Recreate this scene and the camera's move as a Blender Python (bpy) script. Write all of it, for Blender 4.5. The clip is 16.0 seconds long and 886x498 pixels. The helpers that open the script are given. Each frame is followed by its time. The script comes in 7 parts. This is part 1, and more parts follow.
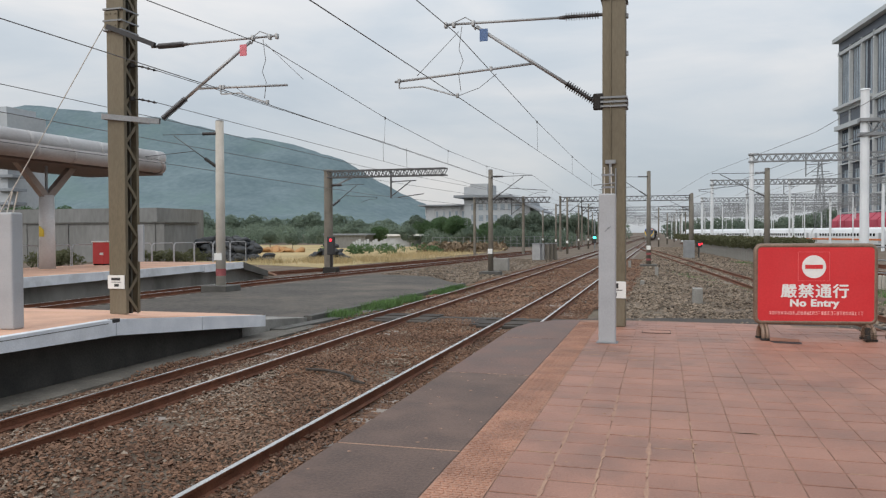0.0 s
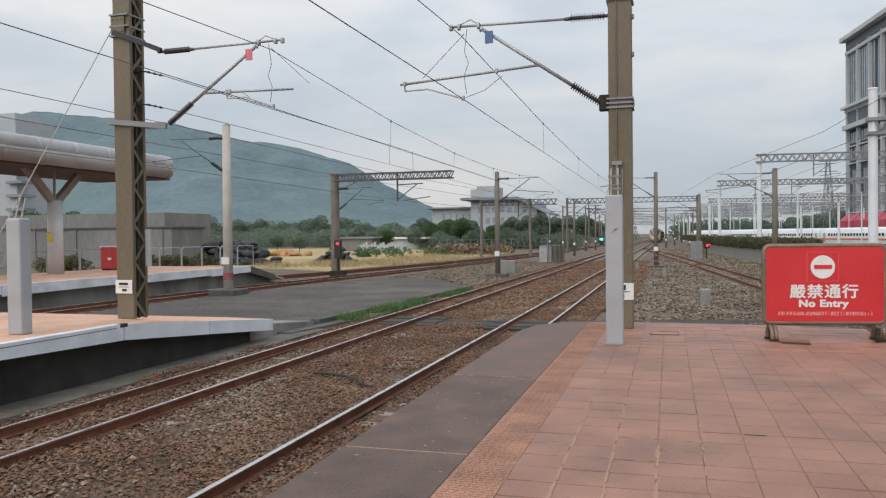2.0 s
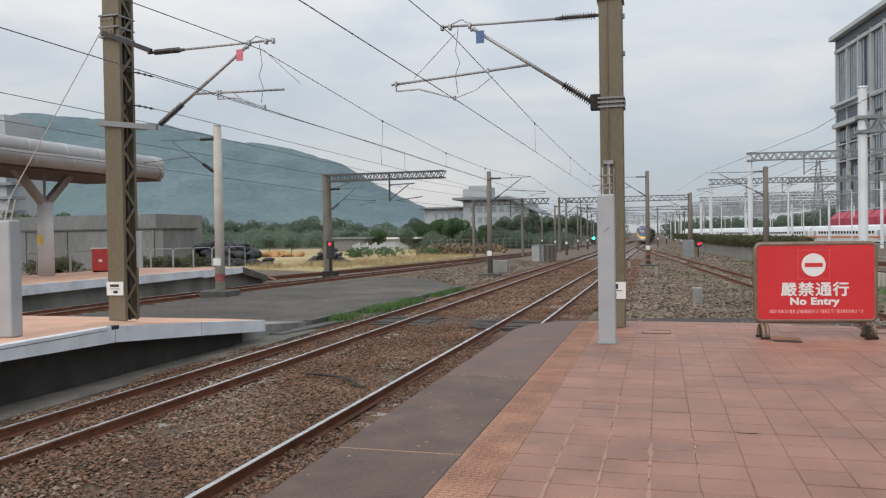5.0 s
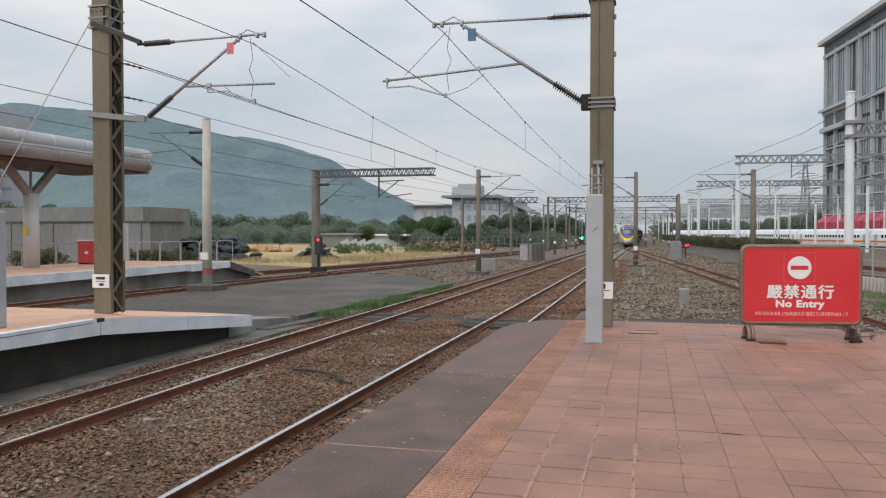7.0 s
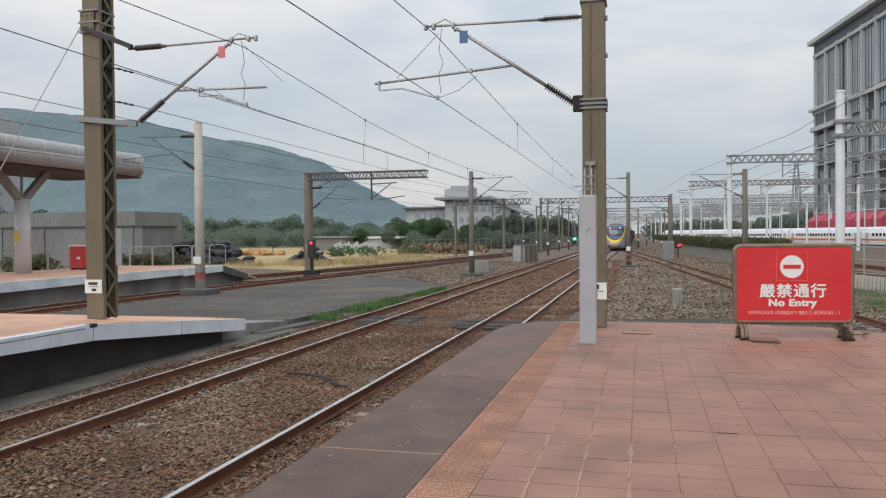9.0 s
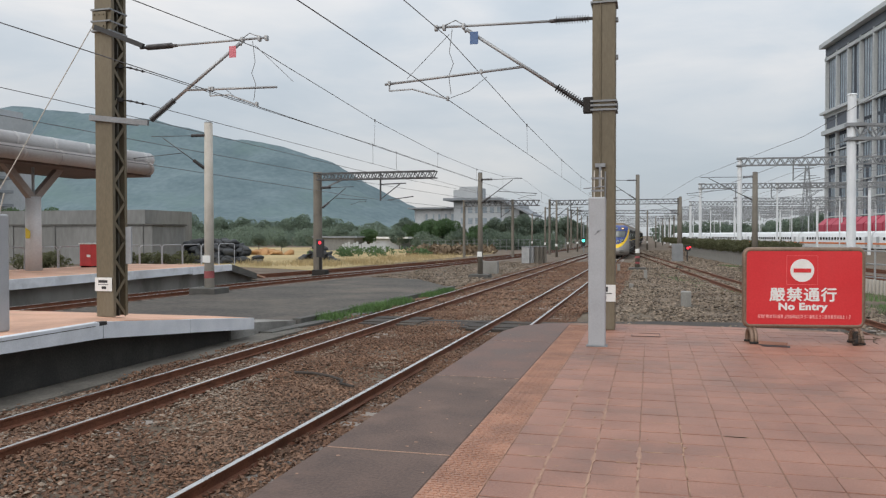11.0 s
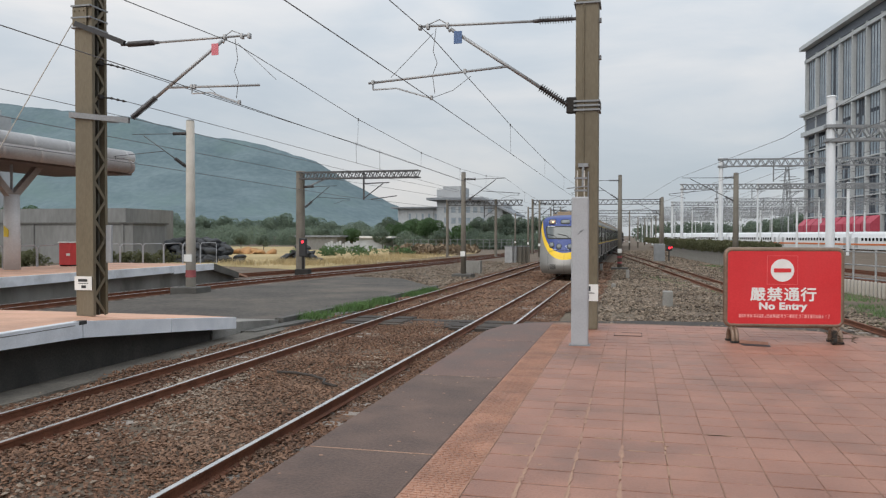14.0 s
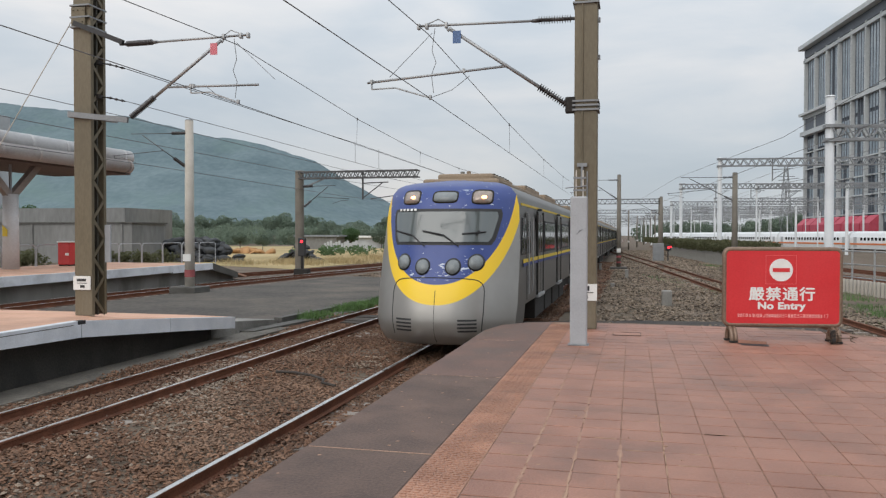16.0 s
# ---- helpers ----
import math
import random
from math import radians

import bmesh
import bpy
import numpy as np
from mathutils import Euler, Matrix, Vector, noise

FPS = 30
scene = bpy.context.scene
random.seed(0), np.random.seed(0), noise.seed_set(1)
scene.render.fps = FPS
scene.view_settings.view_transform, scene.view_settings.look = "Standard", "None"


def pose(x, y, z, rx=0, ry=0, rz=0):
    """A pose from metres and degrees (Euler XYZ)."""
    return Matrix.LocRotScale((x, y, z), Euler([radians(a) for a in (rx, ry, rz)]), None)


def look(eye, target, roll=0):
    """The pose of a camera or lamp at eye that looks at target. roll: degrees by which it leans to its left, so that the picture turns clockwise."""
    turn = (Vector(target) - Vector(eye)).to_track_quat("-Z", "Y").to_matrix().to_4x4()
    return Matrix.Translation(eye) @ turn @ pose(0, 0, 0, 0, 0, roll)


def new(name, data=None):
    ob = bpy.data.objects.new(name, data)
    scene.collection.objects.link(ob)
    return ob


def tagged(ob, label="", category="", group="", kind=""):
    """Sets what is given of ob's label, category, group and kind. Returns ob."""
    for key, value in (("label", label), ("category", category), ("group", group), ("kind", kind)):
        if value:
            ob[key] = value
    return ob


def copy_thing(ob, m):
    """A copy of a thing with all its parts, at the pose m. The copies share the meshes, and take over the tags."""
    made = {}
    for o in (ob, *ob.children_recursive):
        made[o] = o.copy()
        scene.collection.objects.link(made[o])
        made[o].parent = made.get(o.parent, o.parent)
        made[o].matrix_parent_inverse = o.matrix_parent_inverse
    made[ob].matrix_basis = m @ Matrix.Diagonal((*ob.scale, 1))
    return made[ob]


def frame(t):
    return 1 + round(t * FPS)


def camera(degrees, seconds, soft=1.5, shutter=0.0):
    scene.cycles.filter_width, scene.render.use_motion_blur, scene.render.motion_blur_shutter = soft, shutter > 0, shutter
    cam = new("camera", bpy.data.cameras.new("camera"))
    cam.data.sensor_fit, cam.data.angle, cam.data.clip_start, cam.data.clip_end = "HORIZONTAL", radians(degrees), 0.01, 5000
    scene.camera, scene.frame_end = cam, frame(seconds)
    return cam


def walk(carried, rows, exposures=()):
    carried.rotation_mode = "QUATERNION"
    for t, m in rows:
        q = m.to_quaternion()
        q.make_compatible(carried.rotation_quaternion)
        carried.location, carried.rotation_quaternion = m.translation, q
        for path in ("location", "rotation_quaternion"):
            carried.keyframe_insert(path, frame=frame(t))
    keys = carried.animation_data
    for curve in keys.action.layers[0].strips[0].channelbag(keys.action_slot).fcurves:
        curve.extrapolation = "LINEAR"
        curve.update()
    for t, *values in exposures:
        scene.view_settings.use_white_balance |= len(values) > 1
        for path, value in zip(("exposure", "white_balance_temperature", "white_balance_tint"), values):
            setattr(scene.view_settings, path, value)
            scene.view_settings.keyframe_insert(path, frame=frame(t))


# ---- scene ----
# ---- camera ----
cam = camera(58.9, 16.0, 1.25)
PATH = [
    (0, (0.013, -0.016, 1.52), (-0.524, 1.911, 1.479), -0.2),
    (0.5, (0.015, -0.014, 1.52), (-0.524, 1.912, 1.478), -0.6),
    (1, (0.016, -0.005, 1.517), (-0.534, 1.917, 1.472), -0.8),
    (1.5, (0.017, -0.008, 1.519), (-0.538, 1.914, 1.478), -0.8),
    (2, (0.014, 0.0, 1.519), (-0.54, 1.922, 1.485), -0.6),
    (2.5, (0.015, 0.001, 1.517), (-0.535, 1.924, 1.477), -0.5),
    (3, (0.016, 0.001, 1.518), (-0.531, 1.924, 1.47), -0.8),
    (3.5, (0.016, 0.009, 1.519), (-0.527, 1.934, 1.478), -0.9),
    (4, (0.016, 0.004, 1.521), (-0.523, 1.93, 1.488), -1.0),
    (6.5, (0.012, 0.012, 1.521), (-0.503, 1.944, 1.481), -0.3),
    (7, (0.012, 0.009, 1.518), (-0.495, 1.944, 1.477), -0.0),
    (7.5, (-0.001, 0.006, 1.518), (-0.503, 1.942, 1.477), 0.0),
    (8, (0.001, 0.012, 1.518), (-0.499, 1.948, 1.48), -0.2),
    (8.5, (0.004, 0.011, 1.522), (-0.49, 1.949, 1.483), -0.4),
    (9, (0.006, 0.004, 1.521), (-0.484, 1.943, 1.485), -0.5),
    (11.5, (-0.001, 0.003, 1.522), (-0.514, 1.936, 1.488), 0.0),
    (12, (-0.001, 0.015, 1.519), (-0.5, 1.951, 1.482), 0.0),
    (12.5, (0.0, 0.006, 1.519), (-0.487, 1.945, 1.476), -0.0),
    (13, (-0.001, 0.012, 1.518), (-0.48, 1.954, 1.481), 0.1),
    (13.5, (-0.002, 0.001, 1.519), (-0.476, 1.943, 1.484), 0.1),
    (14, (-0.005, 0.008, 1.518), (-0.474, 1.952, 1.483), 0.1),
    (14.5, (0.0, 0.012, 1.518), (-0.466, 1.956, 1.486), 0.1),
    (15, (-0.001, 0.01, 1.518), (-0.464, 1.955, 1.489), -0.0),
    (15.5, (0.003, 0.004, 1.518), (-0.459, 1.95, 1.49), 0.0),
    (16, (-0.001, 0.009, 1.519), (-0.468, 1.954, 1.483), 0.1),
]
walk(cam, [(t, look(eye, target, roll)) for t, eye, target, roll in PATH])

# ---- world and light ----
scene.view_settings.exposure = 0.0
SUN_EL, SUN_ROT = radians(38), radians(202)


def build_world():
    world = bpy.data.worlds.new("overcast_sky")
    scene.world = world
    world.use_nodes = True
    nt = world.node_tree
    nt.nodes.clear()
    out = nt.nodes.new("ShaderNodeOutputWorld")
    bg = nt.nodes.new("ShaderNodeBackground")
    sky = nt.nodes.new("ShaderNodeTexSky")
    sky.sky_type, sky.sun_disc = "NISHITA", False
    sky.sun_elevation, sky.sun_rotation = SUN_EL, SUN_ROT
    sky.air_density, sky.dust_density = 1.0, 2.0
    tc = nt.nodes.new("ShaderNodeTexCoord")
    mp = nt.nodes.new("ShaderNodeMapping")
    mp.inputs["Scale"].default_value = (1.0, 1.0, 3.4)
    nz = nt.nodes.new("ShaderNodeTexNoise")
    nz.inputs["Scale"].default_value = 2.6
    nz.inputs["Detail"].default_value = 7
    nz.inputs["Roughness"].default_value = 0.52
    nz.inputs["Distortion"].default_value = 0.35
    ramp = nt.nodes.new("ShaderNodeValToRGB")
    cr = ramp.color_ramp
    cr.elements[0].position, cr.elements[0].color = 0.30, (4.4, 5.0, 5.6, 1)
    cr.elements[1].position, cr.elements[1].color = 0.72, (7.15, 7.05, 7.0, 1)
    e = cr.elements.new(0.47)
    e.color = (5.25, 5.7, 6.15, 1)
    mix = nt.nodes.new("ShaderNodeMix")
    mix.data_type = "RGBA"
    mix.inputs[0].default_value = 0.9
    ln = nt.links.new
    ln(tc.outputs["Generated"], mp.inputs["Vector"])
    ln(mp.outputs[0], nz.inputs["Vector"])
    ln(nz.outputs["Fac"], ramp.inputs[0])
    # an overcast sky is brighter overhead than at the horizon
    sep = nt.nodes.new("ShaderNodeSeparateXYZ")
    ln(tc.outputs["Generated"], sep.inputs[0])
    rise = nt.nodes.new("ShaderNodeMapRange")
    rise.inputs[1].default_value, rise.inputs[2].default_value = 0.0, 1.0
    rise.inputs[3].default_value, rise.inputs[4].default_value = 1.0, 2.3
    ln(sep.outputs["Z"], rise.inputs[0])
    lit = nt.nodes.new("ShaderNodeVectorMath")
    lit.operation = "SCALE"
    ln(ramp.outputs[0], lit.inputs[0])
    ln(rise.outputs[0], lit.inputs["Scale"])
    ln(sky.outputs[0], mix.inputs[6])
    ln(lit.outputs[0], mix.inputs[7])
    ln(mix.outputs[2], bg.inputs[0])
    bg.inputs[1].default_value = 0.0975
    ln(bg.outputs[0], out.inputs[0])


build_world()
sun_data = bpy.data.lights.new("sun", "SUN")
sun_data.energy, sun_data.angle, sun_data.color = 1.35, radians(60), (1.0, 0.945, 0.875)
sun = new("sun", sun_data)
sun.matrix_world = look((0, -20, 28.7), (14, 14, 0))
tagged(sun, kind="structure")


# ---- materials ----
def mat(name, c1, c2=None, scale=6.0, fine=90.0, rough=0.8, metal=0.0, bump=0.2, stain=None, stain_amt=0.35, stretch=(1, 1, 1),
        vary=0.0, island=0.0, spec=0.5, coords="Object"):
    m = bpy.data.materials.new(name)
    m.use_nodes = True
    nt = m.node_tree
    b = nt.nodes["Principled BSDF"]
    ln = nt.links.new
    c2 = c2 or tuple(min(1, c * 1.25) for c in c1)
    tc = nt.nodes.new("ShaderNodeTexCoord")
    mp = nt.nodes.new("ShaderNodeMapping")
    mp.inputs["Scale"].default_value = stretch
    ln(nt.nodes.new("ShaderNodeNewGeometry").outputs["Position"] if coords == "World" else tc.outputs[coords], mp.inputs["Vector"])
    n1 = nt.nodes.new("ShaderNodeTexNoise")
    n1.inputs["Scale"].default_value, n1.inputs["Detail"].default_value = scale, 6
    n2 = nt.nodes.new("ShaderNodeTexNoise")
    n2.inputs["Scale"].default_value, n2.inputs["Detail"].default_value = fine, 4
    ln(mp.outputs[0], n1.inputs["Vector"])
    ln(mp.outputs[0], n2.inputs["Vector"])
    add = nt.nodes.new("ShaderNodeMath")
    add.operation = "MULTIPLY_ADD"
    add.inputs[1].default_value, add.inputs[2].default_value = 0.45, 0.0
    ln(n2.outputs["Fac"], add.inputs[0])
    sm = nt.nodes.new("ShaderNodeMath")
    sm.operation = "MULTIPLY_ADD"
    sm.inputs[1].default_value = 0.55
    ln(n1.outputs["Fac"], sm.inputs[0])
    ln(add.outputs[0], sm.inputs[2])
    rm = nt.nodes.new("ShaderNodeMapRange")
    rm.inputs[1].default_value, rm.inputs[2].default_value = 0.36, 0.64
    ln(sm.outputs[0], rm.inputs[0])
    mx = nt.nodes.new("ShaderNodeMix")
    mx.data_type = "RGBA"
    mx.inputs[6].default_value, mx.inputs[7].default_value = (*c1, 1), (*c2, 1)
    ln(rm.outputs[0], mx.inputs[0])
    colour = mx.outputs[2]
    if stain:
        n3 = nt.nodes.new("ShaderNodeTexNoise")
        n3.inputs["Scale"].default_value, n3.inputs["Detail"].default_value = scale * 0.45, 8
        n3.inputs["Roughness"].default_value = 0.65
        ln(mp.outputs[0], n3.inputs["Vector"])
        r3 = nt.nodes.new("ShaderNodeMapRange")
        r3.inputs[1].default_value, r3.inputs[2].default_value = 0.5, 0.68
        r3.inputs[4].default_value = stain_amt
        ln(n3.outputs["Fac"], r3.inputs[0])
        m3 = nt.nodes.new("ShaderNodeMix")
        m3.data_type = "RGBA"
        m3.inputs[7].default_value = (*stain, 1)
        ln(r3.outputs[0], m3.inputs[0])
        ln(colour, m3.inputs[6])
        colour = m3.outputs[2]
    if vary or island:
        src = nt.nodes.new("ShaderNodeNewGeometry").outputs["Random Per Island"] if island else nt.nodes.new("ShaderNodeObjectInfo").outputs["Random"]
        amt = vary or island
        rr = nt.nodes.new("ShaderNodeMapRange")
        rr.inputs[3].default_value, rr.inputs[4].default_value = 1 - amt, 1 + amt
        ln(src, rr.inputs[0])
        hs = nt.nodes.new("ShaderNodeHueSaturation")
        ln(rr.outputs[0], hs.inputs["Value"])
        ln(colour, hs.inputs["Color"])
        colour = hs.outputs[0]
    ln(colour, b.inputs["Base Color"])
    b.inputs["Roughness"].default_value, b.inputs["Metallic"].default_value = rough, metal
    b.inputs["Specular IOR Level"].default_value = spec
    rg = nt.nodes.new("ShaderNodeMapRange")
    rg.inputs[3].default_value, rg.inputs[4].default_value = max(0.03, rough - 0.1), min(1, rough + 0.1)
    ln(n1.outputs["Fac"], rg.inputs[0])
    ln(rg.outputs[0], b.inputs["Roughness"])
    if bump:
        bp = nt.nodes.new("ShaderNodeBump")
        bp.inputs["Strength"].default_value, bp.inputs["Distance"].default_value = bump, 0.02
        ln(n2.outputs["Fac"], bp.inputs["Height"])
        ln(bp.outputs[0], b.inputs["Normal"])
    return m


def leaf_mat(name, c1, c2, scale, island):
    """Thin leaves: part of the light goes through them."""
    m = mat(name, c1, c2, scale, scale * 10, 0.7, bump=0.0, island=island, spec=0.2)
    nt = m.node_tree
    b = nt.nodes["Principled BSDF"]
    tr = nt.nodes.new("ShaderNodeBsdfTranslucent")
    nt.links.new(b.inputs["Base Color"].links[0].from_socket, tr.inputs["Color"])
    mx = nt.nodes.new("ShaderNodeMixShader")
    mx.inputs[0].default_value = 0.45
    nt.links.new(b.outputs[0], mx.inputs[1])
    nt.links.new(tr.outputs[0], mx.inputs[2])
    nt.links.new(mx.outputs[0], nt.nodes["Material Output"].inputs[0])
    return m


def glow(name, c, strength):
    m = bpy.data.materials.new(name)
    m.use_nodes = True
    b = m.node_tree.nodes["Principled BSDF"]
    b.inputs["Base Color"].default_value = (*c, 1)
    b.inputs["Emission Color"].default_value = (*c, 1)
    b.inputs["Emission Strength"].default_value = strength
    return m


def glass(name, tint, rough=0.05, gloss=0.9, coat=0.6):
    m = bpy.data.materials.new(name)
    m.use_nodes = True
    b = m.node_tree.nodes["Principled BSDF"]
    b.inputs["Base Color"].default_value = (*tint, 1)
    b.inputs["Roughness"].default_value = rough
    b.inputs["Metallic"].default_value = 0.0
    b.inputs["Specular IOR Level"].default_value = gloss
    b.inputs["Coat Weight"].default_value = coat
    return m


M_TILE = mat("clay_paving", (0.225, 0.109, 0.077), (0.37, 0.186, 0.132), 1.5, 70, 0.55, bump=0.35, stain=(0.155, 0.098, 0.078), stain_amt=0.75, vary=0.05, coords="World")
M_TILE_REST = mat("clay_paving_rest", (0.245, 0.116, 0.081), (0.41, 0.2, 0.14), 1.5, 70, 0.55, bump=0.35, stain=(0.165, 0.1, 0.078), stain_amt=0.65, island=0.05, coords="World")
M_GROUT = mat("dusty_grout", (0.12, 0.068, 0.05), (0.36, 0.22, 0.15), 1.6, 20, 0.9, bump=0.3)
M_TACT = mat("tactile_clay", (0.26, 0.13, 0.086), (0.425, 0.23, 0.156), 3, 50, 0.7, bump=0.15, stain=(0.19, 0.11, 0.085), stain_amt=0.6, vary=0.12, coords="World")
M_SLAB = mat("worn_edge_slab", (0.08, 0.054, 0.045), (0.155, 0.105, 0.086), 2.2, 45, 0.7, spec=0.3, bump=0.25, stain=(0.22, 0.14, 0.11), stain_amt=0.55, coords="World")
M_SLABR = mat("worn_red_edge_slab", (0.094, 0.056, 0.045), (0.19, 0.108, 0.083), 1.8, 40, 0.65, bump=0.2, stain=(0.11, 0.078, 0.066), stain_amt=0.8, coords="World")
M_XING = mat("crossing_panel", (0.028, 0.024, 0.021), (0.07, 0.058, 0.05), 1.2, 25, 0.9, bump=0.4, stain=(0.11, 0.085, 0.066), stain_amt=0.6)
M_CONC = mat("weathered_concrete", (0.20, 0.195, 0.18), (0.33, 0.32, 0.30), 1.2, 40, 0.9, bump=0.3, stain=(0.09, 0.085, 0.075), stain_amt=0.6, stretch=(1, 1, 0.5))
M_DCONC = mat("sooty_concrete", (0.075, 0.072, 0.066), (0.14, 0.135, 0.125), 1.2, 40, 0.9, bump=0.3, stain=(0.035, 0.033, 0.03), stain_amt=0.6)
M_WEDGE = mat("white_platform_edge", (0.60, 0.63, 0.68), (0.76, 0.78, 0.82), 2.0, 40, 0.75, bump=0.15, stain=(0.25, 0.25, 0.25), stain_amt=0.35)
M_ASPH = mat("old_asphalt", (0.038, 0.032, 0.027), (0.112, 0.097, 0.082), 0.45, 7, 0.85, bump=0.5, stain=(0.165, 0.132, 0.103), stain_amt=0.9)
M_BALL = mat("ballast_bed", (0.08, 0.048, 0.033), (0.185, 0.115, 0.08), 1.0, 16, 0.95, bump=1.0, stain=(0.25, 0.195, 0.155), stain_amt=0.45)
M_STONE = mat("ballast_stone", (0.112, 0.06, 0.038), (0.21, 0.118, 0.074), 0.7, 20, 0.92, bump=0.3, stain=(0.27, 0.2, 0.15), stain_amt=0.4, island=0.42)
M_PSTONE = mat("pale_dusty_stone", (0.21, 0.16, 0.12), (0.33, 0.265, 0.21), 0.9, 20, 0.95, bump=0.3, stain=(0.15, 0.1, 0.07), stain_amt=0.5, island=0.3)
M_GSTONE = mat("grey_ballast_stone", (0.125, 0.093, 0.067), (0.24, 0.192, 0.146), 0.5, 20, 0.92, bump=0.3, stain=(0.14, 0.105, 0.078), stain_amt=0.5, island=0.6)
M_GBED = mat("grey_gravel_bed", (0.068, 0.048, 0.033), (0.19, 0.143, 0.104), 0.6, 11, 0.95, bump=0.9, stain=(0.10, 0.088, 0.058), stain_amt=0.6)
M_RUST = mat("rusty_rail_side", (0.1, 0.04, 0.023), (0.205, 0.083, 0.047), 4, 50, 0.75, bump=0.3, spec=0.3)
M_SHINE = mat("polished_rail_head", (0.62, 0.60, 0.58), (0.78, 0.76, 0.74), 3, 60, 0.28, 1.0, bump=0.03)
M_SLEEP = mat("concrete_sleeper", (0.22, 0.19, 0.165), (0.34, 0.30, 0.27), 2, 30, 0.9, bump=0.3, stain=(0.12, 0.08, 0.06), stain_amt=0.6)
M_OLIVE = mat("olive_painted_steel", (0.118, 0.096, 0.06), (0.17, 0.14, 0.09), 1.4, 40, 0.55, bump=0.08, stain=(0.26, 0.24, 0.2), stain_amt=0.3, stretch=(1, 1, 0.3))
M_OLIVED = mat("olive_inner_shade", (0.042, 0.038, 0.028), (0.066, 0.06, 0.045), 2, 40, 0.6, bump=0.1)
M_GALV = mat("galvanised_steel", (0.30, 0.305, 0.31), (0.44, 0.445, 0.45), 3, 60, 0.5, 0.55, bump=0.05)
M_DTUBE = mat("dull_dark_tube", (0.075, 0.075, 0.078), (0.12, 0.12, 0.122), 3, 60, 0.6, 0.4, bump=0.05)
M_GREYPOST = mat("pale_grey_paint", (0.325, 0.335, 0.355), (0.415, 0.425, 0.445), 2.5, 50, 0.5, bump=0.06, stain=(0.27, 0.26, 0.25), stain_amt=0.35)
M_POLEC = mat("pale_pole_concrete", (0.42, 0.39, 0.34), (0.54, 0.50, 0.45), 1.5, 40, 0.85, bump=0.15, stain=(0.28, 0.25, 0.2), stain_amt=0.4)
M_BPOLE = mat("brown_pole_steel", (0.128, 0.113, 0.092), (0.2, 0.18, 0.15), 1.5, 40, 0.75, bump=0.15)
M_WPOST = mat("white_painted_steel", (0.62, 0.65, 0.68), (0.74, 0.76, 0.78), 1.0, 30, 0.5, bump=0.05)
M_TRUSS = mat("grey_truss_steel", (0.2, 0.21, 0.22), (0.28, 0.29, 0.3), 2, 30, 0.6, 0.3, bump=0.05)
M_INS = mat("dark_porcelain", (0.06, 0.055, 0.055), (0.10, 0.09, 0.09), 6, 60, 0.25, bump=0.0)
M_WIRE = mat("weathered_copper_wire", (0.11, 0.11, 0.115), (0.17, 0.165, 0.165), 6, 60, 0.6, 0.4, bump=0.0)
M_WHITE = mat("white_enamel", (0.72, 0.72, 0.70), (0.80, 0.80, 0.78), 4, 40, 0.45, bump=0.03, stain=(0.5, 0.48, 0.44), stain_amt=0.3)
M_BLACK = mat("black_paint", (0.02, 0.02, 0.022), (0.035, 0.035, 0.037), 5, 50, 0.6, bump=0.05)
M_RED = mat("red_sign_enamel", (0.56, 0.022, 0.028), (0.64, 0.035, 0.04), 2, 40, 0.42, bump=0.02, stain=(0.45, 0.05, 0.05), stain_amt=0.25)
M_SFRAME = mat("brown_sign_frame", (0.16, 0.105, 0.075), (0.27, 0.19, 0.14), 3, 40, 0.45, 0.4, bump=0.05)
M_REDB = mat("red_box_paint", (0.45, 0.03, 0.03), (0.55, 0.05, 0.05), 3, 40, 0.5, bump=0.03)
M_BLUE_PLATE = mat("blue_plate", (0.06, 0.12, 0.26), (0.09, 0.16, 0.32), 4, 40, 0.5, bump=0)
M_PINK_PLATE = mat("faded_red_plate", (0.55, 0.12, 0.16), (0.62, 0.18, 0.21), 4, 40, 0.5, bump=0)
M_BARKY = mat("dry_twig", (0.06, 0.04, 0.028), (0.13, 0.09, 0.06), 8, 60, 0.9, bump=0.1)
# near black includes the shade beneath the train; shared with other dark fittings
M_UNDER = mat("near_black_underframe", (0.014, 0.012, 0.011), (0.032, 0.028, 0.025), 3, 40, 0.85, bump=0.2)


# ---- building helpers ----
def box(bm, x0, x1, y0, y1, z0, z1, bevel=0.0):
    m = Matrix.Translation(((x0 + x1) / 2, (y0 + y1) / 2, (z0 + z1) / 2)) @ Matrix.Diagonal((x1 - x0, y1 - y0, z1 - z0, 1))
    vs = bmesh.ops.create_cube(bm, size=1, matrix=m)["verts"]
    if bevel:
        es = list({e for v in vs for e in v.link_edges})
        bmesh.ops.bevel(bm, geom=es, offset=bevel, segments=2, affect="EDGES", profile=0.5)


def rod(bm, a, b, r0, r1=None, seg=8):
    a, b = Vector(a), Vector(b)
    d = b - a
    m = Matrix.Translation((a + b) / 2) @ d.to_track_quat("Z", "Y").to_matrix().to_4x4()
    bmesh.ops.create_cone(bm, cap_ends=True, segments=seg, radius1=r0, radius2=r0 if r1 is None else r1, depth=d.length, matrix=m)


def bar(bm, a, b, w, h):
    """A straight bar of rectangular section from a to b."""
    a, b = Vector(a), Vector(b)
    d = b - a
    m = Matrix.Translation((a + b) / 2) @ d.to_track_quat("Z", "Y").to_matrix().to_4x4() @ Matrix.Diagonal((w, h, d.length, 1))
    bmesh.ops.create_cube(bm, size=1, matrix=m)


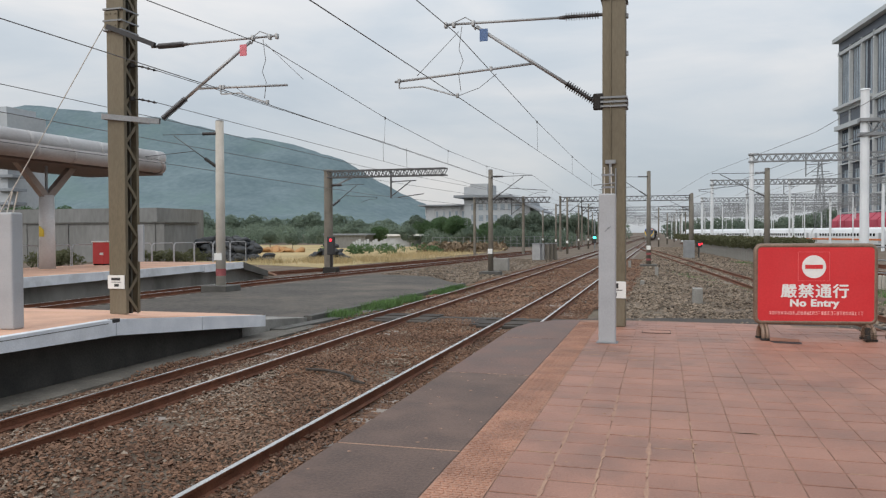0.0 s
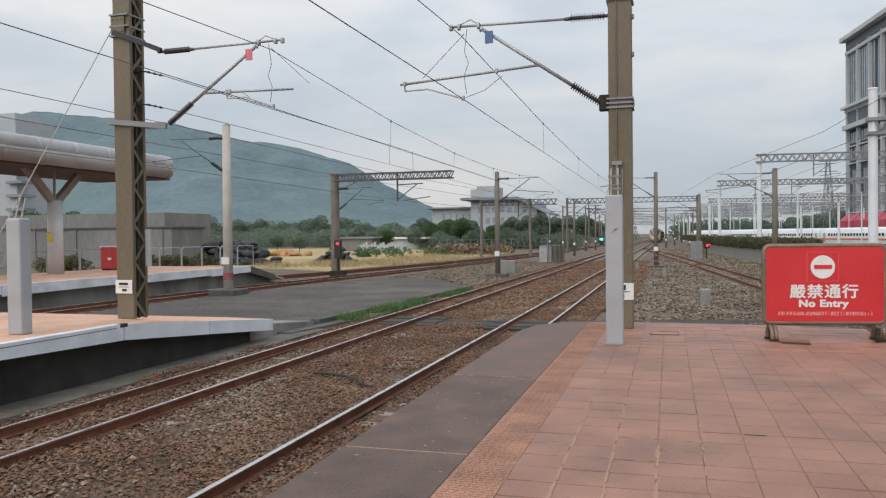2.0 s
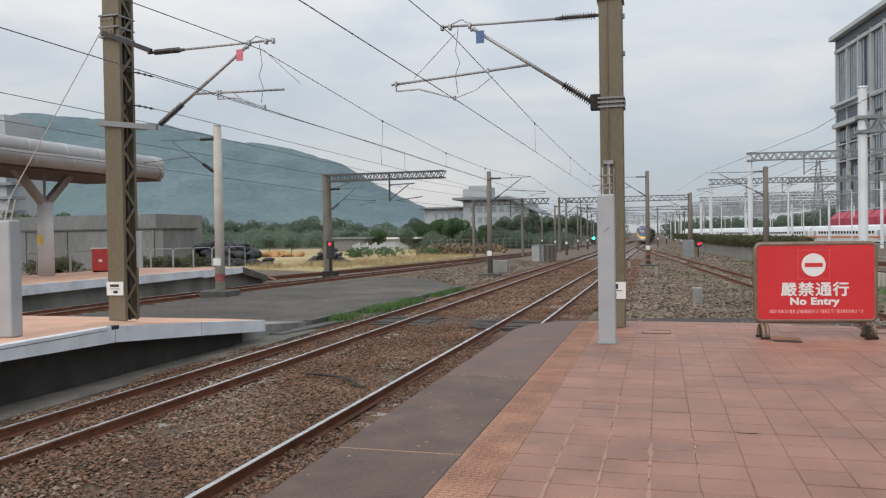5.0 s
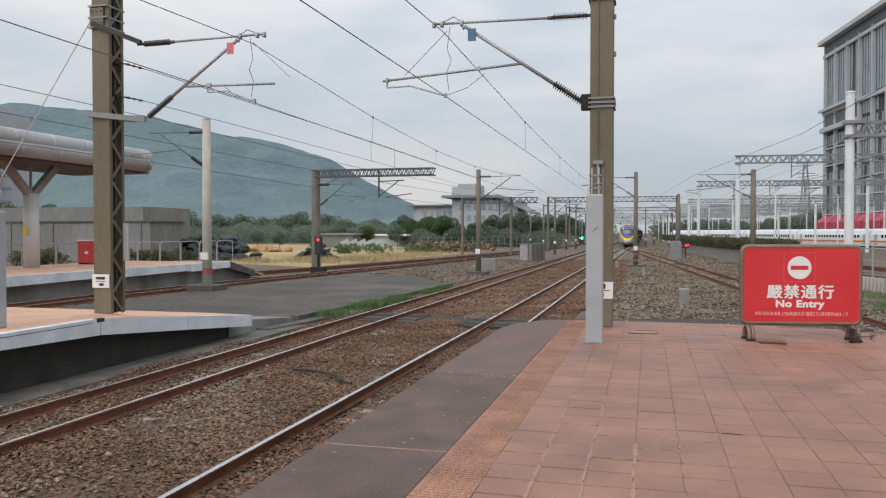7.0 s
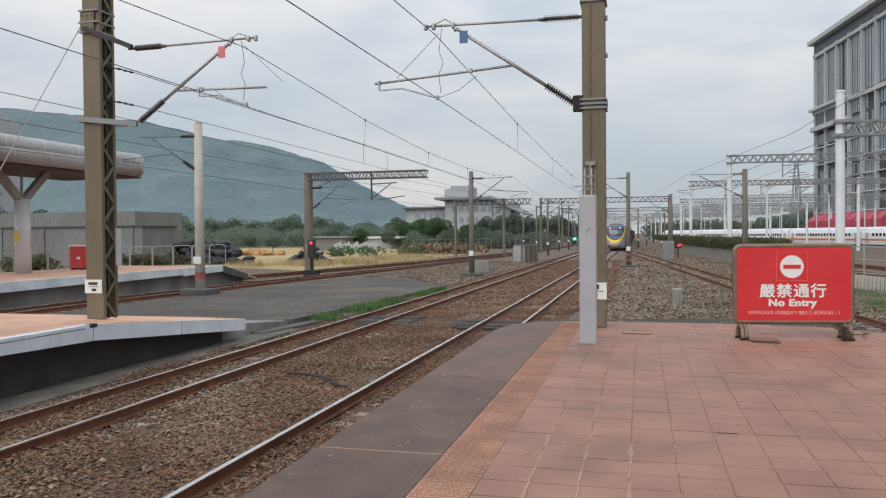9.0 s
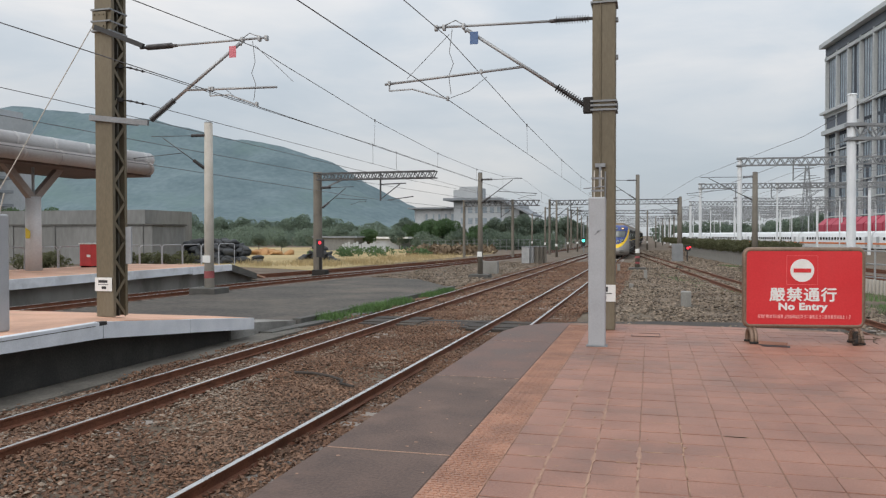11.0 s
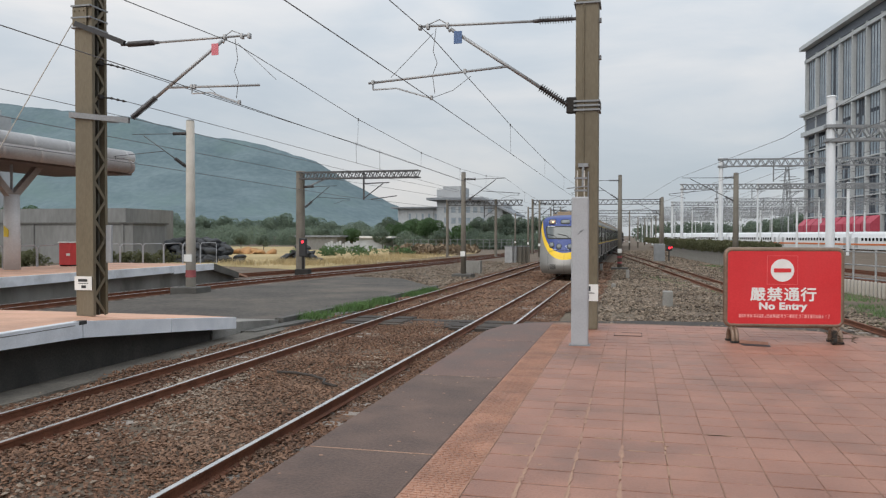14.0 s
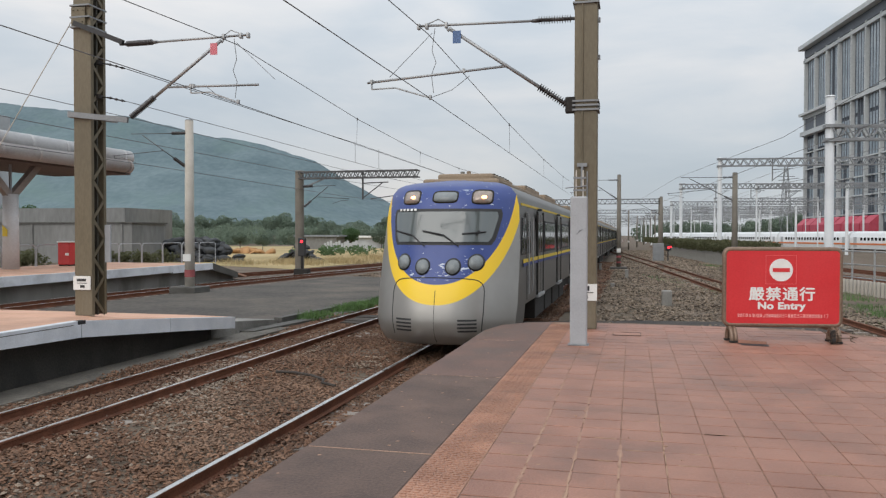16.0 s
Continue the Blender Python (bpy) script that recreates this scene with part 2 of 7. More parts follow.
def pipe(bm, pts, r, seg=6):
    for a, b in zip(pts, pts[1:]):
        rod(bm, a, b, r, seg=seg)


def tube(bm, pts, r, seg=12, closed=False):
    """One seamless round tube along a bent line."""
    pts = [Vector(p) for p in pts]
    n = len(pts)
    rows = []
    for i, p in enumerate(pts):
        a = pts[(i - 1) % n] if closed else pts[max(0, i - 1)]
        b = pts[(i + 1) % n] if closed else pts[min(n - 1, i + 1)]
        d = (b - a).normalized()
        u = d.orthogonal().normalized() if not rows else (u - d * u.dot(d)).normalized()
        v = d.cross(u)
        rows.append([bm.verts.new(p + (u * math.cos(6.2832 * k / seg) + v * math.sin(6.2832 * k / seg)) * r) for k in range(seg)])
    for i in range(n if closed else n - 1):
        p, q = rows[i], rows[(i + 1) % n]
        for k in range(seg):
            bm.faces.new((p[k], p[(k + 1) % seg], q[(k + 1) % seg], q[k]))
    if not closed:
        bm.faces.new(rows[0][::-1])
        bm.faces.new(rows[-1])
    bmesh.ops.recalc_face_normals(bm, faces=bm.faces[:])


def prism(bm, pts, z0, z1):
    """An upright prism over a plan outline; z1 may be a list of heights, one a corner."""
    tops = z1 if isinstance(z1, (list, tuple)) else [z1] * len(pts)
    lo = [bm.verts.new((x, y, z0)) for x, y in pts]
    hi = [bm.verts.new((x, y, z)) for (x, y), z in zip(pts, tops)]
    n = len(pts)
    bm.faces.new(hi)
    bm.faces.new(lo[::-1])
    for i in range(n):
        bm.faces.new((lo[i], lo[(i + 1) % n], hi[(i + 1) % n], hi[i]))
    bmesh.ops.recalc_face_normals(bm, faces=bm.faces[:])


def mesh_of(name, bm, material, smooth=False):
    me = bpy.data.meshes.new(name)
    bm.to_mesh(me)
    bm.free()
    me.materials.append(material)
    if smooth:
        for p in me.polygons:
            p.use_smooth = True
    return me


def part(name, bm, material, parent, label="", smooth=False, at=None):
    ob = new(name, mesh_of(name, bm, material, smooth))
    ob.parent = parent
    if at:
        ob.location = at
    if label:
        tagged(ob, label)
    return ob


def thing(name, at, label, category, group="", turn=0.0):
    ob = new(name)
    ob.empty_display_size = 0.2
    ob.matrix_basis = pose(*at, 0, 0, turn)
    return tagged(ob, label, category, group)


def solid(name, bm, material, label="", category="", group="", kind="", smooth=False, at=(0, 0, 0)):
    ob = new(name, mesh_of(name, bm, material, smooth))
    ob.location = at
    return tagged(ob, label, category, group, kind)


def B():
    return bmesh.new()


def piece(name, data, parent, at):
    ob = new(name, data)
    ob.parent = parent
    ob.location = at
    return ob


RAIL = -0.84          # top of the rails, below the platform top at 0
BED = RAIL - 0.165    # top of the ballast
GROUND = -1.03


# ---- ground ----
def build_ground():
    bm = B()
    xs = [-3000, -900, -300, -120, -60, -40, -30, -20, -10, 0, 10, 20, 40, 90, 300, 900, 3000]
    ys = [-300, -60, -20, 0, 20, 40, 60, 90, 130, 200, 400, 900, 2000, 4200]
    grid = [[bm.verts.new((x, y, GROUND)) for x in xs] for y in ys]
    for j in range(len(ys) - 1):
        for i in range(len(xs) - 1):
            bm.faces.new((grid[j][i], grid[j][i + 1], grid[j + 1][i + 1], grid[j + 1][i]))
    solid("ground", bm, M_GBED, "grey brown gravel ground of the railway yard", "ground", kind="structure")


build_ground()


def strip(name, pts, z, material, label, category, thick=0.06):
    bm = B()
    prism(bm, pts, z - thick, z)
    return solid(name, bm, material, label, category, kind="structure")


# brown ballast bed under the two main tracks, with sloping shoulders
def build_bed():
    bm = B()
    prof = [(-9.3, GROUND - 0.05), (-9.1, BED - 0.03), (-8.0, BED - 0.02), (-5.6, BED - 0.03), (-3.6, BED - 0.02), (-1.9, BED - 0.04), (-1.5, GROUND - 0.05)]
    ys = [-40, 0, 10, 20, 30, 45, 60, 90, 150, 300, 700]
    rows = [[bm.verts.new((x, y, z)) for x, z in prof] for y in ys]
    for a, b in zip(rows, rows[1:]):
        for i in range(len(prof) - 1):
            bm.faces.new((a[i], a[i + 1], b[i + 1], b[i]))
    solid("ballast", bm, M_BALL, "brown crushed stone ballast under the main tracks", "ballast", kind="structure")


build_bed()


def stones(name, n, place, size, material, label, seed):
    """Many small angular stones as one mesh. place(rng, n) gives their centres."""
    rng = np.random.default_rng(seed)
    p = place(rng, n)
    n = len(p)
    shape = np.array([(1, 0, 0.1), (0.2, 1, 0), (-1, 0.15, -0.1), (-0.1, -1, 0.1), (0.15, 0.1, 0.8), (0, 0, -0.8)], float)
    tris = np.array([(0, 1, 4), (1, 2, 4), (2, 3, 4), (3, 0, 4), (1, 0, 5), (2, 1, 5), (3, 2, 5), (0, 3, 5)])
    v = shape[None] * (1 + rng.uniform(-0.35, 0.35, (n, 6, 3)))
    s = rng.uniform(*size, (n, 1, 1)) * np.stack([rng.uniform(0.8, 1.5, n), rng.uniform(0.7, 1.1, n), rng.uniform(0.5, 0.9, n)], -1)[:, None]
    v = v * s
    a = rng.uniform(0, 6.28, n)
    c, sn = np.cos(a)[:, None], np.sin(a)[:, None]
    tilt = rng.uniform(-0.6, 0.6, (n, 1))
    x, y, z = v[..., 0], v[..., 1], v[..., 2]
    z, x = z + tilt * x, x - tilt * z
    v = np.stack([x * c - y * sn, x * sn + y * c, z], -1) + p[:, None]
    me = bpy.data.meshes.new(name)
    me.from_pydata(v.reshape(-1, 3).tolist(), [], (tris[None] + 6 * np.arange(n)[:, None, None]).reshape(-1, 3).tolist())
    me.materials.append(material)
    tagged(new(name, me), label, "gravel", kind="stuff")


def bed_place(x0, x1, y0, y1, z, power=1.0):
    def place(rng, n):
        y = y0 + (y1 - y0) * rng.uniform(0, 1, n) ** power
        x = rng.uniform(x0, x1, n)
        lump = 0.025 * np.sin(x * 2.3 + y * 0.7) + 0.02 * np.sin(y * 1.9 - x)
        return np.stack([x, y, z + lump + rng.uniform(-0.015, 0.025, n)], -1)
    return place


# ---- tracks ----
def offset_line(pts, d):
    out = []
    for i, (x, y) in enumerate(pts):
        a, b = pts[max(0, i - 1)], pts[min(len(pts) - 1, i + 1)]
        tx, ty = b[0] - a[0], b[1] - a[1]
        k = math.hypot(tx, ty)
        out.append((x + d * ty / k, y - d * tx / k))
    return out


def sweep(bm, pts, prof, z):
    """Sweep a section (across, up) along a plan line."""
    rows = []
    for i, (x, y) in enumerate(pts):
        a, b = pts[max(0, i - 1)], pts[min(len(pts) - 1, i + 1)]
        tx, ty = b[0] - a[0], b[1] - a[1]
        k = math.hypot(tx, ty)
        rows.append([bm.verts.new((x + u * ty / k, y - u * tx / k, z + w)) for u, w in prof])
    n = len(prof)
    for p, q in zip(rows, rows[1:]):
        for i in range(n):
            bm.faces.new((p[i], p[(i + 1) % n], q[(i + 1) % n], q[i]))
    bm.faces.new(rows[0][::-1])
    bm.faces.new(rows[-1])
    bmesh.ops.recalc_face_normals(bm, faces=bm.faces[:])


RAIL_PROF = [(-0.063, -0.152), (0.063, -0.152), (0.063, -0.14), (0.012, -0.12), (0.012, -0.045), (0.034, -0.032), (0.034, -0.006), (-0.034, -0.006), (-0.034, -0.032), (-0.012, -0.045), (-0.012, -0.12), (-0.063, -0.14)]
HEAD_PROF = [(-0.033, -0.006), (0.033, -0.006), (0.031, -0.001), (0.02, 0.001), (-0.02, 0.001), (-0.031, -0.001)]
GAUGE = 1.067 / 2 + 0.033


def sleeper_mesh():
    bm = B()
    box(bm, -1.0, 1.0, -0.11, 0.11, -0.14, 0.0, 0.015)
    return mesh_of("sleeper", bm, M_SLEEP)


SLEEPER = sleeper_mesh()


def clip_mesh():
    bm = B()
    for s in (-1, 1):
        for q in (-0.09, 0.09):
            box(bm, s * GAUGE + q - 0.035, s * GAUGE + q + 0.035, -0.05, 0.05, 0, 0.03)
    return mesh_of("rail_clip", bm, M_RUST)


def track(name, line, label, z=RAIL, near=None, head=M_SHINE, polish=0.0):
    t = thing(name, (0, 0, z), label, "railway track", "railway tracks")
    for s in (-1, 1):
        side = offset_line(line, s * GAUGE)
        bm = B()
        sweep(bm, side, RAIL_PROF, 0)
        r = part("rail", bm, M_RUST, t, "rust-brown steel rail")
        bm = B()
        sweep(bm, side, HEAD_PROF if polish == 0 else [(u * (1 - polish) - s * 0.033 * polish, w) for u, w in HEAD_PROF], 0)
        part("running_surface", bm, head, r, "polished rail head")
    # sleepers along the line: near ones singly, the rest joined
    far = B()
    for (x0, y0), (x1, y1) in zip(line, line[1:]):
        k = math.hypot(x1 - x0, y1 - y0)
        for i in range(int(min(k, 120) / 0.62)):
            f = i * 0.62 / k
            x, y = x0 + f * (x1 - x0), y0 + f * (y1 - y0)
            ang = math.atan2(y1 - y0, x1 - x0) - math.pi / 2
            if near and near[0] < y < near[1]:
                ob = piece("sleeper", SLEEPER, t, (x, y, -0.182))
                ob.rotation_euler = (0, 0, ang)
            elif y < 140 and -5 < y:
                mm = Matrix.Translation((x, y, -0.242)) @ Matrix.Rotation(ang, 4, "Z") @ Matrix.Diagonal((2.0, 0.22, 0.14, 1))
                bmesh.ops.create_cube(far, size=1, matrix=mm)
    ob = part("sleeper_bed", far, M_SLEEP, t, "row of weathered concrete sleepers")
    ob["kind"] = "stuff"
    return t


TRACK_A, TRACK_B = -3.62, -7.54
LINE_A = [(TRACK_A, -40), (TRACK_A, 0), (TRACK_A, 30), (TRACK_A, 60), (TRACK_A, 120), (TRACK_A, 240), (TRACK_A, 700)]
LINE_B = [(TRACK_B, -40), (TRACK_B, 0), (TRACK_B, 30), (TRACK_B, 60), (TRACK_B, 120), (TRACK_B, 240), (TRACK_B, 700)]
LINE_C = [(8.22, -10), (5.73, 20), (3.99, 41), (1.9, 66), (-0.3, 92), (-2.2, 115), (-3.4, 133), (TRACK_A + 0.05, 150)]
LINE_D = [(-20.3, -10), (-20.2, 10), (-20.0, 27), (-19.3, 37), (-18.2, 47), (-17.0, 58), (-15.9, 72), (-14.9, 92), (-14.2, 130), (-13.5, 250), (-13, 600)]
LINE_E = [(-26.5, 28), (-24.6, 36), (-22.7, 44), (-20.8, 54), (-19.0, 68), (-17.2, 85), (-15.6, 105), (-14.8, 130)]
track("railway_track", LINE_A, "main track of shiny rusty rails in brown ballast beside the platform", near=(4, 50))
track("railway_track", LINE_B, "parallel main track of rusty rails in brown ballast", near=(4, 50), polish=0.25)
track("railway_track", LINE_C, "rusty siding converging on the main track", head=M_RUST)
track("railway_track", LINE_D, "rusty track along the far platform", polish=0.4)
LINE_F = [(18.5, 14), (15.4, 30), (12.6, 46), (10.6, 64), (8.2, 90), (6.0, 130), (4.5, 180)]
LINE_G = [(22.6, 16), (19.3, 32), (16.4, 48), (14.0, 66), (11.4, 92), (9.0, 130), (7.5, 180)]
track("railway_track", LINE_F, "dark rusty yard track behind the pipe fence", head=M_RUST)
track("railway_track", LINE_G, "dark rusty yard track among the white posts", head=M_RUST)
track("railway_track", LINE_E, "rusty track branching across the yard", head=M_RUST)
stones("ballast_stones", 88000, bed_place(-9.1, -2.1, 3.5, 26, BED + 0.006, 1.25), (0.014, 0.034), M_STONE, "loose brown and grey crushed ballast stones", 3)
def streak_place(strips, z):
    def place(rng, n):
        k = rng.integers(0, len(strips), n)
        q = np.array(strips, float)[k]
        y = q[:, 2] + (q[:, 3] - q[:, 2]) * rng.uniform(0, 1, n)
        x = q[:, 0] + q[:, 1] * rng.normal(0, 1, n)
        keep = np.sin(y * 1.3 + x * 2) + rng.normal(0, 0.6, n) > -0.3
        return np.stack([x, y, np.full(n, z) + rng.uniform(-0.01, 0.02, n)], -1)[keep]
    return place


stones("ballast_stones", 14000, bed_place(-9.1, -2.1, -7, 3.5, BED + 0.006), (0.018, 0.038), M_STONE, "loose brown ballast stones beside the platform", 4)
stones("pale_ballast", 5200, streak_place([(-6.72, 0.1, 8, 17), (-7.54, 0.22, 7, 24), (-7.3, 0.15, 9, 15), (-5.9, 0.5, 6, 12), (-8.6, 0.12, 9, 20), (-4.9, 0.2, 14, 24)], BED + 0.02), (0.014, 0.034), M_PSTONE, "pale dusty crushed stones along the rails", 6)
stones("ballast_stones", 22000, bed_place(-9.0, -1.2, 26, 75, BED + 0.004, 1.3), (0.04, 0.07), M_STONE, "loose brown ballast stones further along the line", 5)


def crossing():
    bm = B()
    for x0, x1 in ((-8.6, -8.2), (-7.98, -7.1), (-6.88, -6.3), (-4.75, -4.28), (-4.05, -3.19), (-2.96, -2.3)):
        for i in range(6):
            y = (20.3 if x0 > -6 else 20.8) + i * 0.33
            box(bm, x0, x1, y, y + 0.32, RAIL - 0.2, RAIL - 0.105 + 0.012 * (i * 5 % 3), 0.008)
    for i in range(4):
        y = 20.7 + i * 0.42
        box(bm, -6.29, -4.76, y, y + 0.41, RAIL - 0.2, RAIL - 0.125 + 0.01 * (i % 2))
    prism(bm, [(-2.28, 20.3), (0.5, 20.7), (4.2, 21.6), (5.6, 22.2), (5.2, 23.9), (0.2, 23.4), (-2.28, 22.6)], GROUND - 0.05, RAIL - 0.11)
    return solid("level_crossing", bm, M_XING, "dark rubber and asphalt crossing panels between the rails", "crossing", kind="structure")


crossing()


# ---- near platform ----
PLAT_X0, PLAT_X1, PLAT_Y0 = -2.27, 6.0, -6.0


def plat_outline(d=0.0):
    return [(PLAT_X0 + d, PLAT_Y0), (PLAT_X1 - d, PLAT_Y0), (PLAT_X1 - d, 11.2 - d), (3.6, 13.05 - d), (2.6, 13.75 - d), (0, 13.95 - d), (-1.2, 13.85 - d), (-1.75, 13.62 - d), (-2.12 + d * 0.7, 13.1 - d * 0.7), (PLAT_X0 + d, 12.3), (PLAT_X0 + d, 9)]


def build_platform():
    bm = B()
    prism(bm, plat_outline(), -0.28, -0.0065)
    solid("platform", bm, M_GROUT, "railway platform paved with worn red clay tiles", "platform", kind="structure")
    bm = B()
    prism(bm, plat_outline(0.14), GROUND - 0.1, -0.29)
    solid("platform_wall", bm, M_DCONC, "dark concrete retaining wall under the platform", "wall", kind="structure")


build_platform()
PLATFORM = bpy.data.objects["platform"]


def inside(pts, x, y):
    c = False
    for (x0, y0), (x1, y1) in zip(pts, pts[1:] + pts[:1]):
        if (y0 > y) != (y1 > y) and x < (x1 - x0) * (y - y0) / (y1 - y0) + x0:
            c = not c
    return c


# ---- catenary ----
def insulator(bm, a, b, n=9, r=0.075, core=0.03):
    a, b = Vector(a), Vector(b)
    rod(bm, a, b, core, seg=8)
    for i in range(n):
        p = a.lerp(b, (i + 0.5) / n)
        q = a.lerp(b, (i + 0.5) / n + 0.35 / n)
        rod(bm, p, q, r, r * 0.45, seg=12)


def cantilever(at, side, label, reach=2.9, up=5.04, low=3.62, scale=1.0, fine=True, plate=None, reg=None, joint=0.5, arm=None, group="overhead line brackets", root=0.12):
    """A hinged bracket carrying the overhead line: it reaches from a pole at x=0 to x=side*reach."""
    c = thing("catenary_bracket", at, label, "overhead bracket", group)
    s = side
    reg = reg or reach + 0.9
    arm = arm or reg - 0.08
    P = lambda x, z: (s * x, 0, z)
    metal = M_GALV if fine else M_DTUBE
    ts = scale if fine else scale * 0.62
    ti = 0.55 if fine else 0.7
    bm = B()
    insulator(bm, P(root, up), P(ti + root, up + 0.005), (13 if joint == 0.5 else 18) if fine else 10, (0.07 if joint == 0.5 else 0.055) * scale)
    if fine:
        rod(bm, P(root - 0.14, up), P(root, up), 0.028, seg=8)
        rod(bm, P(ti + root, up), P(ti + root + 0.1, up), 0.036, 0.028, seg=10)
    part("top_insulator", bm, M_INS, c, "ribbed dark insulator", True)
    a, b = Vector(P(root + 0.08, low + 0.02)), Vector(P(reach - 0.55, up - 0.04))
    k = (0.55 if joint == 0.5 and fine else 0.62) / (b - a).length
    bm = B()
    insulator(bm, a, a.lerp(b, k), (13 if joint == 0.5 else 18) if fine else 10, (0.072 if joint == 0.5 else 0.06) * scale)
    part("lower_insulator", bm, M_INS, c, "ribbed dark insulator", True)
    bm = B()
    rod(bm, P(ti + root, up), P(reach, up + 0.03), 0.022 * ts, seg=10)
    if fine:
        # end clamps holding the messenger and the head of the diagonal
        for x in (reach - 0.5, reach - 0.16, reach - 0.02):
            box(bm, s * x - 0.025, s * x + 0.025, -0.04, 0.04, up - 0.03, up + 0.065, 0.006)
        pipe(bm, [P(reach - 0.16, up + 0.05), P(reach - 0.36, up + 0.13), P(reach - 0.52, up + 0.03)], 0.01)
        pipe(bm, [P(reach - 0.5, up - 0.02), P(reach - 0.54, up - 0.09)], 0.016)
    part("top_tube", bm, metal, c, smooth=True)
    bm = B()
    rod(bm, a.lerp(b, k), b, 0.03 * ts, seg=10)
    part("diagonal_tube", bm, metal, c, smooth=True)
    bm = B()
    mid = a.lerp(b, joint)
    tip = Vector(P(reg, low + 0.52))
    rod(bm, mid, tip, 0.022 * ts, seg=8)
    part("registration_tube", bm, metal, c, smooth=True)
    bm = B()
    end = mid.lerp(tip, (arm - abs(mid.x)) / (reg - abs(mid.x)))
    goal = Vector(P(reach - 0.22, low + 0.22))
    pipe(bm, [end, end - Vector((0, 0, 0.12)), (end - Vector((0, 0, 0.08))).lerp(goal, 0.4) + Vector((0, 0, 0.06)), (end - Vector((0, 0, 0.1))).lerp(goal, 0.75) + Vector((0, 0, 0.03)), goal], 0.014 * ts)
    part("steady_arm", bm, metal, c)
    if fine:
        bm = B()
        box(bm, -0.06, 0.2, -0.06, 0.06, low - 0.08, low + 0.1, 0.01) if s > 0 else box(bm, -0.13, 0.04, -0.06, 0.06, low - 0.12, low + 0.14, 0.02)
        part("hinge_bracket", bm, M_UNDER, c) if joint == 0.5 else bm.free()
        for line, r in (([P(reach - 0.3, up - 0.02), P(reach - 0.25, up - 0.4), P(reach - 0.32, up - 0.6), P(reach - 0.24, up - 0.8), P(reach - 0.28, low + 0.3)], 0.006), ([P(reach - 0.25, up - 0.1), P(reach + 0.5, low + 0.6)], 0.005), ([P(reach - 0.22, low + 0.22), P(reach - 0.6, low + 0.34), P(reach - 0.9, low + 0.56)], 0.005)):
            bm = B()
            tube(bm, line, r, 6)
            part("jumper_wire", bm, M_WIRE, c)
        for p in (goal, end, mid.lerp(tip, 0.3)):
            bm = B()
            box(bm, p.x - 0.022, p.x + 0.022, -0.03, 0.03, p.z - 0.03, p.z + 0.045, 0.005)
            part("wire_clamp", bm, M_GALV, c)
    if plate:
        bm = B()
        q = a.lerp(b, 0.93)
        box(bm, q.x - 0.07, q.x + 0.07, -0.045, -0.035, q.z - 0.17, q.z + 0.04, 0.003)
        part("number_plate", bm, plate, c, "small coloured enamel plate")
    return c


def lattice_pole(at, label, w=0.375, d=0.43, h=8.4, group="overhead line masts"):
    """Two channels joined by zigzag lacing."""
    p = thing("lattice_mast", at, label, "mast", group)
    for sy in (-1, 1):
        bm = B()
        y = sy * (d / 2 - 0.03)
        box(bm, -w / 2, w / 2, y - 0.03, y + 0.03, 0, h, 0.006)
        for sx in (-1, 1):
            x = sx * (w / 2 - 0.006)
            box(bm, x - 0.008, x + 0.008, y - 0.045 if sy > 0 else y, y if sy > 0 else y + 0.045, 0, h)
        part("channel", bm, M_OLIVE, p, "olive painted steel channel")
    n = int(h / 0.36)
    for sx in (-1, 1):
        for i in range(n):
            z0, z1 = i * h / n, (i + 1) * h / n
            y0, y1 = (-d / 2 + 0.05, d / 2 - 0.05) if i % 2 else (d / 2 - 0.05, -d / 2 + 0.05)
            bm = B()
            bar(bm, (sx * (w / 2 - 0.012), y0, z0), (sx * (w / 2 - 0.012), y1, z1), 0.012, 0.06)
            part("lacing_bar", bm, M_OLIVE, p)
    # added dark sheet between the channels paints the shade inside the mast
    bm = B()
    box(bm, -w / 2 + 0.03, w / 2 - 0.03, -0.02, 0.02, 0.0, h)
    part("web", bm, M_OLIVED, p)
    return p


def wire(name, pts, r, material, label):
    bm = B()
    pipe(bm, pts, r, 5)
    return solid(name, bm, material, label, "overhead wire", "overhead wires")


def catenary_run(xc, xm, spans, zc, zm, sag, label):
    """Contact wire with its messenger and droppers over given supports (y, contact x, messenger x)."""
    t = thing("overhead_line", (0, 0, 0), label, "overhead line", "overhead lines")
    con, mes = B(), B()
    drops = []
    for (ya, ca, ma), (yb, cb, mb) in zip(spans, spans[1:]):
        n = 5 if ya < 150 else 4
        prev = None
        for i in range(n + 1):
            f = i / n
            y = ya + f * (yb - ya)
            c = (ca + f * (cb - ca), y, zc)
            m = (ma + f * (mb - ma), y, zm - sag * 4 * f * (1 - f))
            if prev:
                rod(con, prev[0], c, 0.007, seg=5)
                rod(mes, prev[1], m, 0.0075, seg=5)
            if ya < 150 and 0 < i < n:
                drops.append((c, m))
            prev = (c, m)
    part("contact_wire", con, M_WIRE, t)
    part("messenger_wire", mes, M_WIRE, t)
    for c, m in drops:
        if -10 < c[1] < 110:
            bm = B()
            rod(bm, c, m, 0.004, seg=4)
            rod(bm, (m[0], m[1], m[2] - 0.04), (m[0], m[1], m[2] + 0.03), 0.02, seg=5)
            part("dropper", bm, M_WIRE, t)
    return t


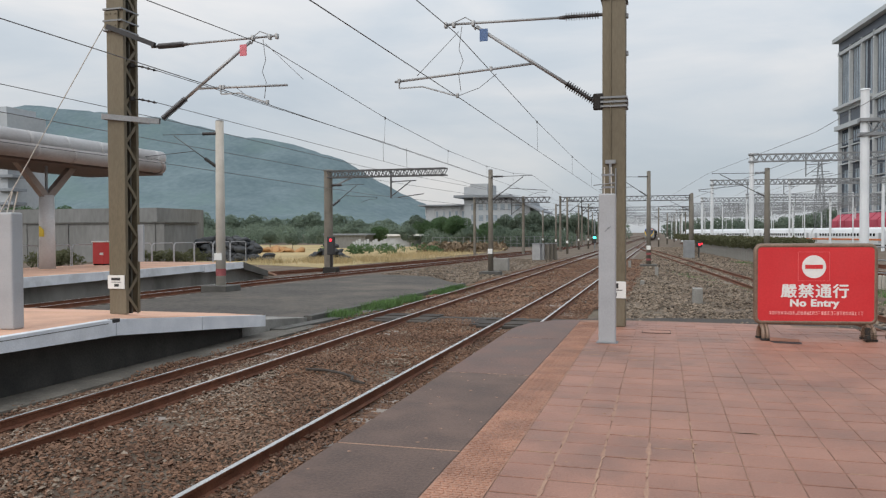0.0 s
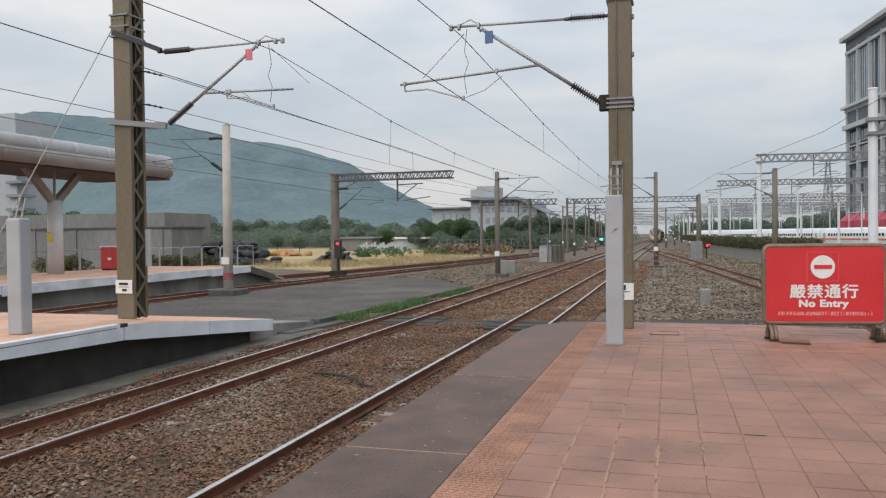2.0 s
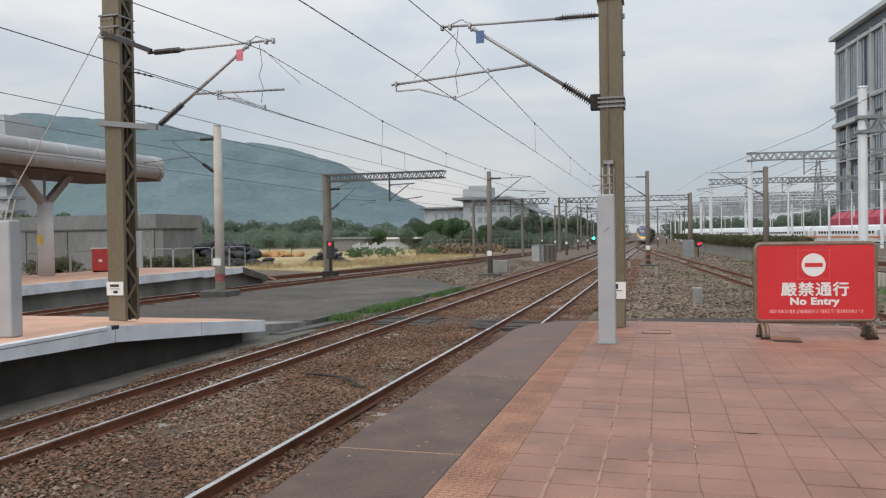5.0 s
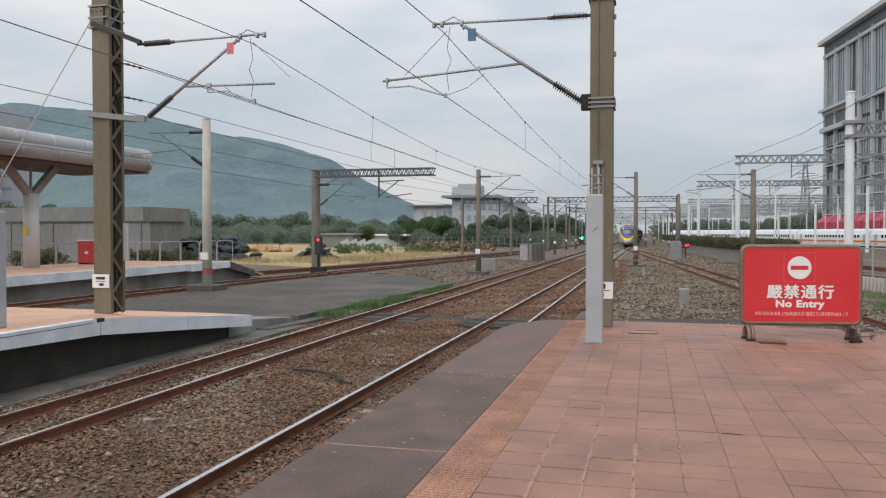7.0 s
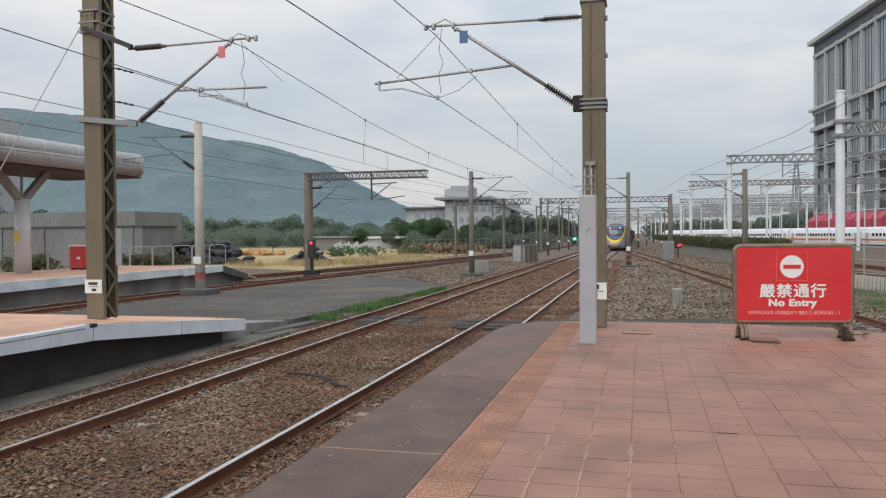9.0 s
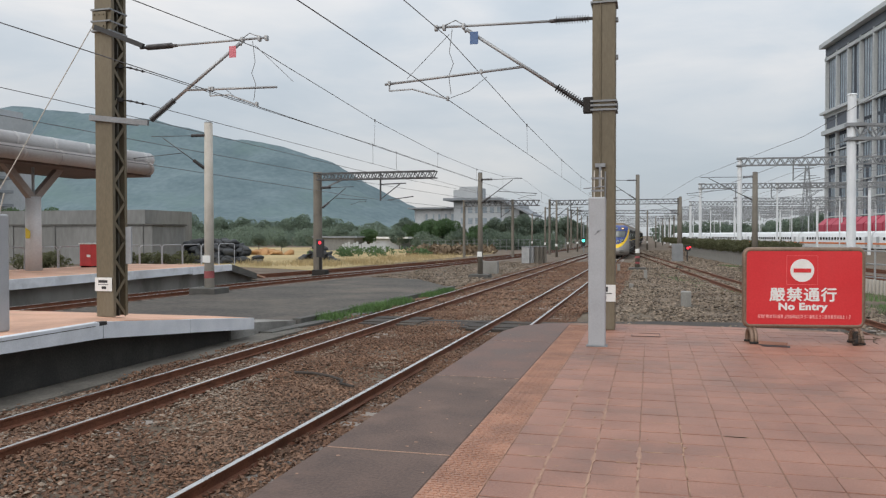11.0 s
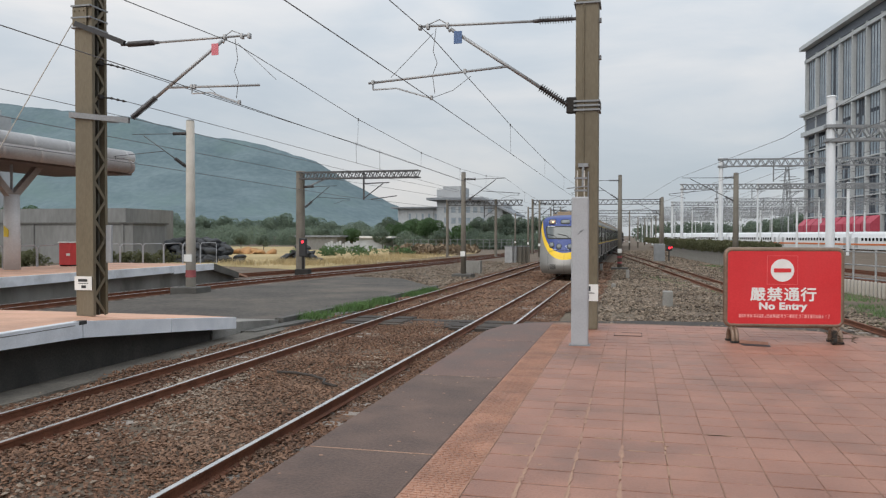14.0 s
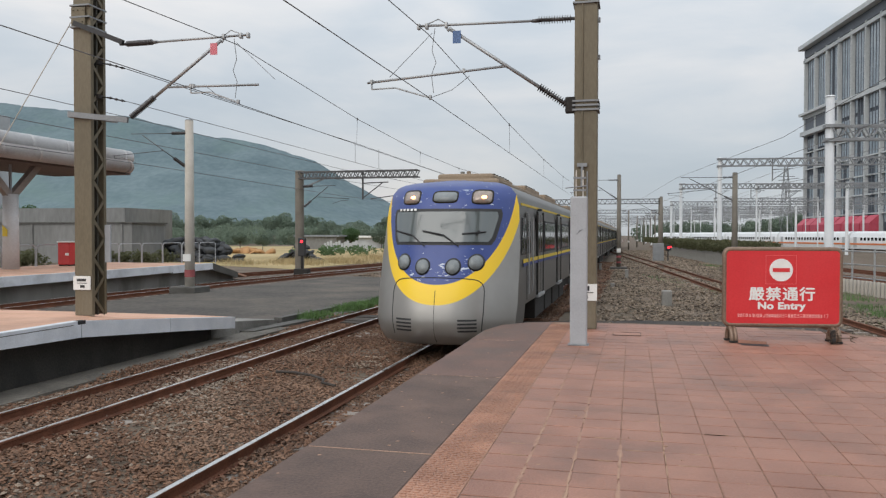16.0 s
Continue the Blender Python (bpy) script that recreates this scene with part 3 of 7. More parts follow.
def steel_mast(at, h, label, w=0.34, material=M_BPOLE, block=True, group="overhead line masts"):
    p = thing("mast", at, label, "mast", group)
    bm = B()
    rod(bm, (0, 0, -0.2), (0, 0, h), w / 2, w / 2 * 0.8, 12)
    part("shaft", bm, material, p, smooth=True)
    bm = B()
    rod(bm, (0, 0, h), (0, 0, h + 0.05), w / 2 * 0.85, w / 2 * 0.5, 12)
    part("cap", bm, M_TRUSS, p)
    bm = B()
    box(bm, -w * 0.42, w * 0.42, -w / 2 - 0.03, -w / 2 + 0.02, 1.28, 1.58)
    part("number_plate", bm, M_WHITE, p, "white number plate")
    if block:
        bm = B()
        box(bm, -0.6, 0.6, -0.6, 0.6, -0.3, 0.22, 0.03)
        part("foundation", bm, M_DCONC, p, "dark concrete footing")
    return p


POLE_Y = 13.05
# the two supports at the platform ends
cantilever((-0.93, POLE_Y - 0.12, 0), -1, "galvanised bracket with ribbed insulators and a blue plate", 2.62, 5.03, 3.62, plate=M_BLUE_PLATE, root=0.03)
cantilever((-9.3, POLE_Y - 0.12, 0), 1, "galvanised bracket with dark insulators and a faded red plate", 2.62, 5.07, 3.68, plate=M_PINK_PLATE, reg=2.8, joint=0.4, arm=1.45)
lattice_pole((-10.07, POLE_Y, -0.02), "olive painted lattice steel mast on the opposite platform")
steel_mast((-0.9, 59, GROUND), 5.93 - GROUND, "brown steel mast beside the main track")
steel_mast((-9.95, 46.5, GROUND), 5.31 - GROUND, "grey brown mast on a concrete footing beside the tracks")
steel_mast((-18.0, 29.5, -0.88), 6.28 + 0.88, "pale concrete mast on a dark footing in the asphalt yard", 0.42, M_POLEC)
cantilever((-0.84, 58.9, 0.55), -1, "dark bracket with insulators on a brown mast", 2.7, 5.0, 3.6, 1.3, False)
cantilever((-10.0, 46.4, -0.1), 1, "dark bracket with insulators over the second track", 2.6, 5.0, 3.6, 1.3, False)
cantilever((-17.94, 29.4, 0.75), -1, "thin dark bracket with insulators on a pale mast", 2.75, 5.0, 3.6, 1.1, False)
M_BAND = mat("faded_red_band", (0.24, 0.05, 0.055), (0.36, 0.12, 0.12), 5, 30, 0.8)
for mast_name, red_z, red_h, red_r in (("mast.002", 0.62, 0.3, 0.21), ("mast", 0.9, 0.16, 0.169), ("mast", 0.5, 0.14, 0.171)):
    bm = B()
    rod(bm, (0, 0, red_z), (0, 0, red_z + red_h), red_r + 0.002, red_r + 0.0005, 12)
    part("red_band", bm, M_BAND, bpy.data.objects[mast_name], "red painted band")
catenary_run(0, 0, [(-33, -3.5, -3.5), (12.95, -3.34, -3.37), (58.9, -3.5, -3.45), (105, -3.7, -3.6), (151, -3.6, -3.6), (250, -3.6, -3.6), (420, -3.6, -3.6)], 3.84, 4.92, 0.42, "contact wire, messenger and droppers above the platform track")
catenary_run(0, 0, [(-33, -7.2, -7.2), (12.95, -6.98, -6.95), (46.4, -7.4, -7.4), (92, -7.7, -7.6), (140, -7.4, -7.5), (250, -7.5, -7.5), (420, -7.5, -7.5)], 3.9, 4.95, 0.6, "contact wire, messenger and droppers above the second track")
wire("anchor_wire", [(-9.7, 13.5, 4.78), (-9.65, 27, 4.8), (-9.75, 46.4, 4.75)], 0.008, M_WIRE, "tensioned anchor wire running from the lattice mast")
wire("anchor_wire", [(-9.7, 13.5, 4.14), (-9.65, 27, 4.11), (-9.75, 46.4, 4.1)], 0.007, M_WIRE, "lower anchor wire running from the lattice mast")
for hook_y in (26.7, 29.4):
    wire("link_wire", [(-9.66, hook_y, 4.86), (-9.65, hook_y, 4.11)], 0.007, M_WIRE, "short link between two anchor wires")


# ---- the arriving train ----
def livery_material():
    """Stainless grey shell with a yellow swoosh round a blue mask, laid out in the car's own metres."""
    m = bpy.data.materials.new("cab_livery_paint")
    m.use_nodes = True
    nt = m.node_tree
    b = nt.nodes["Principled BSDF"]
    ln = nt.links.new
    tc = nt.nodes.new("ShaderNodeTexCoord")
    sp = nt.nodes.new("ShaderNodeSeparateXYZ")
    ln(tc.outputs["Object"], sp.inputs[0])

    def op(kind, a, c, clamp=False):
        n = nt.nodes.new("ShaderNodeMath")
        n.operation, n.use_clamp = kind, clamp
        for i, v in enumerate((a, c)):
            if v is None:
                continue
            if isinstance(v, (int, float)):
                n.inputs[i].default_value = v
            else:
                ln(v, n.inputs[i])
        return n.outputs[0]

    x, z = sp.outputs["X"], sp.outputs["Z"]
    dz = op("MAXIMUM", op("SUBTRACT", 3.46, z), 0.0)

    def mask(a, h):
        u = op("POWER", op("ABSOLUTE", op("DIVIDE", x, a), None), 2.2)
        v = op("POWER", op("DIVIDE", dz, h), 2.2)
        return op("MULTIPLY", op("SUBTRACT", 1.0, op("ADD", u, v)), 60.0, True)

    outer, inner = mask(1.47, 2.44), mask(1.335, 2.06)
    nz = nt.nodes.new("ShaderNodeTexNoise")
    nz.inputs["Scale"].default_value, nz.inputs["Detail"].default_value = 7.0, 9
    mp = nt.nodes.new("ShaderNodeMapping")
    mp.inputs["Scale"].default_value = (0.8, 0.8, 2.2)
    ln(tc.outputs["Object"], mp.inputs["Vector"])
    ln(mp.outputs[0], nz.inputs["Vector"])
    nz.inputs["Roughness"].default_value = 0.62
    # chipped paint gathers round the lower lamps and the headlamps
    wear = op("MULTIPLY", op("SUBTRACT", 1.0, op("ABSOLUTE", op("DIVIDE", op("SUBTRACT", z, 1.66), 0.3), None)), 0.115, True)
    wear = op("ADD", wear, op("MULTIPLY", op("SUBTRACT", 1.0, op("ABSOLUTE", op("DIVIDE", op("SUBTRACT", z, 3.1), 0.25), None)), 0.045, True))
    chip = op("MULTIPLY", op("SUBTRACT", op("ADD", nz.outputs["Fac"], wear), 0.645), 30.0, True)
    dirt = nt.nodes.new("ShaderNodeTexNoise")
    dirt.inputs["Scale"].default_value, dirt.inputs["Detail"].default_value = 2.2, 6
    ln(tc.outputs["Object"], dirt.inputs["Vector"])

    def blend(f, a, c):
        n = nt.nodes.new("ShaderNodeMix")
        n.data_type = "RGBA"
        for i, v in ((0, f), (6, a), (7, c)):
            if isinstance(v, tuple):
                n.inputs[i].default_value = (*v, 1)
            else:
                ln(v, n.inputs[i])
        return n.outputs[2]

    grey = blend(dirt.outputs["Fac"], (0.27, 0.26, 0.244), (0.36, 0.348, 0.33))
    blue = blend(chip, blend(dirt.outputs["Fac"], (0.028, 0.05, 0.20), (0.045, 0.078, 0.27)), (0.52, 0.58, 0.66))
    col = blend(inner, blend(outer, grey, (0.88, 0.58, 0.02)), blue)
    ln(col, b.inputs["Base Color"])
    b.inputs["Roughness"].default_value = 0.34
    ln(op("MULTIPLY", op("SUBTRACT", 1.0, outer), 0.45), b.inputs["Metallic"])
    return m


M_LIVERY = livery_material()
# car sides have a much darker base than the cab front's grey
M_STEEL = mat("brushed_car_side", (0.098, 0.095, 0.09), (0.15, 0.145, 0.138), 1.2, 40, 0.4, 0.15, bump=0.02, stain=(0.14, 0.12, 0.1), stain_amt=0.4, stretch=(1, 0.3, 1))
M_ROOF = mat("dusty_roof", (0.22, 0.165, 0.115), (0.32, 0.25, 0.18), 1.5, 30, 0.85, bump=0.1)
M_GLASS = glass("dark_window_glass", (0.016, 0.018, 0.02), 0.08, 0.3, 0.0)
M_WSCR = glass("windscreen_glass", (0.085, 0.10, 0.10), 0.12)
M_YEL = mat("yellow_stripe_paint", (0.66, 0.47, 0.03), (0.76, 0.55, 0.05), 3, 40, 0.5, bump=0.0)
M_BLU = mat("blue_stripe_paint", (0.04, 0.06, 0.2), (0.06, 0.08, 0.26), 3, 40, 0.5, bump=0.0)
M_GREYD = mat("grey_lens", (0.17, 0.19, 0.195), (0.25, 0.27, 0.275), 5, 60, 0.2, bump=0.0)
M_LAMP = glow("warm_headlamp", (1.0, 0.42, 0.17), 5.0)
M_LAMPD = mat("lamp_reflector", (0.3, 0.24, 0.2), (0.42, 0.35, 0.3), 6, 60, 0.2, 0.4, bump=0.0)

# half width of the car body by height over the rail
ROOF = 3.52
SECTION = [(0.24, 1.22), (0.34, 1.34), (0.6, 1.41), (1.0, 1.44), (1.5, 1.44), (2.1, 1.435), (2.6, 1.41), (2.95, 1.385), (3.2, 1.32), (3.36, 1.18), (3.45, 0.94), (3.5, 0.6), (ROOF, 0.0)]
NOSE = [(0.24, 0.46), (0.34, 0.22), (0.48, 0.07), (0.66, 0.0), (0.9, 0.03), (1.15, 0.09), (1.36, 0.16), (1.6, 0.26), (2.2, 0.53), (2.85, 0.83), (3.15, 1.0), (3.36, 1.25), (3.45, 1.55), (3.5, 1.95), (ROOF, 2.3)]


def along(table, z):
    for (z0, a), (z1, b) in zip(table, table[1:]):
        if z <= z1:
            f = (z - z0) / (z1 - z0)
            return a + f * (b - a)
    return table[-1][1]


def soft(table, z):
    return (along(table, z - 0.06 if z > 0.3 else z) + along(table, z) + along(table, min(ROOF, z + 0.06))) / 3


def face_y(x, z):
    k = 1.05 - 0.12 * max(0, z - 1.5)
    return soft(NOSE, z) + k * (abs(x) / 1.44) ** 2.7


def face_at(x, z, out=0.0):
    return (x, face_y(x, z) - out, z)


def face_patch(bm, x0, x1, z0, z1, out, nx=8, nz=4, round_=0.0, squeeze=0.0):
    """A panel that lies on the curved cab front."""
    rows = []
    for j in range(nz + 1):
        z = z0 + (z1 - z0) * j / nz
        f = j / nz
        sq = 1 - squeeze * (1 - f)
        cut = round_ * (1 - min(1, 4 * min(f, 1 - f))) ** 2
        rows.append([bm.verts.new(face_at(((x0 + x1) / 2) + ((x0 + cut + (x1 - x0 - 2 * cut) * i / nx) - (x0 + x1) / 2) * sq, z, out)) for i in range(nx + 1)])
    for a, b in zip(rows, rows[1:]):
        for i in range(nx):
            bm.faces.new((a[i], a[i + 1], b[i + 1], b[i]))


def soft_box(bm, x, z, rx, rz, out, seg=28, depth=0.03, power=0.5):
    """A rounded rectangle lying on the cab front."""
    ang = [2 * math.pi * i / seg for i in range(seg)]
    at = [(math.copysign(abs(math.cos(a)) ** power, math.cos(a)), math.copysign(abs(math.sin(a)) ** power, math.sin(a))) for a in ang]
    ring0 = [bm.verts.new(face_at(x + rx * u, z + rz * v, out)) for u, v in at]
    ring1 = [bm.verts.new(face_at(x + rx * 1.03 * u, z + rz * 1.03 * v, out - depth)) for u, v in at]
    c = bm.verts.new(face_at(x, z, out))
    for i in range(seg):
        j = (i + 1) % seg
        bm.faces.new((ring0[i], ring0[j], c))
        bm.faces.new((ring1[i], ring1[j], ring0[j], ring0[i]))


def disc(bm, x, z, rx, rz, out, seg=20, depth=0.03):
    ring0 = [bm.verts.new(face_at(x + rx * math.cos(a), z + rz * math.sin(a), out)) for a in [2 * math.pi * i / seg for i in range(seg)]]
    ring1 = [bm.verts.new(face_at(x + rx * 1.02 * math.cos(a), z + rz * 1.02 * math.sin(a), out - depth)) for a in [2 * math.pi * i / seg for i in range(seg)]]
    c = bm.verts.new(face_at(x, z, out + 0.02))
    for i in range(seg):
        j = (i + 1) % seg
        bm.faces.new((ring0[i], ring0[j], c))
        bm.faces.new((ring1[i], ring1[j], ring0[j], ring0[i]))


def body_shell(bm, y0_of, y1, steps=(0.5, 2.0)):
    """Side and roof skin of a car from a front edge to y1."""
    prof = [(w, z) for z, w in SECTION] + [(-w, z) for z, w in SECTION[-2::-1]]
    rows = []
    front = [(x, y0_of(x, z), z) for x, z in prof]
    rows.append([bm.verts.new(p) for p in front])
    for y in (3.0, y1):
        rows.append([bm.verts.new((x, y, z)) for x, z in prof])
    for a, b in zip(rows, rows[1:]):
        for i in range(len(prof) - 1):
            bm.faces.new((a[i], a[i + 1], b[i + 1], b[i]))
    return rows


def side_fittings(car, first, length, cab):
    """Doors, windows, stripes and underframe of one car."""
    doors = [4.9, 9.95, 15.0] if cab else [2.6, 7.65, 12.7, 17.75]
    for s in (-1, 1):
        bm = B()
        box(bm, s * 1.464 - 0.006, s * 1.464 + 0.006, first - (1.2 if cab else 0), length - 0.15, 1.78, 1.86)
        part("yellow_stripe", bm, M_YEL, car)
        bm = B()
        box(bm, s * 1.464 - 0.006, s * 1.464 + 0.006, first - (1.2 if cab else 0), length - 0.15, 1.71, 1.772)
        part("blue_stripe", bm, M_BLU, car)
        bm = B()
        box(bm, s * 1.383 - 0.008, s * 1.383 + 0.008, first - (1.0 if cab else 0), length - 0.1, 2.98, 3.03)
        part("roof_edge_stripe", bm, M_YEL, car)
        for d in doors:
            bm = B()
            box(bm, s * 1.44 - 0.016, s * 1.44 + 0.016, d - 0.55, d + 0.55, 0.98, 2.86, 0.006)
            door = part("door", bm, M_STEEL, car, "sliding double door")
            for k in (-1, 1):
                bm = B()
                box(bm, s * 1.456 - 0.004, s * 1.456 + 0.004, d + k * 0.27 - 0.17, d + k * 0.27 + 0.17, 1.93, 2.66, 0.003)
                part("door_window", bm, M_GLASS, door)
                # dark strips either side paint the shade of the door recess
                bm = B()
                box(bm, s * 1.455 - 0.022, s * 1.455 + 0.022, d + k * 0.6 - 0.05, d + k * 0.6 + 0.05, 0.95, 2.92, 0.01)
                part("jamb", bm, M_UNDER, door, "dark strip painting the shade of the recessed door")
            bm = B()
            box(bm, s * 1.458 - 0.003, s * 1.458 + 0.003, d - 0.012, d + 0.012, 1.0, 2.84)
            part("door_seam", bm, M_BLACK, door)
            bm = B()
            box(bm, s * 1.44 - 0.07, s * 1.44 + 0.07, d - 0.6, d + 0.6, 0.88, 0.96, 0.01)
            part("door_step", bm, M_GALV, door, "pale worn door step")
            bm = B()
            box(bm, s * 1.44 - 0.05, s * 1.44 + 0.05, d - 0.12, d + 0.12, 2.94, 3.0, 0.015)
            part("door_lamp", bm, M_BLACK, door)
        ends = doors + ([] if not cab else [20.1])
        for a, c in [(p + 1.1, q - 1.35) for p, q in zip(ends, ends[1:])] + ([(0.75, 1.6), (18.7, 19.6)] if not cab else []):
            c = min(c, length - 0.4)
            k = 2 if c - a > 1.5 else 1
            bm = B()
            box(bm, s * 1.44 - 0.014, s * 1.44 + 0.014, a - 0.06, c + 0.06, 1.93, 2.72, 0.01)
            frame_ob = part("window_frame", bm, M_BLACK, car, "black window surround")
            for i in range(k):
                u0, u1 = a + (c - a) * i / k + 0.02, a + (c - a) * (i + 1) / k - 0.03
                bm = B()
                box(bm, s * 1.446 - 0.012, s * 1.446 + 0.012, u0, u1, 1.98, 2.67, 0.005)
                part("window", bm, M_GLASS, frame_ob, "dark tinted side window")
    bm = B()
    box(bm, -1.05, 1.05, first + 1.2, length - 0.4, 0.55, 0.9)
    for a, c in ((5.2, 7.2), (7.5, 9.2), (9.6, 11.6), (12.0, 13.6)):
        box(bm, -1.3, 1.3, a, c, 0.28, 0.85, 0.03)
    part("underframe", bm, M_UNDER, car, "equipment boxes under the floor, near black with painted shade")
    for yb in (3.3, 16.6):
        bm = B()
        box(bm, -1.05, 1.05, yb - 1.5, yb + 1.5, 0.38, 0.6, 0.04)
        bogie = part("bogie", bm, M_UNDER, car)
        for yy in (-1.05, 1.05):
            bm = B()
            for s in (-1, 1):
                rod(bm, (s * 0.5, yb + yy, 0.42), (s * 0.63, yb + yy, 0.42), 0.415, seg=24)
            rod(bm, (-0.6, yb + yy, 0.42), (0.6, yb + yy, 0.42), 0.08)
            part("wheelset", bm, M_UNDER, bogie)
    for y0, y1, h in ((2.9 if cab else 3.6, 5.8 if cab else 6.6, 3.73 if cab else 3.78), (8.4, 11.8, 3.8), (13.8, 17.4, 3.8)):
        bm = B()
        box(bm, -0.64, 0.64, y0, y1, 3.38, h, 0.06)
        ac = part("roof_unit", bm, M_ROOF, car, "tan air conditioning unit on the roof")
        bm = B()
        for i in range(6):
            box(bm, -0.6, 0.6, y0 + 0.4 + i * 0.4, y0 + 0.5 + i * 0.4, h, h + 0.02)
        part("grille", bm, M_UNDER, ac)


def head_car():
    car = thing("driving_car", (TRACK_A, 100, RAIL), "grey commuter train driving car with blue and yellow front", "train", "train cars")
    bm = B()
    nz, nx = 60, 40
    rows = []
    for j in range(nz + 1):
        z = 0.24 + (ROOF - 0.005 - 0.24) * j / nz
        w = along(SECTION, z)
        rows.append([bm.verts.new((w * math.sin(math.pi / 2 * (2 * i / nx - 1)), face_y(w * math.sin(math.pi / 2 * (2 * i / nx - 1)), z), z)) for i in range(nx + 1)])
    for a, b in zip(rows, rows[1:]):
        for i in range(nx):
            bm.faces.new((a[i], a[i + 1], b[i + 1], b[i]))
    bmesh.ops.recalc_face_normals(bm, faces=bm.faces[:])
    part("cab_front", bm, M_LIVERY, car, "blue cab mask framed by a yellow swoosh", True)
    bm = B()
    zs = [0.24 + (ROOF - 0.005 - 0.24) * j / nz for j in range(nz + 1)]
    for s in (-1, 1):
        rr = []
        for z in zs:
            w = along(SECTION, z)
            y0 = face_y(w, z)
            rr.append([bm.verts.new((s * w, y, z)) for y in (y0, y0 + 0.5 * (2.3 - y0), 2.3, 3.4, 20.0)])
        for j, (a, b) in enumerate(zip(rr, rr[1:])):
            for i in range(4 if zs[j] > 0.88 else 2):
                bm.faces.new((a[i], a[i + 1], b[i + 1], b[i]))
    back = [bm.verts.new((w, 20.0, z)) for z, w in SECTION] + [bm.verts.new((-w, 20.0, z)) for z, w in SECTION[-2::-1]]
    bm.faces.new(back)
    bmesh.ops.recalc_face_normals(bm, faces=bm.faces[:])
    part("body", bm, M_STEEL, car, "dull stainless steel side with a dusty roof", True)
    bm = B()
    box(bm, -0.85, 0.85, 2.4, 20.0, 3.42, 3.58, 0.05)
    part("roof_cover", bm, M_ROOF, car)
    # windscreen with rubber surround
    bm = B()
    face_patch(bm, -1.15, 1.15, 2.16, 2.88, 0.006, 16, 8, 0.06, 0.12)
    ws = part("windscreen_seal", bm, M_BLACK, car, "black rubber windscreen surround", True)
    bm = B()
    face_patch(bm, -1.08, 1.08, 2.22, 2.82, 0.03, 16, 8, 0.05, 0.12)
    part("windscreen", bm, M_WSCR, ws, "grey reflective windscreen", True)
    for x0, x1 in ((-0.9, -0.3), (-0.25, 0.38), (0.86, 0.42)):
        bm = B()
        low = 2.14 if x1 > x0 else 2.38
        pipe(bm, [face_at(x0, 2.42, 0.06), face_at((x0 + x1) / 2, 2.36 if x1 > x0 else 2.4, 0.07), face_at(x1, low, 0.04)], 0.014)
        bar(bm, face_at(x0 - 0.12, 2.44, 0.05), face_at(x0 + 0.4 * (x1 - x0), 2.36, 0.05), 0.02, 0.03)
        part("wiper", bm, M_BLACK, car, "black windscreen wiper")
    for x in (-0.73, 0.73):
        bm = B()
        soft_box(bm, x, 3.12, 0.205, 0.155, 0.008)
        h = part("headlight", bm, M_UNDER, car, "rounded headlamp with a dark seal", True)
        bm = B()
        soft_box(bm, x, 3.12, 0.175, 0.125, 0.016)
        part("reflector", bm, M_LAMPD, h, "brown grey reflector", True)
        bm = B()
        disc(bm, x + 0.035, 3.115, 0.05, 0.035, 0.03, 14)
        part("bulb", bm, M_LAMP, h, "lit warm bulb", True)
    bm = B()
    soft_box(bm, 0, 3.12, 0.265, 0.13, 0.008)
    seal = part("panel_seal", bm, M_UNDER, car, "dark rubber seal", True)
    bm = B()
    soft_box(bm, 0, 3.12, 0.235, 0.1, 0.016)
    part("destination_panel", bm, M_GREYD, seal, "blank grey destination window", True)
    for x in (-0.72, -0.3, 0.3, 0.72):
        z = 1.83 if abs(x) > 0.5 else 1.75
        bm = B()
        disc(bm, x, z, 0.155, 0.165, 0.012)
        r = part("lamp_rim", bm, M_BLACK, car, "dark lamp rim", smooth=True)
        bm = B()
        disc(bm, x, z, 0.125, 0.135, 0.03)
        part("lamp_lens", bm, M_GREYD, r, "round grey lamp lens", True)
    # coupler cover outlined by a dark gap, with slotted vents
    bm = B()
    edge = [(-0.86, 0.45), (-0.9, 0.9), (-0.9, 1.28), (-0.885, 1.36), (-0.85, 1.43), (-0.79, 1.48), (-0.7, 1.51), (-0.4, 1.535), (0, 1.54), (0.4, 1.535), (0.7, 1.51), (0.79, 1.48), (0.85, 1.43), (0.885, 1.36), (0.9, 1.28), (0.9, 0.9), (0.86, 0.45)]
    pts = []
    for (xa, za), (xb, zb) in zip(edge, edge[1:]):
        for i in range(5):
            pts.append(face_at(xa + (xb - xa) * i / 5, za + (zb - za) * i / 5, 0.0))
    tube(bm, pts, 0.01, 6)
    part("coupler_cover_gap", bm, M_BLACK, car)
    bm = B()
    pipe(bm, [face_at(0, 0.3 + 0.1 * i, -0.002) for i in range(11)], 0.006, 5)
    part("nose_seam", bm, M_UNDER, car)
    for x in (-0.62, 0.62):
        for i in range(4):
            bm = B()
            face_patch(bm, x - 0.17, x + 0.17, 0.52 + i * 0.07, 0.555 + i * 0.07, 0.006, 4, 1)
            part("vent_slot", bm, M_BLACK, car)
    bm = B()
    for i in range(5):
        face_patch(bm, -0.98 + i * 0.09, -0.925 + i * 0.09, 2.84, 2.885, 0.036, 1, 1)
    part("fleet_number", bm, M_WHITE, car, "row of plain white marks")
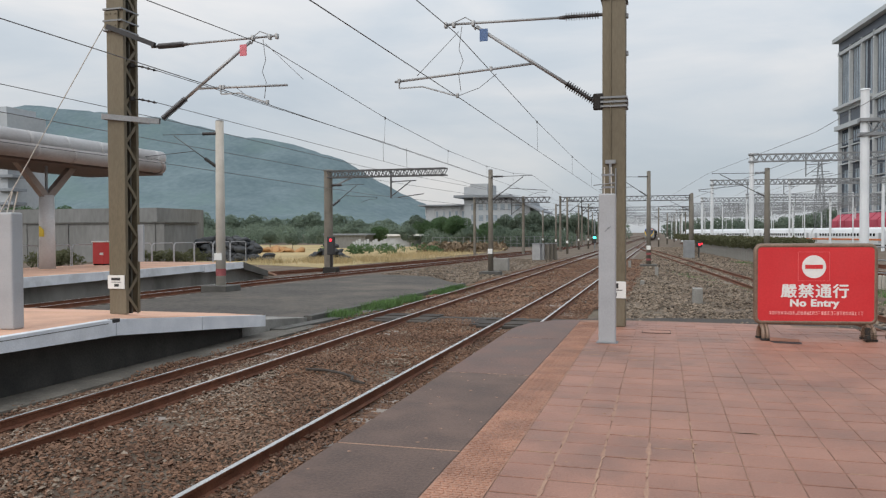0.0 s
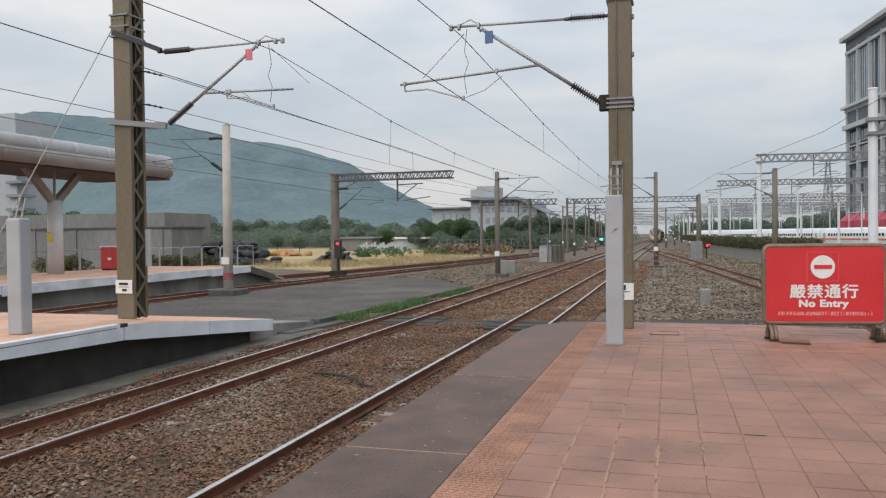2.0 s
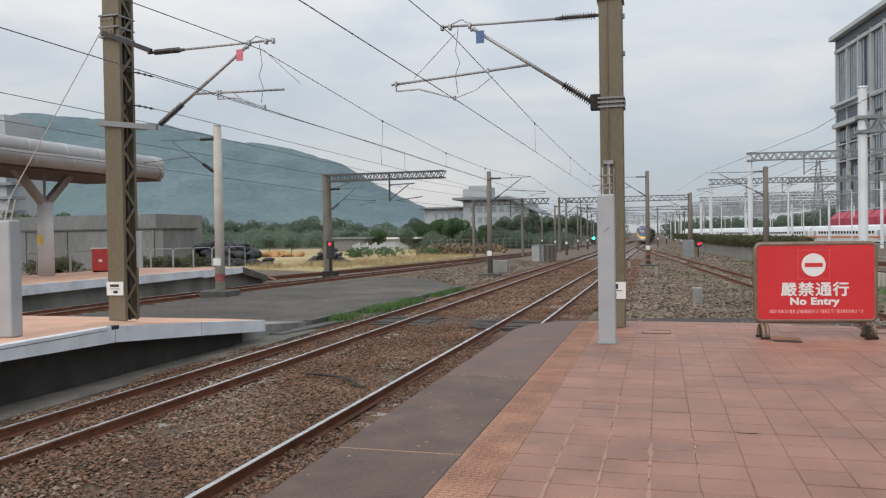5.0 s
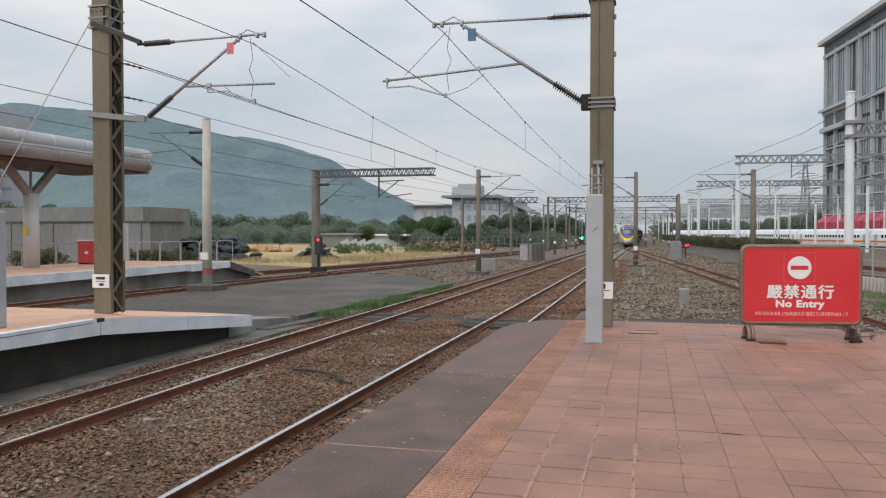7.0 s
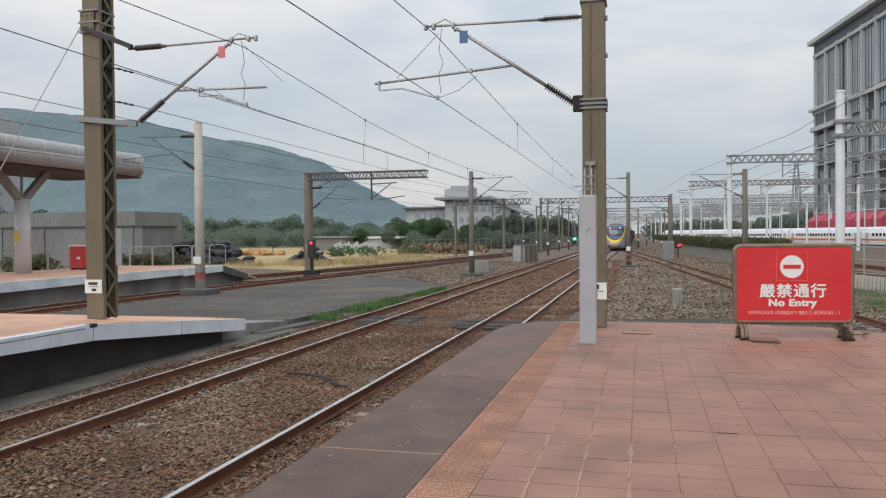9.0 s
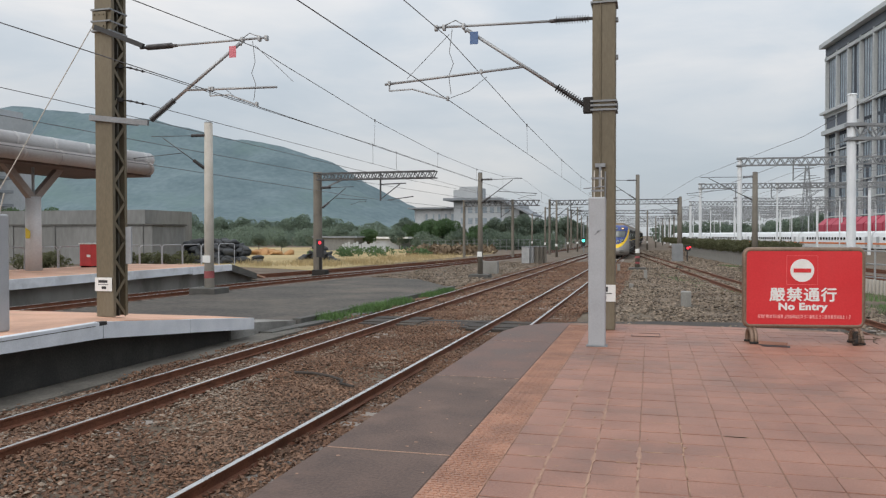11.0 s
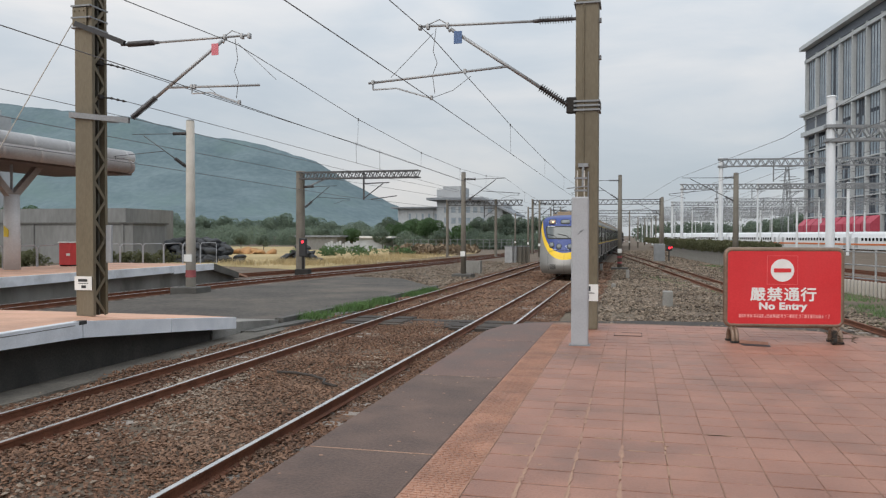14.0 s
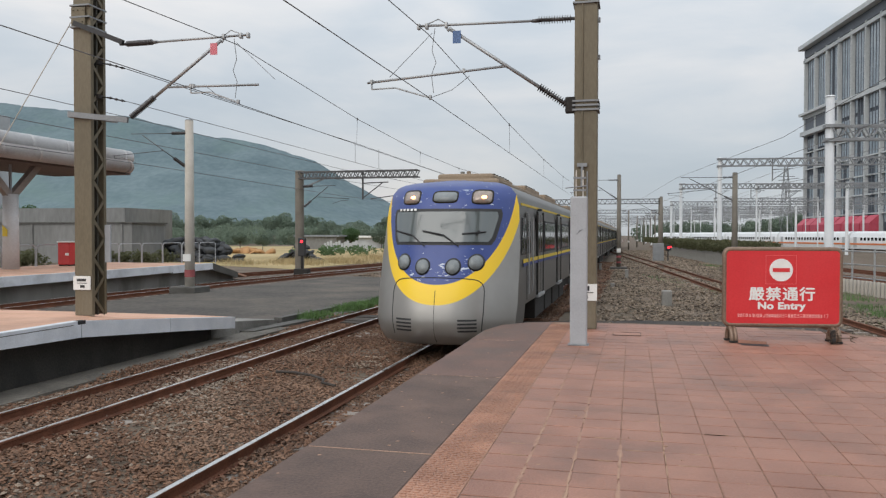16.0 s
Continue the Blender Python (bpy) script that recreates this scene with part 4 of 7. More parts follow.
    # cab side windows and crew doors
    for s in (-1, 1):
        bm = B()
        quad = [(1.55, 1.95), (2.3, 1.95), (2.3, 2.72), (1.95, 2.72)]
        a = [bm.verts.new((s * 1.452, y, z)) for y, z in quad]
        b = [bm.verts.new((s * 1.40, y, z)) for y, z in quad]
        bm.faces.new(a)
        for i in range(4):
            bm.faces.new((a[i], a[(i + 1) % 4], b[(i + 1) % 4], b[i]))
        bmesh.ops.recalc_face_normals(bm, faces=bm.faces[:])
        part("cab_side_window", bm, M_GLASS, car)
        bm = B()
        box(bm, s * 1.438 - 0.02, s * 1.438 + 0.02, 2.46, 3.04, 0.98, 2.84, 0.008)
        cd = part("crew_door", bm, M_STEEL, car)
        bm = B()
        box(bm, s * 1.46 - 0.003, s * 1.46 + 0.003, 2.55, 2.95, 1.95, 2.66)
        part("door_window", bm, M_GLASS, cd)
        for y in (2.4, 3.1):
            bm = B()
            rod(bm, (s * 1.5, y, 1.1), (s * 1.5, y, 2.75), 0.014)
            part("handrail", bm, M_GALV, cd)
    bm = B()
    rod(bm, (0, 3.3, 3.72), (0, 3.3, 3.81), 0.05)
    part("horn", bm, M_ROOF, car)
    side_fittings(car, 3.0, 20.0, True)
    return car


def coach():
    car = thing("passenger_car", (TRACK_A, 120, RAIL), "grey stainless passenger car with dark windows and a yellow stripe", "train", "train cars")
    bm = B()
    prof = [(w, z) for z, w in SECTION] + [(-w, z) for z, w in SECTION[-2::-1]]
    prof = [(x, max(z, 0.88)) for x, z in prof if z > 0.59]
    a = [bm.verts.new((x, 0.25, z)) for x, z in prof]
    b = [bm.verts.new((x, 20.0, z)) for x, z in prof]
    for i in range(len(prof) - 1):
        bm.faces.new((a[i], a[i + 1], b[i + 1], b[i]))
    bm.faces.new(a)
    bm.faces.new(b)
    bmesh.ops.recalc_face_normals(bm, faces=bm.faces[:])
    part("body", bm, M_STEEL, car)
    bm = B()
    box(bm, -0.85, 0.85, 0.3, 19.9, 3.42, 3.58, 0.05)
    part("roof_cover", bm, M_ROOF, car)
    bm = B()
    box(bm, -0.5, 0.5, -0.2, 0.3, 0.9, 3.0)
    part("gangway", bm, M_UNDER, car)
    side_fittings(car, 0.4, 20.0, False)
    return car


# seconds, and how far along the track the nose is
TRAIN_ROWS = [(0, 247), (4, 187.5), (7, 143), (8, 128), (9, 113), (11.5, 79), (12, 72), (12.5, 64.7), (13, 57.5), (13.5, 50.3), (14, 43), (14.5, 35.6), (15, 28.4), (15.5, 21.3), (16, 14.3)]
HEAD = head_car()
COACH = coach()
TRAIN = [(HEAD, 0.0), (COACH, 20.25)]
for i in range(1, 7):
    TRAIN.append((copy_thing(COACH, pose(TRACK_A, 140 + 20.25 * i, RAIL)), 20.25 * (i + 1)))


# ---- platform paving ----
def tile_mesh(name, w, d, material, lip=0.006, h=0.02):
    """A flat tile with a small chamfer; its top is at z = 0."""
    bm = B()
    o = [(-w / 2, -d / 2), (w / 2, -d / 2), (w / 2, d / 2), (-w / 2, d / 2)]
    i = [(x - math.copysign(lip, x), y - math.copysign(lip, y)) for x, y in o]
    lo = [bm.verts.new((x, y, -h)) for x, y in o]
    md = [bm.verts.new((x, y, -lip * 0.7)) for x, y in o]
    hi = [bm.verts.new((x, y, 0)) for x, y in i]
    bm.faces.new(hi)
    for k in range(4):
        j = (k + 1) % 4
        bm.faces.new((lo[k], lo[j], md[j], md[k]))
        bm.faces.new((md[k], md[j], hi[j], hi[k]))
    return mesh_of(name, bm, material)


def tactile_mesh():
    bm = B()
    box(bm, -0.176, 0.176, -0.147, 0.147, -0.02, -0.002)
    for i in range(7):
        y = -0.126 + i * 0.042
        for k in range(6):
            x = -0.135 + k * 0.056 - (i % 2) * 0.014
            box(bm, x - 0.019, x + 0.019, y - 0.012, y + 0.012, -0.002, 0.004)
    return mesh_of("tactile_tile", bm, M_TACT)


def pave():
    rng = random.Random(4)
    outline = plat_outline(0.03)
    tile = tile_mesh("tile", 0.2935, 0.284, M_TILE, 0.004)
    rest = []
    count = 0
    for i in range(23):
        for j in range(-20, 48):
            x, y = -0.97 + 0.15 + 0.3 * i, 0.13 + 0.3 * j
            if not all(inside(outline, x + a, y + b) for a in (-0.12, 0.12) for b in (-0.12, 0.12)):
                continue
            at = (x + rng.uniform(-0.001, 0.001), y + rng.uniform(-0.001, 0.001), rng.uniform(-0.0035, 0.001))
            if i < 12 and 3.9 < y < 10.8 and count < 300:
                ob = piece("tile", tile, PLATFORM, at)
                ob.rotation_euler = (rng.uniform(-0.004, 0.004), rng.uniform(-0.004, 0.004), 0)
                count += 1
            else:
                rest.append(at)
    bm = B()
    for x, y, z in rest:
        box(bm, x - 0.1475, x + 0.1475, y - 0.142, y + 0.142, z - 0.02, z)
    ob = part("paving", bm, M_TILE_REST, PLATFORM, "further red clay paving tiles")
    ob["kind"] = "stuff"
    tact = tactile_mesh()
    for j in range(-20, 46):
        y = 0.13 + 0.3 * j
        if y < 13.4:
            piece("tactile_tile", tact, PLATFORM, (-1.152, y, rng.uniform(-0.002, 0.001)))
    y = -6.0
    for k, d in enumerate((5.4, 2.95, 2.9, 3.0, 2.95, 2.9, 1.4)):
        bm = B()
        y1 = min(y + d, 13.5)
        if y1 <= 12.3:
            box(bm, PLAT_X0, -1.335, y + 0.005, y1 - 0.005, -0.2, 0.0, 0.008)
        else:
            prism(bm, [(PLAT_X0, y + 0.005), (-1.335, y + 0.005), (-1.335, 13.78), (-1.75, 13.62), (-2.12, 13.1), (PLAT_X0, 12.3)], -0.2, 0.0)
        part("edge_slab", bm, M_SLAB if y1 <= 9.2 else M_SLABR, PLATFORM, "worn dark stone edge slab")
        y = y1
        if y1 >= 13.4:
            break
    bm = B()
    for x, y0, y1 in ((-0.37, 3.9, 6.0), (-0.67, 4.1, 6.8), (-0.07, 4.1, 5.6), (-0.67, 7.2, 8.1), (-0.37, 6.4, 7.4)):
        y = y0
        while y < y1:
            k, w = rng.uniform(0.15, 0.45), rng.uniform(0.008, 0.022)
            prism(bm, [(x, y), (x + w, y + k * 0.25), (x + w * 0.6, y + k * 0.6), (x + w * 0.8, y + k * 0.8), (x, y + k), (x - w * 0.6, y + k * 0.7), (x - w, y + k * 0.3)], -0.01, 0.0009)
            y += k * rng.uniform(0.7, 1.2)
    part("joint_dust", bm, mat("joint_dust", (0.27, 0.15, 0.11), (0.40, 0.245, 0.175), 9, 40, 0.9, bump=0.1, coords="World"), PLATFORM, "soft pale dust along the joints")
    bm = B()
    for x, y0, y1 in ((-0.37, 4.0, 5.7), (-0.67, 4.2, 6.4), (-0.07, 4.1, 5.3), (-0.37, 6.6, 7.3), (-0.67, 7.4, 7.9), (0.23, 4.6, 6.6), (-0.67, 9.0, 9.4)):
        y = y0
        while y < y1:
            k = rng.uniform(0.12, 0.5)
            w = rng.uniform(0.003, 0.008)
            e = rng.uniform(-0.006, 0.006)
            prism(bm, [(x + e, y), (x + e + w, y + k * 0.3), (x + e + w * 0.7, y + k * 0.7), (x + e, y + k), (x + e - w * 0.8, y + k * 0.6), (x + e - w, y + k * 0.25)], -0.01, 0.0012)
            y += k * rng.uniform(0.75, 1.1)
    for i in range(26):
        x, y = -0.97 + 0.3 * rng.randrange(8) + rng.uniform(0, 0.2), -0.02 + 0.3 * rng.randrange(14, 38)
        box(bm, x, x + rng.uniform(0.05, 0.2), y - 0.005, y + 0.005, -0.01, 0.0013 + 0.00003 * i)
    for i in range(90):
        x, y = rng.uniform(-2.2, -1.35) if i < 50 else rng.uniform(-0.9, 4.0), rng.uniform(3.8, 12.5)
        r = rng.uniform(0.004, 0.013)
        prism(bm, [(x + r * rng.uniform(0.5, 1.6) * math.cos(a), y + r * rng.uniform(0.5, 1.3) * math.sin(a)) for a in (0, 1, 2, 3, 4, 5.2)], -0.004, 0.0016 + 0.00002 * i)
    y = -0.6
    for d in (2.95, 2.9, 3.0, 2.95):
        y += d
        for k in range(16):
            x = -2.25 + k * 0.057
            if rng.random() < (1.0 if abs(y - 5.25) < 0.1 else 0.4):
                box(bm, x, x + (0.0575 if abs(y - 5.25) < 0.1 else rng.uniform(0.03, 0.06)), y - rng.uniform(0.004, 0.009), y + 0.006, -0.01, 0.001)
    part("cement_smear", bm, mat("cement_smear", (0.31, 0.185, 0.125), (0.42, 0.27, 0.19), 12, 60, 0.9, bump=0.2), PLATFORM, "pale cement smear along a joint")
    bm = B()
    prism(bm, [(-1.9, 13.9), (3.2, 13.6), (5.6, 12.0), (5.9, 12.4), (3.4, 14.6), (0, 15.2), (-2.4, 14.9)], GROUND - 0.1, -0.28)
    solid("platform_apron", bm, M_ASPH, "dark asphalt apron at the foot of the platform end", "apron", kind="structure")


def broken_tile():
    bm = B()
    prism(bm, [(1.47, 11.71), (1.83, 11.63), (1.88, 11.9), (1.53, 11.97)], 0.0, [0.05, 0.04, 0.006, 0.006])
    solid("broken_tile", bm, M_TILE_REST, "broken red paving tile tilted out of the platform", "tile", at=(0, 0, 0.003))
    bm = B()
    prism(bm, [(1.5, 11.5), (1.84, 11.45), (1.86, 11.62), (1.46, 11.7)], 0.0, 0.004)
    solid("broken_gap", bm, M_BLACK, "dark gap beside a broken paving tile", "hole", kind="structure", at=(0, 0, 0.001))


# ---- right mast with guard post ----
def main_mast():
    p = thing("steel_mast", (-0.73, POLE_Y + 0.02, 0), "tall olive painted steel overhead line mast with a number plate", "mast", "overhead line masts")
    bm = B()
    box(bm, -0.182, 0.182, -0.19, 0.19, 0, 9.0, 0.012)
    part("shaft", bm, M_OLIVE, p, "olive painted box section shaft")
    for z in (3.53, 3.6, 3.67, 5.25):
        bm = B()
        box(bm, -0.21, 0.21, -0.22, 0.22, z, z + 0.03)
        part("clamp_band", bm, M_TRUSS, p, "steel clamp band")
    for z in (3.6, 4.4, 5.0, 5.6):
        bm = B()
        box(bm, 0.18, 0.222, -0.1, -0.02, z - 0.035, z + 0.035, 0.006)
        part("step_bolt", bm, M_TRUSS, p)
    bm = B()
    rod(bm, (-0.05, -0.2, 2.2), (-0.05, -0.2, 5.4), 0.013)
    part("earth_cable", bm, M_OLIVE, p, "painted cable down the shaft")
    bm = B()
    box(bm, -0.13, 0.03, -0.25, -0.19, 2.62, 2.68)
    rod(bm, (-0.05, -0.235, 2.3), (-0.05, -0.235, 2.62), 0.022)
    rod(bm, (0.03, -0.205, 2.1), (0.03, -0.205, 2.55), 0.012)
    part("cable_clamp", bm, M_TRUSS, p, "small dark cable clamp")
    bm = B()
    box(bm, -0.18, 0.195, -0.205, -0.1925, 0.46, 0.73)
    pl = part("number_plate", bm, M_WHITE, p, "white plate with black marks")
    bm = B()
    for x0, x1, z0, z1 in ((0.0, 0.075, 0.62, 0.70), (-0.04, 0.14, 0.585, 0.597), (-0.02, 0.05, 0.49, 0.55)):
        box(bm, x0, x1, -0.21, -0.2055, z0, z1)
    part("black_mark", bm, M_BLACK, pl)
    g = thing("guard_post", (-0.706, 11.0, 0), "pale grey painted square metal guard casing on the platform", "post")
    bm = B()
    box(bm, -0.116, 0.116, -0.08, 0.08, 0, 2.05, 0.022)
    part("casing", bm, M_GREYPOST, g, smooth=False)
    bm = B()
    bar(bm, (-0.03, -0.081, 1.53), (0.05, -0.081, 1.6), 0.004, 0.012)
    bar(bm, (0.0, -0.081, 1.57), (0.03, -0.081, 1.585), 0.004, 0.02)
    part("scuff", bm, M_TRUSS, g, "dark scuff on the paint")
    bm = B()
    box(bm, -0.145, 0.145, -0.11, 0.11, 0, 0.012, 0.003)
    part("base_plate", bm, M_TRUSS, g)
    bm = B()
    rod(bm, (-0.19, 0.0, 2.17), (0.1, 0.02, 2.2), 0.007)
    part("binding_wire", bm, M_TRUSS, g)
    bm = B()
    for x in (-0.045, 0.05):
        rod(bm, (x, 0.03, 2.05), (x, 0.05, 2.42), 0.009)
    part("cable_end", bm, M_POLEC, g, "thin pale cable conduit")
    for z in (2.13, 2.3):
        bm = B()
        box(bm, -0.085, 0.085, 0.02, 0.07, z, z + 0.025)
        part("cable_clip", bm, M_TRUSS, g, "dark grey conduit clip")


# ---- no entry sign ----
def letters(text, size, at, parent, name, material, label, bold=0.0, squeeze=1.0, thick=0.0):
    cu = bpy.data.curves.new(name, "FONT")
    cu.body, cu.size, cu.align_x, cu.extrude, cu.offset = text, size, "CENTER", 0.002, bold
    cu.space_character = 1.08
    tmp = new(name, cu)
    me = bpy.data.meshes.new_from_object(tmp.evaluated_get(bpy.context.evaluated_depsgraph_get()))
    bpy.data.objects.remove(tmp)
    if thick:
        b2 = B()
        for k, (dx, dz) in enumerate(((0, 0), (thick, 0), (-thick, 0), (0, thick), (0, -thick))):
            n0 = len(b2.verts)
            b2.from_mesh(me)
            b2.verts.ensure_lookup_table()
            for v in b2.verts[n0:]:
                v.co += Vector((dx, dz, k * 0.0003))
        b2.to_mesh(me)
        b2.free()
    me.materials.clear()
    me.materials.append(material)
    ob = new(name, me)
    ob.parent = parent
    ob.matrix_basis = Matrix.Translation(at) @ Matrix.Rotation(radians(90), 4, "X") @ Matrix.Diagonal((squeeze, 1, 1, 1))
    return tagged(ob, label)


def rounded(bm, x0, x1, z0, z1, r, y0, y1):
    pts = []
    for cx, cz, a0 in ((x1 - r, z1 - r, 0), (x0 + r, z1 - r, 90), (x0 + r, z0 + r, 180), (x1 - r, z0 + r, 270)):
        for k in range(6):
            a = radians(a0 + 18 * k)
            pts.append((cx + r * math.cos(a), cz + r * math.sin(a)))
    f = [bm.verts.new((x, y0, z)) for x, z in pts]
    b = [bm.verts.new((x, y1, z)) for x, z in pts]
    bm.faces.new(f)
    bm.faces.new(b[::-1])
    for i in range(len(pts)):
        j = (i + 1) % len(pts)
        bm.faces.new((f[i], f[j], b[j], b[i]))
    bmesh.ops.recalc_face_normals(bm, faces=bm.faces[:])


def no_entry_sign():
    s = thing("no_entry_sign", (2.09, 12.0, 0), "red no entry sign in a brown metal frame", "sign", turn=9)
    w, z0, z1 = 0.8, 0.245, 1.32
    bm = B()
    rounded(bm, -w + 0.02, w - 0.02, z0 + 0.02, z1 - 0.02, 0.05, -0.03, 0.03)
    board = part("board", bm, M_RED, s, "glossy red enamel board")
    bm = B()
    loop = []
    r = 0.075
    for cx, cz, a0 in ((w - r, z1 - r, 0), (-w + r, z1 - r, 90), (-w + r, z0 + r, 180), (w - r, z0 + r, 270)):
        for k in range(6):
            a = radians(a0 + 18 * k)
            loop.append((cx + r * math.cos(a), 0, cz + r * math.sin(a)))
    tube(bm, loop, 0.036, 14, True)
    part("frame", bm, M_SFRAME, s, "rounded brown metal tube frame", True)
    # bent tube feet: down from the frame, out to the front and to the back
    for x in (-0.7, 0.72):
        bm = B()
        for dx in (-0.027, 0.027):
            arc = [(x + dx, 0.13 * math.sin(radians(a)), 0.05 + 0.15 * math.cos(radians(a))) for a in range(-90, 91, 10)]
            tube(bm, [(x + dx, -0.13, 0.0)] + arc + [(x + dx, 0.13, 0.0)], 0.029, 10)
        foot = part("foot", bm, M_SFRAME, s, "bent brown metal tube foot", True)
        for y in (-0.13, 0.13):
            bm = B()
            box(bm, x - 0.062, x + 0.062, y - 0.034, y + 0.034, 0, 0.03, 0.006)
            part("rubber_tip", bm, M_UNDER, foot)
    rng = random.Random(17)
    bm = B()
    rod(bm, (0.6, -0.2, 0.05), (0.65, -0.2, 0.05), 0.05, seg=16)
    box(bm, 0.59, 0.66, -0.22, -0.18, 0.06, 0.2, 0.01)
    part("castor", bm, M_UNDER, s, "dark worn castor")
    bm = B()
    for k in range(34):
        p = Vector((0.62 + rng.uniform(-0.06, 0.07), -0.2 + rng.uniform(-0.05, 0.05), rng.uniform(0.01, 0.16)))
        q = p + Vector((rng.uniform(-0.1, 0.08), rng.uniform(-0.06, 0.04), rng.uniform(-0.05, 0.09)))
        q.z = max(q.z, 0.01)
        rod(bm, p, q, 0.006, 0.003, 5)
    for k in range(7):
        p = Vector((0.86, -0.2, rng.uniform(0.04, 0.12)))
        rod(bm, p, p + Vector((rng.uniform(0.03, 0.11), 0, rng.uniform(-0.05, 0.05))), 0.005, 0.003, 5)
    rod(bm, (0.64, -0.2, 0.09), (0.9, -0.2, 0.09), 0.006, seg=5)
    part("tangled_twigs", bm, M_BARKY, s, "dry brown twigs caught round the castor")
    bm = B()
    rod(bm, (-0.025, -0.036, 1.028), (-0.025, -0.03, 1.028), 0.161, seg=48)
    part("white_disc", bm, M_WHITE, board)
    bm = B()
    box(bm, -0.143, 0.093, -0.041, -0.0365, 1.0, 1.056)
    part("red_bar", bm, M_RED, board)
    bm = B()
    for a, b in (((-0.235, 0.83), (0.185, 0.83)), ((-0.235, 1.235), (0.185, 1.235)), ((-0.235, 0.83), (-0.235, 1.235)), ((0.185, 0.83), (0.185, 1.235))):
        bar(bm, (a[0], -0.032, a[1]), (b[0], -0.032, b[1]), 0.006, 0.006)
    part("thin_border", bm, mat("pale_red_line", (0.64, 0.12, 0.12), None, 4, 40, 0.5, bump=0), board)
    letters("\u56b4\u7981\u901a\u884c", 0.205, (-0.012, -0.034, 0.612), board, "large_lettering", M_WHITE, "white Chinese characters", 0.0, 1.09, 0.005)
    letters("No Entry", 0.135, (-0.02, -0.034, 0.474), board, "english_lettering", M_WHITE, "white english words", 0.006, 1.2)
    bm = B()
    rng = random.Random(2)
    x = -0.63
    while x < 0.62:
        w1 = rng.uniform(0.026, 0.034)
        for z in (0.352, 0.366, 0.381, 0.396):
            if rng.random() < 0.72:
                box(bm, x + rng.uniform(0, 0.006), x + w1 - rng.uniform(0, 0.006), -0.0335, -0.031, z, z + 0.0055)
        for q in (0.1, 0.5, 0.85):
            if rng.random() < 0.6:
                box(bm, x + q * w1 - 0.002, x + q * w1 + 0.003, -0.0338, -0.031, 0.354, 0.4)
        x += w1 + rng.uniform(0.007, 0.012)
    part("small_print", bm, mat("faded_print", (0.72, 0.36, 0.34), None, 6, 60, 0.6, bump=0), board, "row of small unreadable print bars")


